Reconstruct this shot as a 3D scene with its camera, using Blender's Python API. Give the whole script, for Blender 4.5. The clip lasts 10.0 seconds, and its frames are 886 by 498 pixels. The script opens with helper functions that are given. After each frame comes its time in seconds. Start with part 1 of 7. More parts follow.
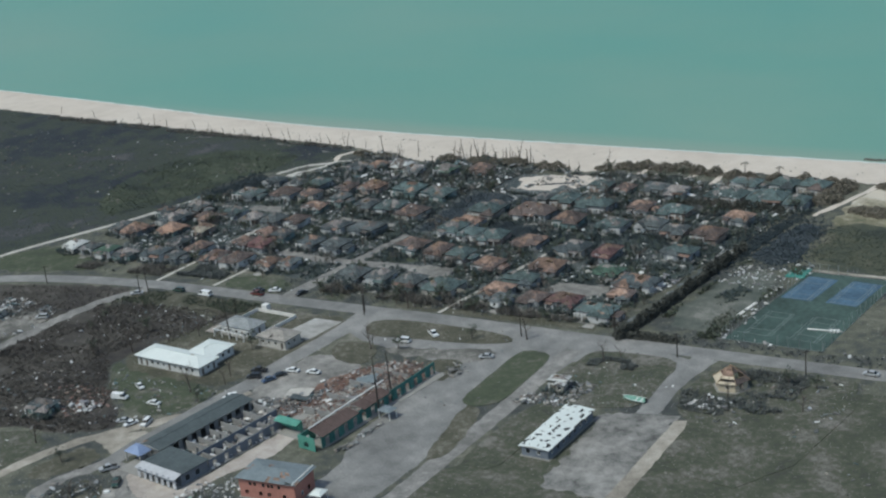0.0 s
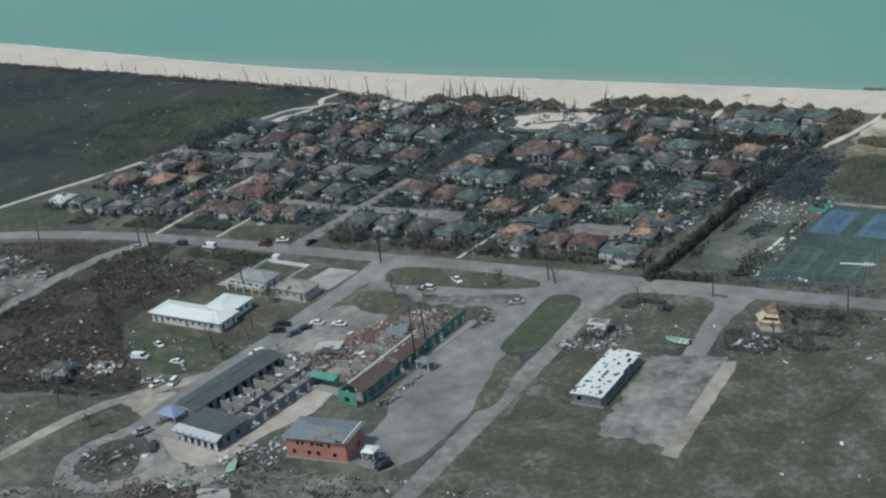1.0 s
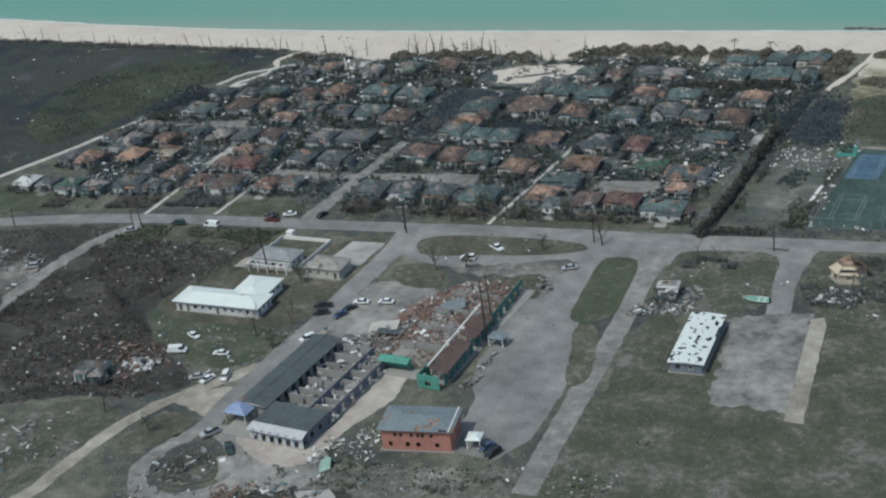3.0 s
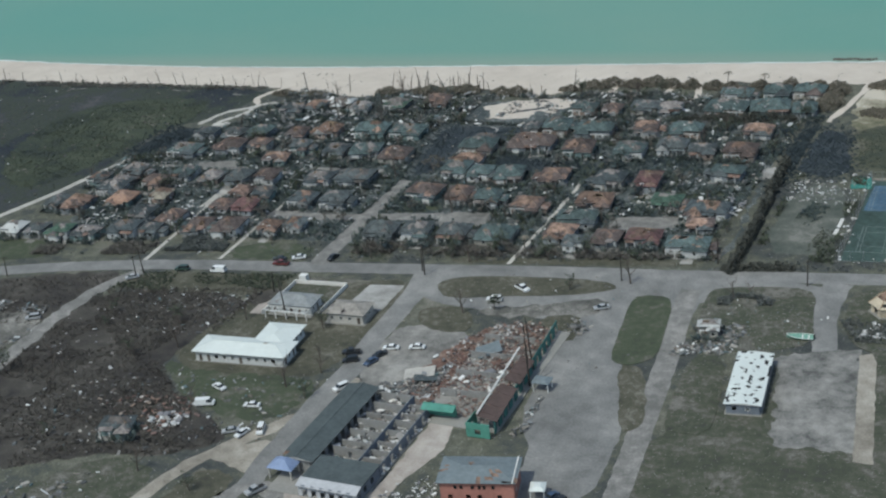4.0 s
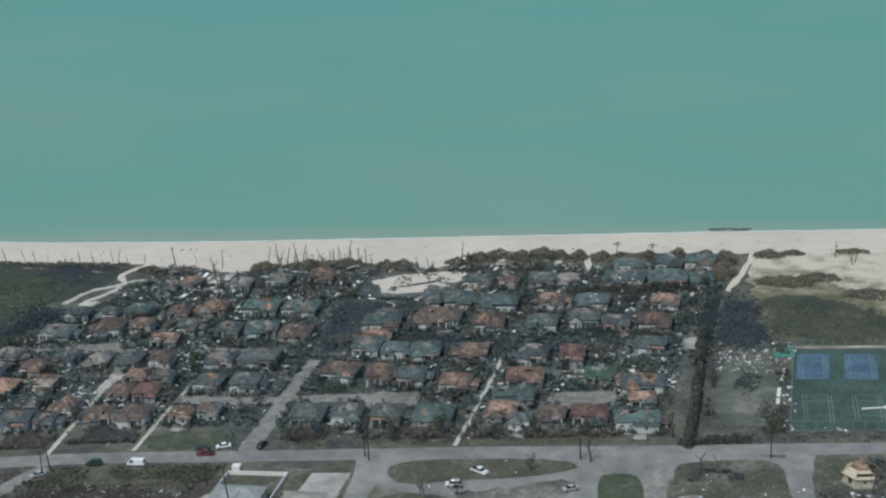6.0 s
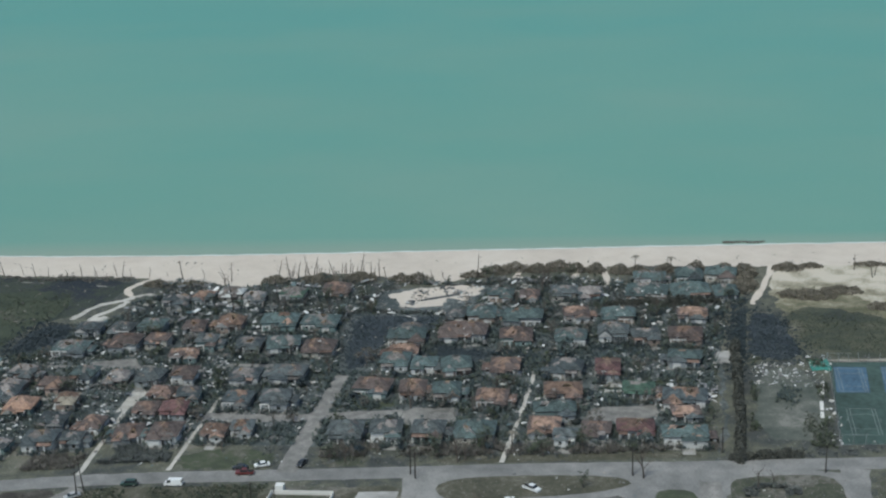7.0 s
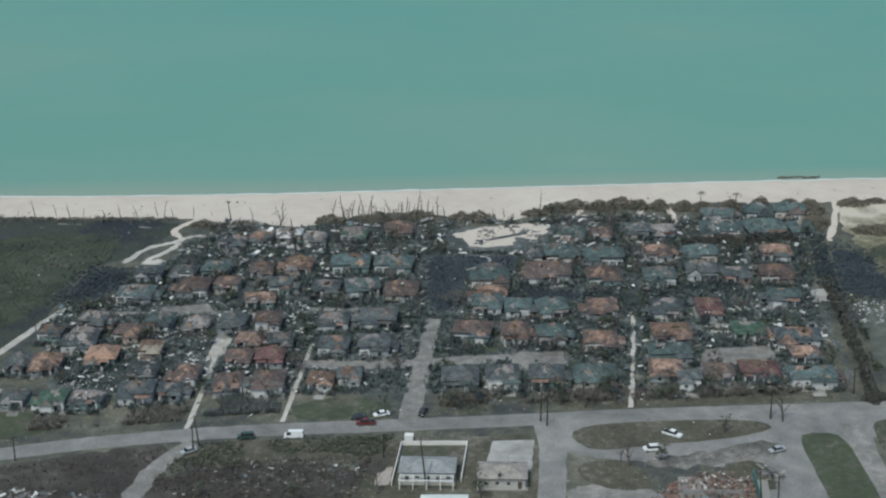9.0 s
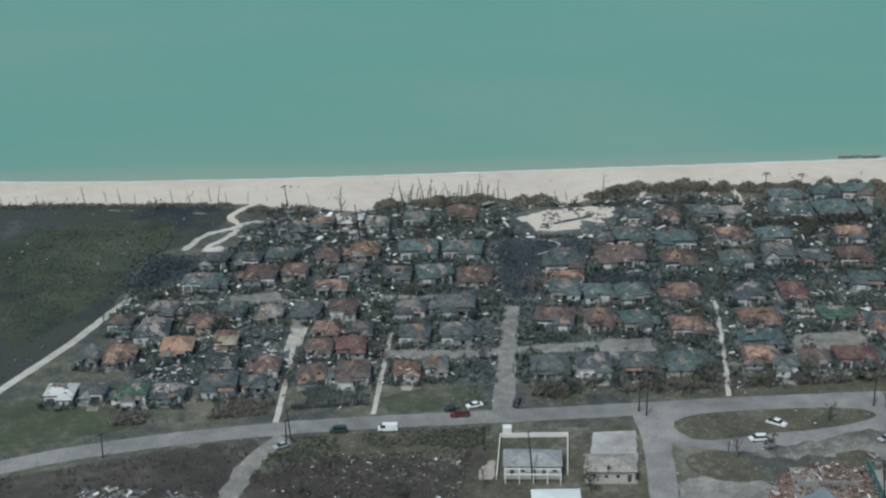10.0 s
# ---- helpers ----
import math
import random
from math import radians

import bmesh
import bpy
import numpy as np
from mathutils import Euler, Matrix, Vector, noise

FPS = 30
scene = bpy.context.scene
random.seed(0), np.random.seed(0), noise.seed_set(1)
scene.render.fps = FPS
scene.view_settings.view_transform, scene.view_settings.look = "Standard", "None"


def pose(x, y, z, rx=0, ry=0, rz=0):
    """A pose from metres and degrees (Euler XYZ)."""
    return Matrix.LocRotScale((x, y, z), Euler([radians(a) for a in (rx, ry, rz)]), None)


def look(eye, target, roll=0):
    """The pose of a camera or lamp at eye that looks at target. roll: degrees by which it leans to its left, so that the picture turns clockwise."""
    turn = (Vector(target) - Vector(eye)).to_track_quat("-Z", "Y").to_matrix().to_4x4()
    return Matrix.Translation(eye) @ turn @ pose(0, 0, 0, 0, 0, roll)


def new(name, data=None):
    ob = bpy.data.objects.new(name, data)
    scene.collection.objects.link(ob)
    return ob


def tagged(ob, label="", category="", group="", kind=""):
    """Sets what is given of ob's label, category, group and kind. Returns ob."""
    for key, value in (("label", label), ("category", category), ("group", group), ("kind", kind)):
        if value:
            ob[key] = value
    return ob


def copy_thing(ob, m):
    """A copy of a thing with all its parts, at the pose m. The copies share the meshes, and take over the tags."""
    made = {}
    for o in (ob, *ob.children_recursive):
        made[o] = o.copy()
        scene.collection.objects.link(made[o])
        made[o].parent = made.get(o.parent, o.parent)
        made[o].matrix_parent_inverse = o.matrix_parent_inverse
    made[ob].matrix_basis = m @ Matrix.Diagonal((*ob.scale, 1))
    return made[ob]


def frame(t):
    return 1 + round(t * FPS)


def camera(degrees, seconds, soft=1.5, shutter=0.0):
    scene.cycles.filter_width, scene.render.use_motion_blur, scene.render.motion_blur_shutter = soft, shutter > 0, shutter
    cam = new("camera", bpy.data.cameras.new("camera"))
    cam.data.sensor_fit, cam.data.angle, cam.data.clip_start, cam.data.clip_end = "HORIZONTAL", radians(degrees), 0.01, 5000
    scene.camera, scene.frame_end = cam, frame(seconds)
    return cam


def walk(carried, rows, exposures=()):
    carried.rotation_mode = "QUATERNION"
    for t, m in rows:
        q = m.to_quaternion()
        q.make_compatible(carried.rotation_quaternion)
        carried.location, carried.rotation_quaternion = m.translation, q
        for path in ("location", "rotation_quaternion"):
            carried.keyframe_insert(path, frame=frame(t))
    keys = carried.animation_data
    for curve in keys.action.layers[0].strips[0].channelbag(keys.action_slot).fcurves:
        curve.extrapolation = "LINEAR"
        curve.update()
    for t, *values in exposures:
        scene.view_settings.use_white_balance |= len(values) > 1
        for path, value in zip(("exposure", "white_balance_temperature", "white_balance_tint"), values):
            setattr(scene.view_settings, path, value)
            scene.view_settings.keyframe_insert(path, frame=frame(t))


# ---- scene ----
cam = camera(33.2, 10.0, soft=2.3)
PATH = [
    (0, (366.394, -324.414, 185.46), (365.144, -323.004, 184.791), -6.4),
    (0.5, (349.5, -329.674, 186.248), (348.291, -328.251, 185.532), -6.9),
    (1, (333.252, -334.529, 187.225), (332.099, -333.083, 186.465), -7.1),
    (1.5, (317.127, -338.863, 188.333), (316.03, -337.392, 187.54), -7.2),
    (2, (299.782, -343.155, 189.365), (298.736, -341.661, 188.544), -7.5),
    (2.5, (282.465, -346.802, 190.205), (281.469, -345.287, 189.362), -7.5),
    (4, (228.076, -355.045, 193.242), (227.244, -353.425, 192.414), -6.7),
    (4.5, (210.509, -357.031, 193.608), (209.737, -355.366, 192.814), -6.2),
    (5, (193.378, -358.621, 193.807), (192.729, -356.883, 193.059), -5.1),
    (5.5, (176.082, -359.31, 193.758), (175.538, -357.512, 193.071), -3.9),
    (6, (158.48, -359.25, 193.489), (157.994, -357.421, 192.842), -3.4),
    (7.5, (106.231, -357.453, 190.778), (105.889, -355.587, 190.143), -2.1),
    (8, (88.399, -356.116, 190.19), (88.113, -354.249, 189.534), -1.7),
    (8.5, (70.971, -354.042, 189.587), (70.726, -352.178, 188.904), -1.1),
    (9, (53.515, -351.302, 189.01), (53.284, -349.451, 188.289), -1.3),
    (9.5, (36.953, -347.708, 188.482), (36.731, -345.864, 187.739), -1.4),
    (10, (20.858, -343.535, 188.057), (20.661, -341.692, 187.307), -1.4),
]
walk(cam, [(t, look(eye, target, roll)) for t, eye, target, roll in PATH], [(0, 0.0, 6450, 0), (10, 0.0, 6450, 0)])

# ---- light ----
SUN_AZ, SUN_EL = radians(200), radians(58)
world = bpy.data.worlds.new("sky")
scene.world = world
world.use_nodes = True
wn = world.node_tree
sky = wn.nodes.new("ShaderNodeTexSky")
sky.sky_type, sky.sun_disc = "NISHITA", False
sky.sun_elevation, sky.sun_rotation = SUN_EL, SUN_AZ
sky.dust_density = 2.0
wn.links.new(sky.outputs[0], wn.nodes["Background"].inputs[0])
wn.nodes["Background"].inputs[1].default_value = 0.138
sun = new("sun", bpy.data.lights.new("sun", "SUN"))
sun.data.energy, sun.data.angle, sun.data.color = 2.15, radians(0.6), (1.0, 0.97, 0.93)
sun.matrix_world = look((300 * math.sin(SUN_AZ) * math.cos(SUN_EL), 300 * math.cos(SUN_AZ) * math.cos(SUN_EL), 300 * math.sin(SUN_EL)), (0, 0, 0))

# ---- materials ----
rng = np.random.default_rng(7)


def nodes_of(m):
    m.use_nodes = True
    nt = m.node_tree
    return nt, nt.nodes["Principled BSDF"]


def noise_node(nt, scale, detail=4, vec=None):
    n = nt.nodes.new("ShaderNodeTexNoise")
    n.inputs["Scale"].default_value, n.inputs["Detail"].default_value = scale, detail
    if vec:
        nt.links.new(vec, n.inputs["Vector"])
    return n.outputs["Fac"]


def ramp(nt, fac, stops, constant=False):
    r = nt.nodes.new("ShaderNodeValToRGB")
    if constant:
        r.color_ramp.interpolation = "CONSTANT"
    el = r.color_ramp.elements
    while len(el) < len(stops):
        el.new(0.5)
    for e, (p, c) in zip(el, stops):
        e.position, e.color = p, (*c, 1)
    nt.links.new(fac, r.inputs[0])
    return r.outputs[0]


def mixc(nt, fac, a, b, mode="MIX"):
    n = nt.nodes.new("ShaderNodeMix")
    n.data_type, n.blend_type = "RGBA", mode
    for sock, val in ((n.inputs[0], fac), (n.inputs[6], a), (n.inputs[7], b)):
        if hasattr(val, "links"):
            nt.links.new(val, sock)
        elif isinstance(val, tuple):
            sock.default_value = (*val, 1)
        else:
            sock.default_value = val
    return n.outputs[2]


def math_node(nt, op, a, b):
    n = nt.nodes.new("ShaderNodeMath")
    n.operation = op
    for sock, val in ((n.inputs[0], a), (n.inputs[1], b)):
        if hasattr(val, "links"):
            nt.links.new(val, sock)
        else:
            sock.default_value = val
    return n.outputs[0]


def position(nt):
    return nt.nodes.new("ShaderNodeNewGeometry").outputs["Position"]


def shade(v, k):
    return tuple(min(1, c * k) for c in v)


def surface(name, col, rough=0.85, var=0.3, big=0.08, fine=1.5, metal=0.0, bump=0.0, rand=0.0, spec=0.3):
    """A plain worn surface: two scales of noise in world space, and a tint that differs from thing to thing."""
    m = bpy.data.materials.new(name)
    nt, b = nodes_of(m)
    p = position(nt)
    f1, f2 = noise_node(nt, big, 4, p), noise_node(nt, fine, 5, p)
    f = math_node(nt, "ADD", math_node(nt, "MULTIPLY", f1, 0.5), math_node(nt, "MULTIPLY", f2, 0.5))
    c = ramp(nt, f, [(0.3, shade(col, 1 - var)), (0.5, col), (0.7, shade(col, 1 + var))])
    if rand:
        info = nt.nodes.new("ShaderNodeObjectInfo")
        k = ramp(nt, info.outputs["Random"], [(0, (1 - rand,) * 3), (1, (1 + rand,) * 3)])
        c = mixc(nt, 1.0, c, k, "MULTIPLY")
    nt.links.new(c, b.inputs["Base Color"])
    b.inputs["Roughness"].default_value, b.inputs["Metallic"].default_value = rough, metal
    b.inputs["Specular IOR Level"].default_value = spec
    if bump:
        n = nt.nodes.new("ShaderNodeBump")
        n.inputs["Strength"].default_value, n.inputs["Distance"].default_value = bump, 0.1
        nt.links.new(f2, n.inputs["Height"])
        nt.links.new(n.outputs[0], b.inputs["Normal"])
    return m


def patchy(name, stops, scales=(0.03, 0.25, 2.0), weights=(0.45, 0.3, 0.25), rough=0.95, speck=None, contrast=1.5):
    """Ground cover: three scales of noise pick from a row of colours; specks are small litter."""
    m = bpy.data.materials.new(name)
    nt, b = nodes_of(m)
    p = position(nt)
    f = None
    for s, w in zip(scales, weights):
        t = math_node(nt, "MULTIPLY", noise_node(nt, s, 6, p), w)
        f = t if f is None else math_node(nt, "ADD", f, t)
    f = math_node(nt, "ADD", math_node(nt, "MULTIPLY", math_node(nt, "SUBTRACT", f, 0.5), contrast), 0.5)
    c = ramp(nt, f, stops)
    if speck:
        v = nt.nodes.new("ShaderNodeTexVoronoi")
        v.inputs["Scale"].default_value = speck[0]
        nt.links.new(p, v.inputs["Vector"])
        near = math_node(nt, "LESS_THAN", v.outputs["Distance"], speck[1])
        c = mixc(nt, near, c, speck[2])
    nt.links.new(c, b.inputs["Base Color"])
    b.inputs["Roughness"].default_value, b.inputs["Specular IOR Level"].default_value = rough, 0.15
    n = nt.nodes.new("ShaderNodeBump")
    n.inputs["Strength"].default_value, n.inputs["Distance"].default_value = 0.5, 0.25
    nt.links.new(noise_node(nt, 2.5, 5, p), n.inputs["Height"])
    nt.links.new(n.outputs[0], b.inputs["Normal"])
    return m


def litter(name, colours, rough=0.85):
    """For heaps of loose pieces: each piece takes one of the colours."""
    m = bpy.data.materials.new(name)
    nt, b = nodes_of(m)
    r = nt.nodes.new("ShaderNodeNewGeometry").outputs["Random Per Island"]
    k = len(colours)
    nt.links.new(ramp(nt, r, [(i / k, c) for i, c in enumerate(colours)], True), b.inputs["Base Color"])
    b.inputs["Roughness"].default_value, b.inputs["Specular IOR Level"].default_value = rough, 0.2
    return m


M_ground = patchy("storm_swept_ground", [(0.32, (0.044, 0.049, 0.049)), (0.44, (0.068, 0.073, 0.071)), (0.53, (0.098, 0.103, 0.079)), (0.62, (0.145, 0.142, 0.117)), (0.72, (0.204, 0.195, 0.170))], speck=(0.7, 0.12, (0.270, 0.265, 0.255)))
M_scrub = patchy("scrub", [(0.36, (0.026, 0.033, 0.041)), (0.44, (0.035, 0.041, 0.047)), (0.50, (0.045, 0.054, 0.045)), (0.55, (0.053, 0.062, 0.049)), (0.60, (0.043, 0.049, 0.053)), (0.68, (0.083, 0.083, 0.084))], (0.014, 0.09, 0.8), (0.45, 0.32, 0.23), speck=(0.16, 0.05, (0.22, 0.215, 0.205)))
M_olive = patchy("olive_scrub", [(0.36, (0.044, 0.052, 0.048)), (0.46, (0.058, 0.066, 0.052)), (0.54, (0.078, 0.084, 0.060)), (0.62, (0.105, 0.104, 0.080)), (0.70, (0.16, 0.152, 0.12))], (0.04, 0.2, 1.2))
M_mossy = patchy("mossy_green_scrub", [(0.36, (0.034, 0.042, 0.040)), (0.46, (0.046, 0.056, 0.043)), (0.54, (0.057, 0.069, 0.049)), (0.62, (0.066, 0.077, 0.055)), (0.74, (0.10, 0.102, 0.085))], (0.03, 0.13, 0.9), (0.45, 0.32, 0.23))
M_khaki = patchy("khaki_dune_grass", [(0.34, (0.10, 0.102, 0.066)), (0.47, (0.155, 0.148, 0.102)), (0.58, (0.24, 0.225, 0.165)), (0.70, (0.40, 0.37, 0.30))], (0.05, 0.2, 1.2))
M_brickdust = patchy("red_brown_rubble_bed", [(0.34, (0.105, 0.068, 0.056)), (0.48, (0.165, 0.105, 0.086)), (0.58, (0.21, 0.145, 0.118)), (0.70, (0.32, 0.26, 0.22))], (0.12, 0.5, 2.2))
M_dustypath = patchy("worn_dusty_path", [(0.36, (0.075, 0.076, 0.070)), (0.48, (0.125, 0.122, 0.112)), (0.58, (0.205, 0.198, 0.182)), (0.68, (0.31, 0.30, 0.28))], (0.07, 0.3, 1.6))
M_brownscrub = patchy("flattened_brush", [(0.34, (0.040, 0.038, 0.037)), (0.44, (0.054, 0.050, 0.047)), (0.50, (0.064, 0.060, 0.053)), (0.57, (0.078, 0.073, 0.066)), (0.66, (0.125, 0.115, 0.104)), (0.76, (0.22, 0.205, 0.19))], (0.035, 0.22, 1.8), speck=(0.45, 0.06, (0.28, 0.27, 0.255)))
M_lawn = patchy("grass", [(0.34, (0.058, 0.060, 0.052)), (0.43, (0.062, 0.070, 0.050)), (0.50, (0.080, 0.086, 0.064)), (0.56, (0.100, 0.098, 0.083)), (0.64, (0.165, 0.157, 0.142))], (0.09, 0.5, 2.5), speck=(0.9, 0.13, (0.24, 0.235, 0.22)))
M_drygrass = patchy("dry_grass", [(0.34, (0.056, 0.056, 0.046)), (0.46, (0.078, 0.078, 0.058)), (0.56, (0.100, 0.097, 0.076)), (0.68, (0.18, 0.17, 0.145))], (0.08, 0.5, 2.5), speck=(0.8, 0.13, (0.26, 0.25, 0.23)))
M_stained = patchy("stained_bare_concrete", [(0.34, (0.125, 0.122, 0.115)), (0.46, (0.195, 0.190, 0.178)), (0.56, (0.25, 0.242, 0.226)), (0.68, (0.34, 0.328, 0.305))], (0.07, 0.35, 1.8), rough=0.9)
M_greenlawn = patchy("short_green_grass", [(0.36, (0.056, 0.062, 0.048)), (0.46, (0.062, 0.076, 0.050)), (0.54, (0.076, 0.088, 0.060)), (0.62, (0.10, 0.10, 0.082)), (0.7, (0.16, 0.155, 0.135))], (0.12, 0.5, 2.5))
M_lot = patchy("overgrown_lot_surface", [(0.32, (0.066, 0.078, 0.068)), (0.46, (0.092, 0.103, 0.090)), (0.56, (0.118, 0.124, 0.110)), (0.68, (0.20, 0.20, 0.18))], (0.06, 0.25, 1.5), (0.4, 0.35, 0.25), rough=0.9)
M_southground = patchy("rough_littered_ground", [(0.34, (0.062, 0.063, 0.057)), (0.44, (0.092, 0.092, 0.080)), (0.52, (0.128, 0.123, 0.108)), (0.60, (0.18, 0.17, 0.15)), (0.70, (0.28, 0.265, 0.24))], (0.07, 0.35, 1.8), (0.4, 0.35, 0.25), speck=(0.9, 0.16, (0.32, 0.305, 0.285)))
M_apron = patchy("pale_pinkish_sand", [(0.34, (0.27, 0.24, 0.215)), (0.5, (0.36, 0.325, 0.295)), (0.66, (0.44, 0.405, 0.37))], (0.08, 0.35, 1.8))
M_padgrey = patchy("mottled_grey_concrete", [(0.34, (0.085, 0.086, 0.082)), (0.45, (0.165, 0.163, 0.155)), (0.55, (0.225, 0.22, 0.208)), (0.68, (0.30, 0.292, 0.276))], (0.09, 0.4, 1.8), (0.5, 0.3, 0.2), rough=0.9)
M_asphalt = patchy("old_asphalt", [(0.32, (0.135, 0.135, 0.132)), (0.5, (0.20, 0.20, 0.195)), (0.66, (0.275, 0.27, 0.26))], (0.04, 0.2, 1.5), rough=0.9)
M_asphalt2 = patchy("dusty_asphalt", [(0.34, (0.14, 0.138, 0.13)), (0.5, (0.205, 0.20, 0.19)), (0.64, (0.29, 0.28, 0.265))], (0.05, 0.3, 1.5), (0.35, 0.4, 0.25), rough=0.9)
M_concrete = patchy("concrete_slab", [(0.32, (0.19, 0.185, 0.175)), (0.5, (0.30, 0.295, 0.28)), (0.66, (0.40, 0.395, 0.38))], (0.06, 0.3, 2.0), rough=0.9)
M_palegravel = patchy("pale_limestone_gravel", [(0.32, (0.27, 0.255, 0.23)), (0.5, (0.40, 0.385, 0.35)), (0.66, (0.52, 0.50, 0.46))], (0.06, 0.3, 2.0))
M_dirt = patchy("sandy_dirt_track", [(0.32, (0.18, 0.163, 0.138)), (0.48, (0.28, 0.257, 0.22)), (0.6, (0.36, 0.333, 0.29)), (0.7, (0.44, 0.41, 0.365))], (0.06, 0.3, 2.0))
M_sand = patchy("beach_sand", [(0.30, (0.43, 0.38, 0.33)), (0.5, (0.52, 0.465, 0.405)), (0.7, (0.58, 0.53, 0.47))], (0.03, 0.15, 1.2), contrast=1.1)
M_dune = patchy("dune_sand_and_grass", [(0.36, (0.16, 0.15, 0.105)), (0.44, (0.25, 0.232, 0.175)), (0.51, (0.37, 0.342, 0.272)), (0.60, (0.50, 0.457, 0.385))], (0.03, 0.12, 1.0), (0.5, 0.32, 0.18))
M_darkground = patchy("dark_blue_grey_ground", [(0.32, (0.036, 0.045, 0.054)), (0.5, (0.046, 0.057, 0.067)), (0.68, (0.070, 0.079, 0.085))], (0.05, 0.25, 1.5))
M_court_green = surface("worn_green_court_paint", (0.050, 0.080, 0.070), 0.8, 0.5, 0.08, 0.6)
M_court_blue = surface("worn_blue_court_paint", (0.062, 0.112, 0.165), 0.8, 0.5, 0.12, 0.8)
M_line = surface("white_line_paint", (0.20, 0.23, 0.23), 0.8, 0.3)

M_water = bpy.data.materials.new("shallow_turquoise_water")
nt, b = nodes_of(M_water)
p = position(nt)
map_n = nt.nodes.new("ShaderNodeMapping")
map_n.inputs["Scale"].default_value = (0.004, 0.006, 0.01)
nt.links.new(p, map_n.inputs[0])
wide = noise_node(nt, 1.0, 5, map_n.outputs[0])
sep = nt.nodes.new("ShaderNodeSeparateXYZ")
nt.links.new(p, sep.inputs[0])
off = math_node(nt, "SUBTRACT", sep.outputs[1], math_node(nt, "MULTIPLY", sep.outputs[0], 0.11))
deep = math_node(nt, "DIVIDE", math_node(nt, "SUBTRACT", off, 190.0), 700.0)
wide = math_node(nt, "ADD", math_node(nt, "MULTIPLY", wide, 0.7), math_node(nt, "MULTIPLY", math_node(nt, "SUBTRACT", 0.9, deep), 0.3))
shore = nt.nodes.new("ShaderNodeMapRange")
for k, v in ((1, 203.0), (2, 220.0), (3, 0.6), (4, 0.0)):
    shore.inputs[k].default_value = v
nt.links.new(off, shore.inputs[0])
sea = ramp(nt, wide, [(0.3, (0.086, 0.268, 0.218)), (0.5, (0.120, 0.280, 0.220)), (0.72, (0.165, 0.292, 0.228))])
nt.links.new(mixc(nt, shore.outputs[0], sea, (0.27, 0.30, 0.235)), b.inputs["Base Color"])
b.inputs["Roughness"].default_value, b.inputs["Specular IOR Level"].default_value = 0.42, 0.35
bump_n = nt.nodes.new("ShaderNodeBump")
bump_n.inputs["Strength"].default_value, bump_n.inputs["Distance"].default_value = 0.35, 0.2
nt.links.new(noise_node(nt, 0.6, 4, p), bump_n.inputs["Height"])
nt.links.new(bump_n.outputs[0], b.inputs["Normal"])
M_foam = surface("sea_foam", (0.62, 0.68, 0.66), 0.7, 0.15)

ROOF = {
    "teal": surface("weathered_teal_shingles", (0.068, 0.094, 0.094), 0.85, 0.85, 0.5, 2.0, rand=0.25),
    "grey": surface("grey_asphalt_shingles", (0.076, 0.088, 0.091), 0.88, 0.85, 0.5, 2.0, rand=0.3),
    "slate": surface("dark_slate_shingles", (0.056, 0.068, 0.073), 0.88, 0.85, 0.5, 2.0, rand=0.3),
    "brown": surface("brown_shingles", (0.090, 0.073, 0.068), 0.88, 0.85, 0.5, 2.0, rand=0.2),
    "maroon": surface("maroon_shingles", (0.110, 0.064, 0.064), 0.85, 0.85, 0.5, 2.0, rand=0.2),
    "green": surface("green_shingles", (0.062, 0.105, 0.080), 0.85, 0.85, 0.5, 2.0, rand=0.2),
    "stripped": surface("terracotta_shingles", (0.096, 0.076, 0.070), 0.85, 0.85, 0.5, 2.0, rand=0.25),
    "orange": surface("orange_shingles", (0.27, 0.175, 0.13), 0.85, 0.45, 0.15, 1.2, rand=0.1),
    "cream": surface("cream_shingles", (0.27, 0.245, 0.20), 0.85, 0.25, 0.15, 1.2, rand=0.15),
    "white": surface("pale_sheet_roofing", (0.40, 0.41, 0.40), 0.6, 0.2, 0.15, 1.2, rand=0.1),
}
M_deck = surface("bare_plywood_decking", (0.200, 0.136, 0.106), 0.85, 0.75, 0.5, 0.9, rand=0.4)
M_deck_brown = surface("sodden_brown_decking", (0.150, 0.104, 0.086), 0.88, 0.7, 0.5, 0.9, rand=0.4)
M_deck_grey = surface("grey_weathered_decking", (0.155, 0.142, 0.136), 0.88, 0.65, 0.4, 1.2, rand=0.4)
M_rafter = surface("rafter_timber", (0.30, 0.22, 0.15), 0.85, 0.3)
WALL = [surface(n, c, 0.9, 0.2, 0.2, 1.5, rand=0.15) for n, c in (
    ("off_white_render", (0.52, 0.53, 0.525)), ("cream_render", (0.34, 0.325, 0.29)), ("pale_grey_render", (0.24, 0.26, 0.27)),
    ("pale_aqua_render", (0.18, 0.25, 0.245)), ("pale_peach_render", (0.28, 0.225, 0.195)))]
M_pane = surface("dark_window_glass", (0.015, 0.02, 0.024), 0.1, 0.2, spec=0.6)
M_trim = surface("white_trim_paint", (0.62, 0.62, 0.60), 0.6, 0.1)
M_fascia = surface("weathered_fascia_board", (0.24, 0.24, 0.235), 0.8, 0.5, 0.15, 0.8, rand=0.6)
M_door = surface("timber_door_paint", (0.12, 0.10, 0.085), 0.6, 0.25, rand=0.5)
M_slab = surface("house_slab_concrete", (0.25, 0.245, 0.23), 0.9, 0.2)
M_fence = surface("painted_boundary_wall", (0.62, 0.61, 0.58), 0.8, 0.15)
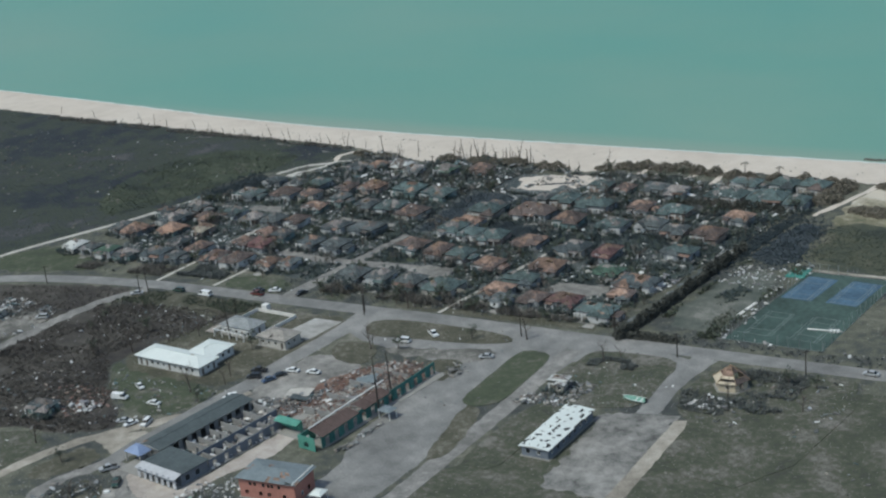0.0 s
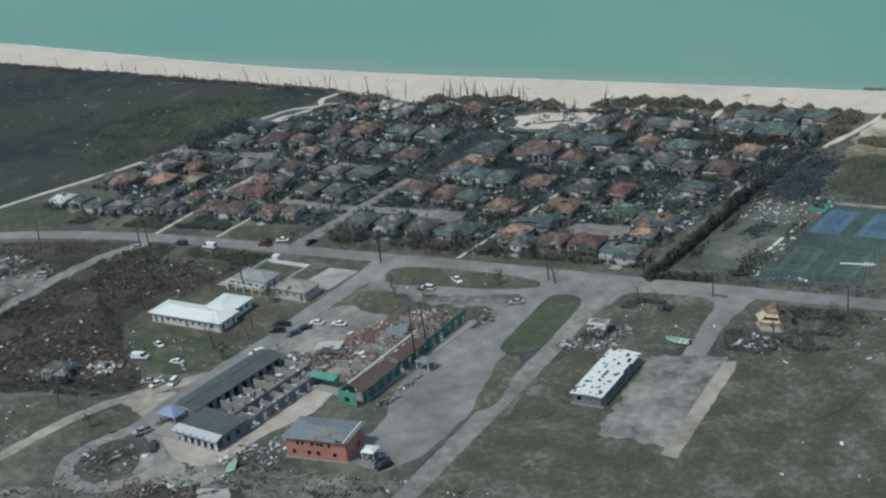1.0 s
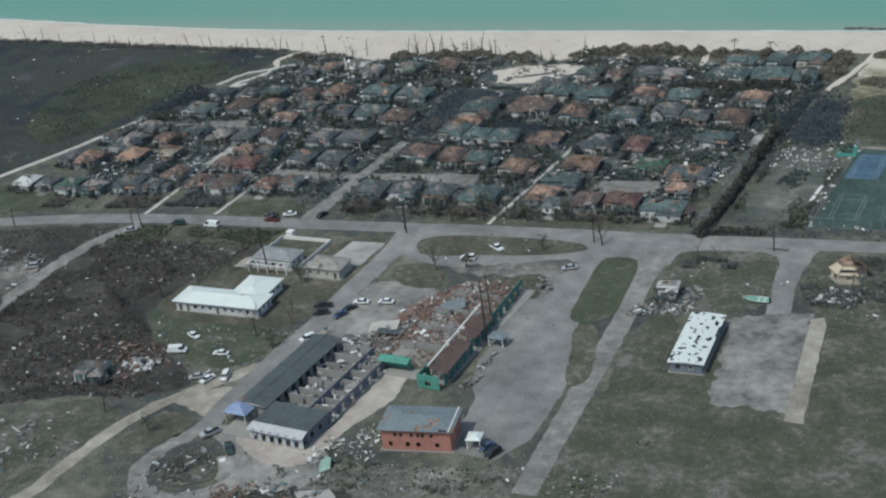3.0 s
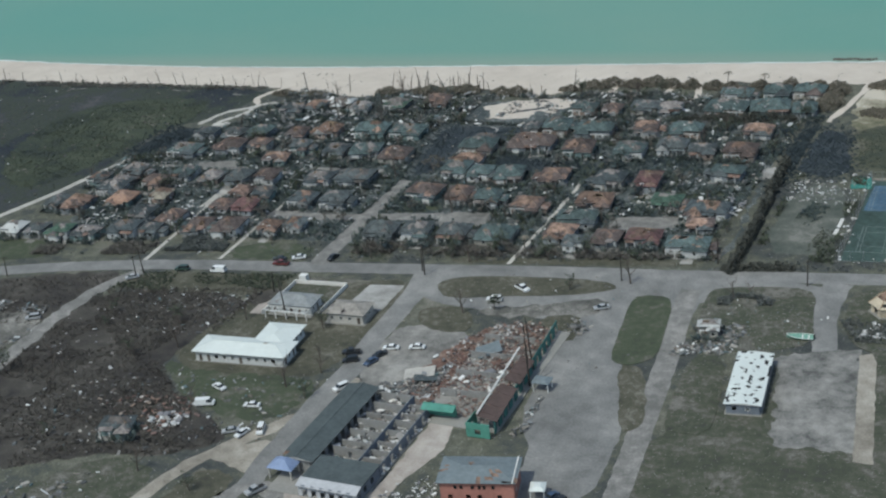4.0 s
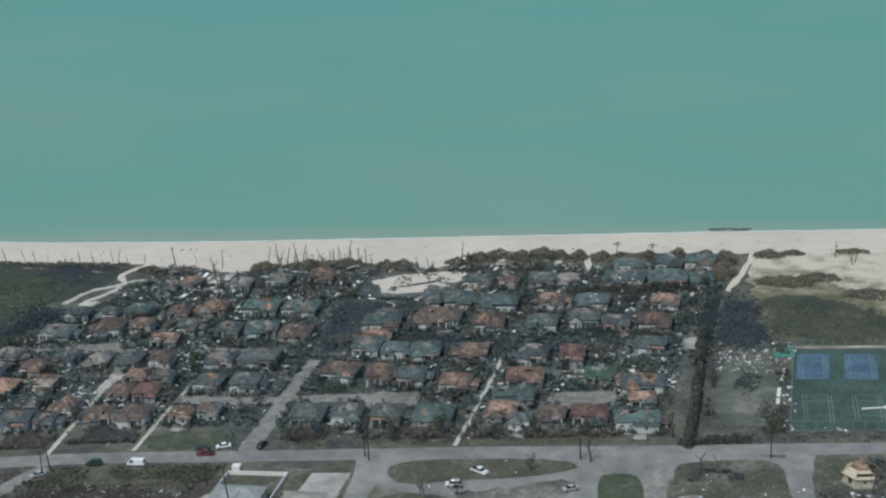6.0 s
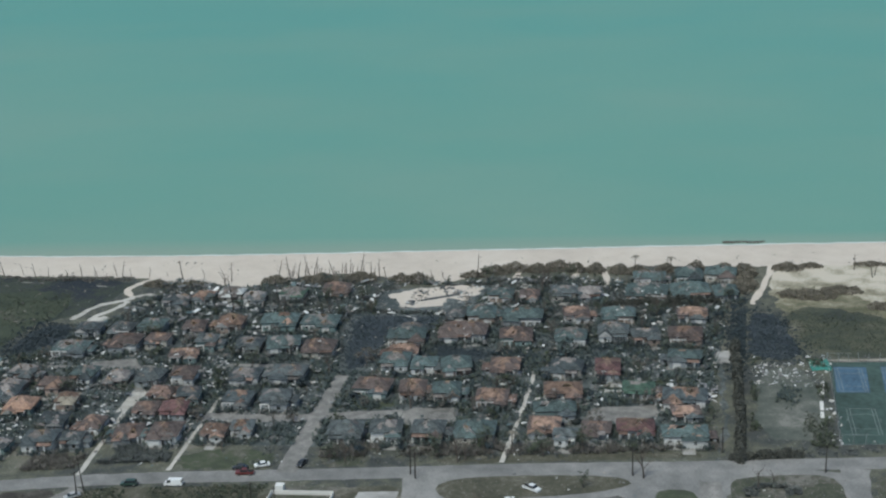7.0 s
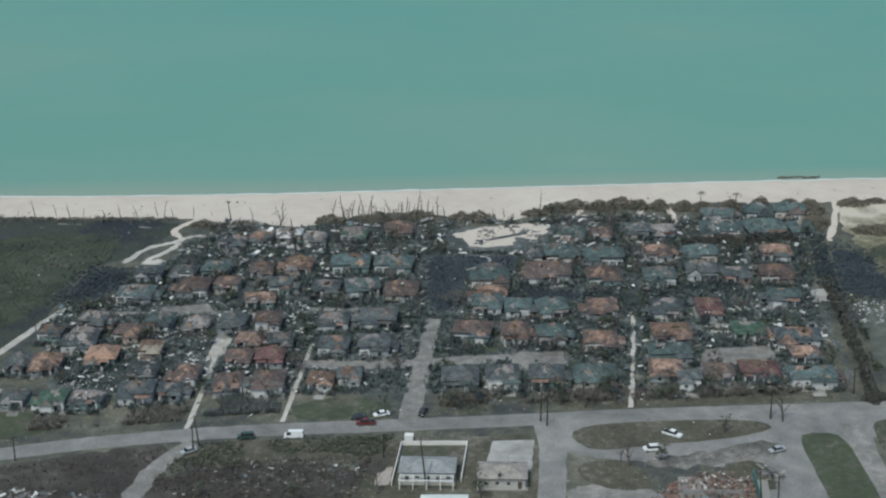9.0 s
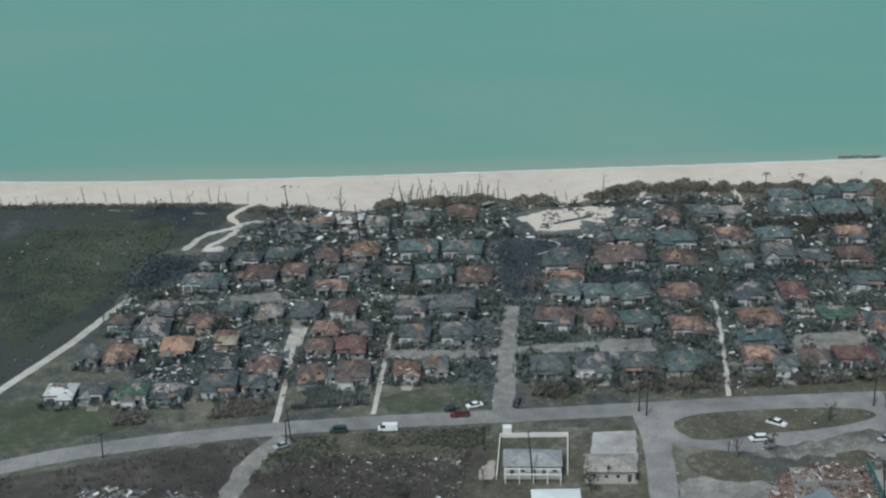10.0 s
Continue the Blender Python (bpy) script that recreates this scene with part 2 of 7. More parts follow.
M_bark = surface("stripped_grey_bark", (0.094, 0.080, 0.070), 0.95, 0.35, 1.0, 6.0, rand=0.3)
M_pole = surface("creosoted_pole", (0.045, 0.040, 0.037), 0.9, 0.3)
M_debris = litter("mixed_storm_debris", [(0.10, 0.102, 0.102), (0.15, 0.15, 0.148), (0.50, 0.51, 0.50), (0.16, 0.158, 0.152), (0.22, 0.205, 0.185), (0.095, 0.10, 0.102), (0.23, 0.24, 0.245), (0.64, 0.65, 0.645), (0.075, 0.08, 0.083), (0.16, 0.14, 0.125), (0.135, 0.145, 0.15), (0.12, 0.17, 0.18), (0.33, 0.315, 0.285), (0.19, 0.188, 0.182), (0.115, 0.113, 0.11), (0.16, 0.168, 0.168)])
M_redbris = litter("broken_timber_and_brick_debris", [(0.23, 0.14, 0.115), (0.18, 0.115, 0.098), (0.28, 0.21, 0.17), (0.20, 0.125, 0.105), (0.13, 0.108, 0.10), (0.21, 0.15, 0.125), (0.10, 0.095, 0.095), (0.19, 0.135, 0.12), (0.2, 0.19, 0.185), (0.15, 0.125, 0.115), (0.27, 0.225, 0.19), (0.17, 0.11, 0.095), (0.52, 0.50, 0.47), (0.16, 0.145, 0.135)])
M_twigs = litter("leafless_brush", [(0.104, 0.114, 0.114), (0.134, 0.142, 0.141), (0.084, 0.095, 0.097), (0.102, 0.119, 0.104), (0.171, 0.174, 0.167), (0.091, 0.106, 0.100), (0.080, 0.088, 0.093)], 0.95)
M_browntwigs = litter("brown_flattened_twigs", [(0.078, 0.071, 0.066), (0.092, 0.083, 0.077), (0.066, 0.061, 0.057), (0.108, 0.098, 0.089), (0.078, 0.078, 0.066), (0.070, 0.067, 0.065)], 0.95)
M_greentwigs = litter("green_scrub_leaves", [(0.074, 0.093, 0.065), (0.089, 0.109, 0.072), (0.062, 0.075, 0.060), (0.099, 0.117, 0.082), (0.083, 0.088, 0.079), (0.064, 0.073, 0.067)], 0.95)
M_mossleaf = litter("dull_mossy_leaves", [(0.058, 0.070, 0.052), (0.068, 0.081, 0.058), (0.050, 0.060, 0.048), (0.076, 0.088, 0.064)], 0.95)
M_hedge = litter("dark_hedge_leaves", [(0.071, 0.076, 0.069), (0.087, 0.092, 0.081), (0.057, 0.061, 0.057), (0.108, 0.110, 0.094)], 0.95)
M_darkbrush = litter("dull_blue_green_growth", [(0.075, 0.098, 0.100), (0.088, 0.114, 0.108), (0.063, 0.081, 0.092), (0.103, 0.124, 0.105)], 0.95)
M_bluebrush = litter("dark_blue_green_growth", [(0.047, 0.063, 0.076), (0.057, 0.076, 0.086), (0.040, 0.055, 0.068), (0.068, 0.083, 0.083)], 0.95)
M_whitebris = litter("white_wall_and_roof_fragments", [(0.62, 0.63, 0.62), (0.42, 0.43, 0.43), (0.70, 0.70, 0.69), (0.30, 0.29, 0.28), (0.55, 0.53, 0.50), (0.20, 0.20, 0.21)])
M_greybrush = litter("grey_brown_leafless_bushes", [(0.136, 0.124, 0.113), (0.163, 0.152, 0.138), (0.110, 0.103, 0.095), (0.120, 0.122, 0.101), (0.193, 0.182, 0.166), (0.097, 0.094, 0.092)], 0.95)
M_dunebush = litter("dune_shrub_leaves", [(0.155, 0.142, 0.115), (0.18, 0.165, 0.135), (0.125, 0.117, 0.096), (0.21, 0.192, 0.16)], 0.9)


PAVED = []
HARD = {"stained_bare_concrete", "overgrown_lot_surface", "old_asphalt", "concrete_slab", "pale_limestone_gravel", "sandy_dirt_track", "beach_sand", "worn_green_court_paint", "dusty_asphalt"}


# ---- mesh helpers ----
class Build:
    """Collects boxes, slabs and prisms, and makes one mesh of them."""

    def __init__(self):
        self.v, self.f, self.i = [], [], []

    def add(self, verts, faces, mi=0):
        n = len(self.v)
        self.v += [tuple(q) for q in verts]
        self.f += [tuple(n + k for k in f) for f in faces]
        self.i += [mi] * len(faces)
        return self

    def box(self, x0, y0, z0, x1, y1, z1, mi=0, m=None):
        vs = [Vector(q) for q in ((x0, y0, z0), (x1, y0, z0), (x1, y1, z0), (x0, y1, z0), (x0, y0, z1), (x1, y0, z1), (x1, y1, z1), (x0, y1, z1))]
        if m:
            vs = [m @ q for q in vs]
        return self.add(vs, [(3, 2, 1, 0), (4, 5, 6, 7), (0, 1, 5, 4), (1, 2, 6, 5), (2, 3, 7, 6), (3, 0, 4, 7)], mi)

    def prism(self, ring, z0, z1, mi=0, m=None, top=1.0):
        k = len(ring)
        cx, cy = sum(q[0] for q in ring) / k, sum(q[1] for q in ring) / k
        vs = [Vector((*q, z0)) for q in ring] + [Vector((cx + (q[0] - cx) * top, cy + (q[1] - cy) * top, z1)) for q in ring]
        if m:
            vs = [m @ q for q in vs]
        fs = [tuple(range(k))[::-1], tuple(range(k, 2 * k))] + [(j, (j + 1) % k, k + (j + 1) % k, k + j) for j in range(k)]
        return self.add(vs, fs, mi)

    def tube(self, pts, radii, sides=6, mi=0):
        pts = [Vector(q) for q in pts]
        vs, fs = [], []
        for j, (q, r) in enumerate(zip(pts, radii)):
            d = (pts[min(j + 1, len(pts) - 1)] - pts[max(j - 1, 0)]).normalized()
            a = d.orthogonal().normalized()
            c = d.cross(a)
            vs += [q + r * (a * math.cos(2 * math.pi * s / sides) + c * math.sin(2 * math.pi * s / sides)) for s in range(sides)]
        for j in range(len(pts) - 1):
            for s in range(sides):
                s2 = (s + 1) % sides
                fs.append((j * sides + s, j * sides + s2, (j + 1) * sides + s2, (j + 1) * sides + s))
        fs += [tuple(range(sides))[::-1], tuple(range((len(pts) - 1) * sides, len(pts) * sides))]
        return self.add(vs, fs, mi)

    def weld(self):
        seen, to, vs = {}, [], []
        for q in self.v:
            key = (round(q[0], 3), round(q[1], 3), round(q[2], 3))
            if key not in seen:
                seen[key] = len(vs)
                vs.append(q)
            to.append(seen[key])
        keep = []
        for f, i in zip(self.f, self.i):
            g = []
            for k in f:
                if to[k] not in g:
                    g.append(to[k])
            if len(g) > 2:
                keep.append((tuple(g), i))
        self.v, self.f, self.i = vs, [g for g, _ in keep], [i for _, i in keep]
        return self

    def mesh(self, name, mats):
        me = bpy.data.meshes.new(name)
        me.from_pydata(self.v, [], self.f)
        for m in mats if isinstance(mats, (list, tuple)) else [mats]:
            me.materials.append(m)
        if any(self.i):
            me.polygons.foreach_set("material_index", self.i)
        me.update()
        return me


def part(name, shape, mats, parent, label="", m=None, kind=""):
    me = shape if isinstance(shape, bpy.types.Mesh) else shape.mesh(name, mats)
    ob = new(name, me)
    ob.parent = parent
    if m is not None:
        ob.matrix_basis = m
    return tagged(ob, label, kind=kind)


def thing(name, m, label, category, group=""):
    ob = new(name)
    ob.matrix_basis = m
    ob.empty_display_size = 0.5
    return tagged(ob, label, category, group)


def smooth_ring(pts, rounds=2, closed=True):
    for _ in range(rounds):
        out = []
        n = len(pts)
        for j in range(n if closed else n - 1):
            a, c = pts[j], pts[(j + 1) % n]
            out += [(0.75 * a[0] + 0.25 * c[0], 0.75 * a[1] + 0.25 * c[1]), (0.25 * a[0] + 0.75 * c[0], 0.25 * a[1] + 0.75 * c[1])]
        pts = out if closed else [pts[0]] + out + [pts[-1]]
    return pts


def ragged(pts, step=1.5, amount=0.35, closed=True):
    out = []
    n = len(pts)
    for j in range(n if closed else n - 1):
        a, c = pts[j], pts[(j + 1) % n]
        k = max(1, int(math.hypot(c[0] - a[0], c[1] - a[1]) / step))
        for s in range(k):
            u = s / k
            x, y = a[0] + (c[0] - a[0]) * u, a[1] + (c[1] - a[1]) * u
            out.append((x + amount * noise.noise((x * 0.31, y * 0.31, 3)) + 0.5 * amount * noise.noise((x, y, 8)), y + amount * noise.noise((x * 0.31, y * 0.31, 17)) + 0.5 * amount * noise.noise((x, y, 27))))
    return out if closed else out + [pts[-1]]


def sheet(name, pts, z, mat, label, category, rounds=1, rag=1.6, depth=0.0):
    """A patch of ground cover with an uneven edge, laid on the ground."""
    ring = ragged(smooth_ring(pts, rounds), 1.5, rag)
    if mat.name in HARD:
        PAVED.append(smooth_ring(pts, rounds))
    s = Build()
    if depth:
        s.prism(ring, z - depth, z)
    else:
        s.add([(x, y, z) for x, y in ring], [tuple(range(len(ring)))])
    ob = new(name, s.mesh(name, mat))
    return tagged(ob, label, category, kind="structure")


def strip(name, pts, width, z, mat, label, category, rag=0.25, rounds=2):
    """A road or lane of that width along a line; width may be one number for each end."""
    w0, w1 = width if isinstance(width, tuple) else (width, width)
    line = ragged(smooth_ring(pts, rounds, False), 2.0, 0.0, False)
    s = Build()
    n = len(line)
    vs = []
    for j, (x, y) in enumerate(line):
        a, c = line[max(j - 1, 0)], line[min(j + 1, n - 1)]
        d = Vector((c[0] - a[0], c[1] - a[1])).normalized()
        w = (w0 + (w1 - w0) * j / (n - 1)) / 2
        for side in (1, -1):
            k = w + rag * noise.noise((x * 0.4, y * 0.4, 5 + side)) + 0.5 * rag * noise.noise((x * 1.3, y * 1.3, side))
            vs.append((x - d.y * k * side, y + d.x * k * side, z))
    PAVED.append([v[:2] for v in vs[::2]] + [v[:2] for v in vs[1::2]][::-1])
    s.add(vs, [(2 * j + 1, 2 * j + 3, 2 * j + 2, 2 * j) for j in range(n - 1)])
    ob = new(name, s.mesh(name, mat))
    return tagged(ob, label, category, kind="structure")


# ---- ground, sea and beach ----
s = Build()
gx, gy = np.linspace(-2600, 2600, 27), np.linspace(-2200, 3000, 27)
s.add([(x, y, 0) for y in gy for x in gx], [(r * 27 + c, r * 27 + c + 1, r * 27 + 28 + c, r * 27 + 27 + c) for r in range(26) for c in range(26)])
tagged(new("ground", s.mesh("ground", M_ground)), "dark storm-swept ground with flattened brush and litter", "ground", kind="structure")

COAST = [(-2600, 60), (-1200, 150), (-426, 178.5), (-330, 179.5), (-188, 178.9), (-100, 186.5), (-14, 198), (70, 209.6), (158, 221.4), (260, 233), (600, 280), (2600, 560)]
DUNE = [(-2600, 20), (-1200, 115), (-426, 146), (-282, 151), (-180, 156), (-108, 161), (-80, 156), (-56, 151), (-48, 165), (-19, 173), (-6, 163), (14, 162), (34, 182), (55, 185), (98, 189.5), (122, 190), (135, 192), (184, 196), (300, 206), (600, 240), (2600, 500)]
coast = ragged(smooth_ring(COAST, 2, False), 3.0, 0.9, False)
s = Build()
n = len(coast)
s.add([(x, y, 0.16) for x, y in coast] + [(x, y + 60, 0.16) for x, y in coast] + [(x * 1.7, 4600, 0.16) for x, y in coast],
      [(j, j + 1, n + j + 1, n + j) for j in range(n - 1)] + [(n + j, n + j + 1, 2 * n + j + 1, 2 * n + j) for j in range(n - 1)])
tagged(new("water", s.mesh("water", M_water)), "calm shallow turquoise sea", "sea", kind="structure")
s = Build()
vs = []
for x, y in coast:
    k = 0.5 + 0.9 * abs(noise.noise((x * 0.05, 3, 1)))
    vs += [(x, y - 0.4, 0.19), (x, y + k, 0.19)]
s.add(vs, [(2 * j, 2 * j + 2, 2 * j + 3, 2 * j + 1) for j in range(n - 1)])
tagged(new("surf", s.mesh("surf", M_foam)), "thin line of white foam along the waterline", "surf", kind="structure")
beach_ring = [(x, y + 3) for x, y in COAST] + DUNE[::-1]
sheet("beach", beach_ring, 0.08, M_sand, "pale sandy beach strewn with wrack", "beach", 2, 2.2)

# ---- ground cover ----
for n, (x, y, w) in enumerate(((-150, 150.5, 7), (-119, 149, 5), (-203, 146.5, 6))):
    sheet("sand_clearing", [(x - w, y), (x - w * 0.3, y + 0.7), (x + w, y + 0.5), (x + w * 0.4, y - 0.6)], 0.034, M_dustypath, "thin strip of sand washed into the scrub", "sand", 1, 1.6)
sheet("scrubland", [(-900, 100), (-426, 144), (-282, 150), (-180, 155), (-109, 158), (-108, 140), (-118, 114), (-136, 105), (-124.5, 74), (-132, 41), (-147, -14), (-165, -60), (-900, -300)], 0.02, M_scrub, "dark green flattened scrub", "scrub", 1, 2)
OLIVE = [(-186, 92), (-182, 128), (-152, 141), (-128, 140), (-122, 122), (-129, 104), (-132, 76), (-142, 40), (-160, 44), (-178, 66)]
sheet("scrubland", OLIVE, 0.03, M_mossy, "olive patch in the dark scrub", "scrub", 2, 2.2)
sheet("brushland", [(-61, -24), (-8, -18), (-9, -50), (-16, -62), (0, -78), (22, -88), (27, -95), (14, -105), (-4, -108), (-30, -125), (-62, -80), (-64, -56)], 0.02, M_brownscrub, "brown flattened brush with scattered litter", "scrub", 1, 1.5)
sheet("lawn", [(-35.3, 14.7), (-8.5, 17.7), (-7, 7.5), (-12.7, 5.2), (-34.8, 2.6)], 0.03, M_greenlawn, "green roadside lawn", "lawn")
sheet("lawn", [(-137.7, 2), (-130.1, 6), (-106.2, 2), (-92, -4), (-104, -13), (-134, -26), (-150, -18)], 0.03, M_greenlawn, "green field beside the main road", "lawn")
sheet("lawn", [(8, 8.5), (20, 10.5), (21, 16), (9, 20), (6, 14)], 0.03, M_lawn, "green roadside verge", "lawn")
sheet("lawn", [(40, 14), (58, 17), (118, 27), (112, 30), (60, 22), (40, 18)], 0.03, M_drygrass, "patchy roadside verge", "lawn")
sheet("lawn", [(4, 55), (20, 57), (20, 50), (4, 47)], 0.03, M_greenlawn, "small green front lawn", "lawn")
sheet("lawn", [(80, 66), (112, 72), (113, 84), (82, 78)], 0.03, M_greenlawn, "green garden between houses", "lawn")
sheet("lawn", [(-15.9, -60), (-2, -64.5), (24, -61), (33.5, -61), (38, -70), (31.9, -84), (15, -83.5), (-0.6, -75.3)], 0.03, M_greenlawn, "green lawn before the white-roofed building", "lawn")
sheet("lawn", [(-10.3, -124), (-3.6, -109.5), (14.2, -107), (18, -119.4), (16, -141.5), (6, -158), (-30, -150)], 0.03, M_lawn, "rough green field with litter", "lawn")
sheet("lawn", [(25, -126), (25.5, -108), (34, -105.5), (39, -111), (36.4, -119), (32, -127)], 0.06, M_drygrass, "green traffic island", "lawn")
sheet("lawn", [(-4, -8), (16, -5), (18, -2.5), (-4, -5)], 0.03, M_lawn, "green verge behind the walled yard", "lawn")
sheet("lawn", [(34, -4), (37, -14), (37, -30), (34.5, -30), (34, -14)], 0.03, M_drygrass, "grassy strip beside the road", "lawn")
sheet("lawn", [(128, -160), (128, -62), (143, -50), (148, -40), (172, -22), (176, -10), (200, 0), (200, 27), (330, 44), (420, 40), (420, -160)], 0.03, M_lawn, "wide rough green field", "field", 1, 2)
sheet("brushland", [(-170, -75), (-126, -38), (-80, -18), (-62, -13), (-63, -24), (-68, -40), (-68, -90), (-150, -125)], 0.02, M_brownscrub, "brown flattened brush beside the main road", "scrub", 1, 1.5)
sheet("brushland", [(-59, -13), (-20, -6), (-4, -4), (-6, -18), (-30, -22), (-60, -25)], 0.025, M_drygrass, "dull olive growth along the main road", "scrub", 1, 1.5)
sheet("brushland", [(-3, -5), (14, -3), (34, 0), (36, -12), (37, -58), (20, -62), (-14, -66), (-12, -30)], 0.022, M_drygrass, "dull olive yard round the walled house", "scrub", 1, 1.2)
sheet("lawn", [(195, 45), (330, 60), (330, 130), (190, 108)], 0.03, M_brownscrub, "rough brown ground beside the courts", "field", 1, 2)
sheet("dune_field", [(134, 160), (136, 194), (184, 199), (330, 212), (330, 150), (230, 136), (183, 136), (165, 150), (150, 152), (138, 154)], 0.048, M_dune, "bare sandy dune with thin grass", "dune", 1, 3)
sheet("dune_grass", [(136, 147), (137, 160), (143, 169), (157, 166), (166, 158), (176, 148), (190, 146), (240, 150), (330, 160), (330, 128), (190, 130), (176, 136), (164, 146), (150, 149), (141, 143)], 0.058, M_khaki, "khaki grass thinning out into the dune", "dune", 2, 4)
NAVY = [(126, 141), (133, 144), (139, 138), (141, 124), (145, 110), (146, 101), (131, 99), (126, 103), (126, 120)]
STREETEND = [(-14, 128), (-1, 129), (12, 129.5), (23, 129), (26, 121), (19, 115), (6, 114.5), (3.5, 94), (2, 77), (-6, 76), (-8, 93), (-12, 112)]
BACKLOT = [(18, 99), (43, 100.5), (43, 88), (22, 86)]
SCRUBEDGE = [(-128, 93), (-126, 107), (-114, 111), (-109, 98), (-110, 88), (-116, 80), (-127, 78)]
# plain dark blue-grey sheets; low tufts are set over them further down
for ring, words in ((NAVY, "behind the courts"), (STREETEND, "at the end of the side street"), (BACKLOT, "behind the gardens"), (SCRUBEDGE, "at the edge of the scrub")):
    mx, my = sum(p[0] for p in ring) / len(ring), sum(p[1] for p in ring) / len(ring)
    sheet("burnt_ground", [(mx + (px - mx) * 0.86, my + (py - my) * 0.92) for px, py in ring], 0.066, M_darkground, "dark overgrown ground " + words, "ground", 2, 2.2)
sheet("scrubland", [(136, 149), (150, 152), (164, 149), (182, 133), (240, 134), (330, 140), (330, 108), (240, 106), (181, 106), (146, 103), (141, 120), (140, 137)], 0.052, M_olive, "olive scrub behind the courts", "scrub", 2, 3)
sheet("bare_patch", [(144, 100.5), (158, 102), (182, 105.5), (240, 112), (240, 109), (182, 103.5), (158, 100.2)], 0.06, M_dirt, "pale bare strip behind the courts", "ground", 0, 0.7)
sheet("sand_clearing", [(-5.4, 148.7), (4, 156), (20, 161.4), (30, 160), (28, 154), (25.4, 144.7), (17.5, 147), (17.5, 138.6), (2, 136.6), (-0.8, 143)], 0.05, M_sand, "bare white sand clearing", "sand", 0, 1.6)
PAVED.append([(-8, 132), (20, 132), (28, 140), (33, 162), (0, 160), (-8, 150)])
# the same dark blue-grey, as a narrow strip and a small square
sheet("burnt_ground", [(8, 142.6), (9, 145.2), (20.5, 153), (21.5, 150.5)], 0.07, M_darkground, "dark strip across the clearing", "ground", 0, 0.5)
sheet("burnt_ground", [(3.5, 139.5), (3.5, 143.5), (6.5, 144), (6.5, 140)], 0.07, M_darkground, "dark empty pool in the clearing", "ground", 0, 0.3)
sheet("sand_clearing", [(-110.5, 112.6), (-109, 116.4), (-105, 117.5), (-102, 116), (-102.5, 112.8)], 0.05, M_palegravel, "pale gravel clearing", "sand", 0, 1.0)

M_yards = patchy("trampled_yards_and_litter", [(0.34, (0.045, 0.055, 0.060)), (0.44, (0.067, 0.080, 0.080)), (0.51, (0.089, 0.101, 0.100)), (0.58, (0.113, 0.126, 0.126)), (0.68, (0.196, 0.213, 0.218))], (0.06, 0.35, 1.8), (0.35, 0.35, 0.3), speck=(0.8, 0.16, (0.34, 0.335, 0.325)))
sheet("yards", [(-126, 62), (-112, 24), (-104, 12), (-62, 17), (-36, 18), (6, 22), (60, 30), (112, 38), (117, 80), (119, 146), (90, 164), (40, 166), (20, 158), (-50, 150), (-90, 142), (-102, 118), (-118, 84)], 0.026, M_yards, "trampled pale yards between the houses", "yard", 1, 2)

# ---- roads ----
Z_ROAD = 0.07
strip("road", [(-260, -120), (-170, -58), (-124, -30), (-100, -19.5), (-78, -12.4), (-50, -5.5), (-20, -0.6), (10.5, 4.2), (40.8, 9.4), (71.3, 14.7), (102, 18.6), (139, 24.6), (171, 29.6), (207, 35.2), (300, 52), (420, 80)], 7.0, Z_ROAD, M_asphalt, "grey sun-bleached main road", "road", 0.3)
strip("road", [(-1.3, 4), (-1.9, 23.5), (-2.1, 36.3), (-2.7, 53.9), (-2.7, 73)], (6.2, 4.8), Z_ROAD + 0.01, M_asphalt2, "grey side street between houses", "road")
strip("road", [(-38, 37.6), (-26, 37.5), (-13, 39), (-1, 41.2), (9.5, 43.7), (23, 46)], 5.4, Z_ROAD + 0.02, M_asphalt2, "grey cross street", "road")
sheet("parking_lot", [(21.8, 46.9), (25.8, 50.5), (39.2, 52), (40.4, 41.2), (28.3, 37.7), (23.2, 40)], Z_ROAD + 0.03, M_stained, "paved parking court", "pavement", 0, 0.5)
strip("lane", [(-35.7, 1.4), (-36.3, 19.2), (-37, 38.4), (-37.6, 52)], 1.35, Z_ROAD - 0.02, M_palegravel, "narrow pale lane", "lane")
strip("lane", [(-60.8, -4.5), (-62.4, 15.5), (-64, 33.8), (-65.4, 46)], 1.5, Z_ROAD - 0.02, M_palegravel, "narrow pale lane", "lane")
sheet("concrete_pad", [(-67.2, 37.5), (-68, 54.5), (-62.6, 54.5), (-62.6, 42)], Z_ROAD - 0.01, M_palegravel, "pale cleared house slab", "slab", 0, 0.5)
strip("lane", [(58.6, 17), (59.3, 46.4), (59.2, 83)], 1.25, Z_ROAD - 0.02, M_palegravel, "narrow pale footpath between gardens", "lane", 0.6)
strip("lane", [(-112, 70.3), (-89.7, 71.2), (-73.8, 74.1), (-51, 72)], 2.6, Z_ROAD - 0.02, M_stained, "grey back street", "lane")
sheet("concrete_pad", [(-92.1, 76), (-77.3, 80.3), (-72.2, 71.5), (-89.2, 69.4)], Z_ROAD - 0.01, M_stained, "grey concrete pad", "slab", 0, 0.5)
strip("lane", [(-44, 77), (-30, 77.8), (-15, 79.7)], 4.0, Z_ROAD - 0.02, M_stained, "grey back street", "lane")
sheet("parking_lot", [(78.1, 47.2), (80.9, 56.5), (87.7, 57.8), (99.4, 60.2), (101.3, 53.2), (93.4, 46.9), (80.3, 44.1)], Z_ROAD + 0.01, M_stained, "pale paved parking court", "pavement", 0, 0.7)
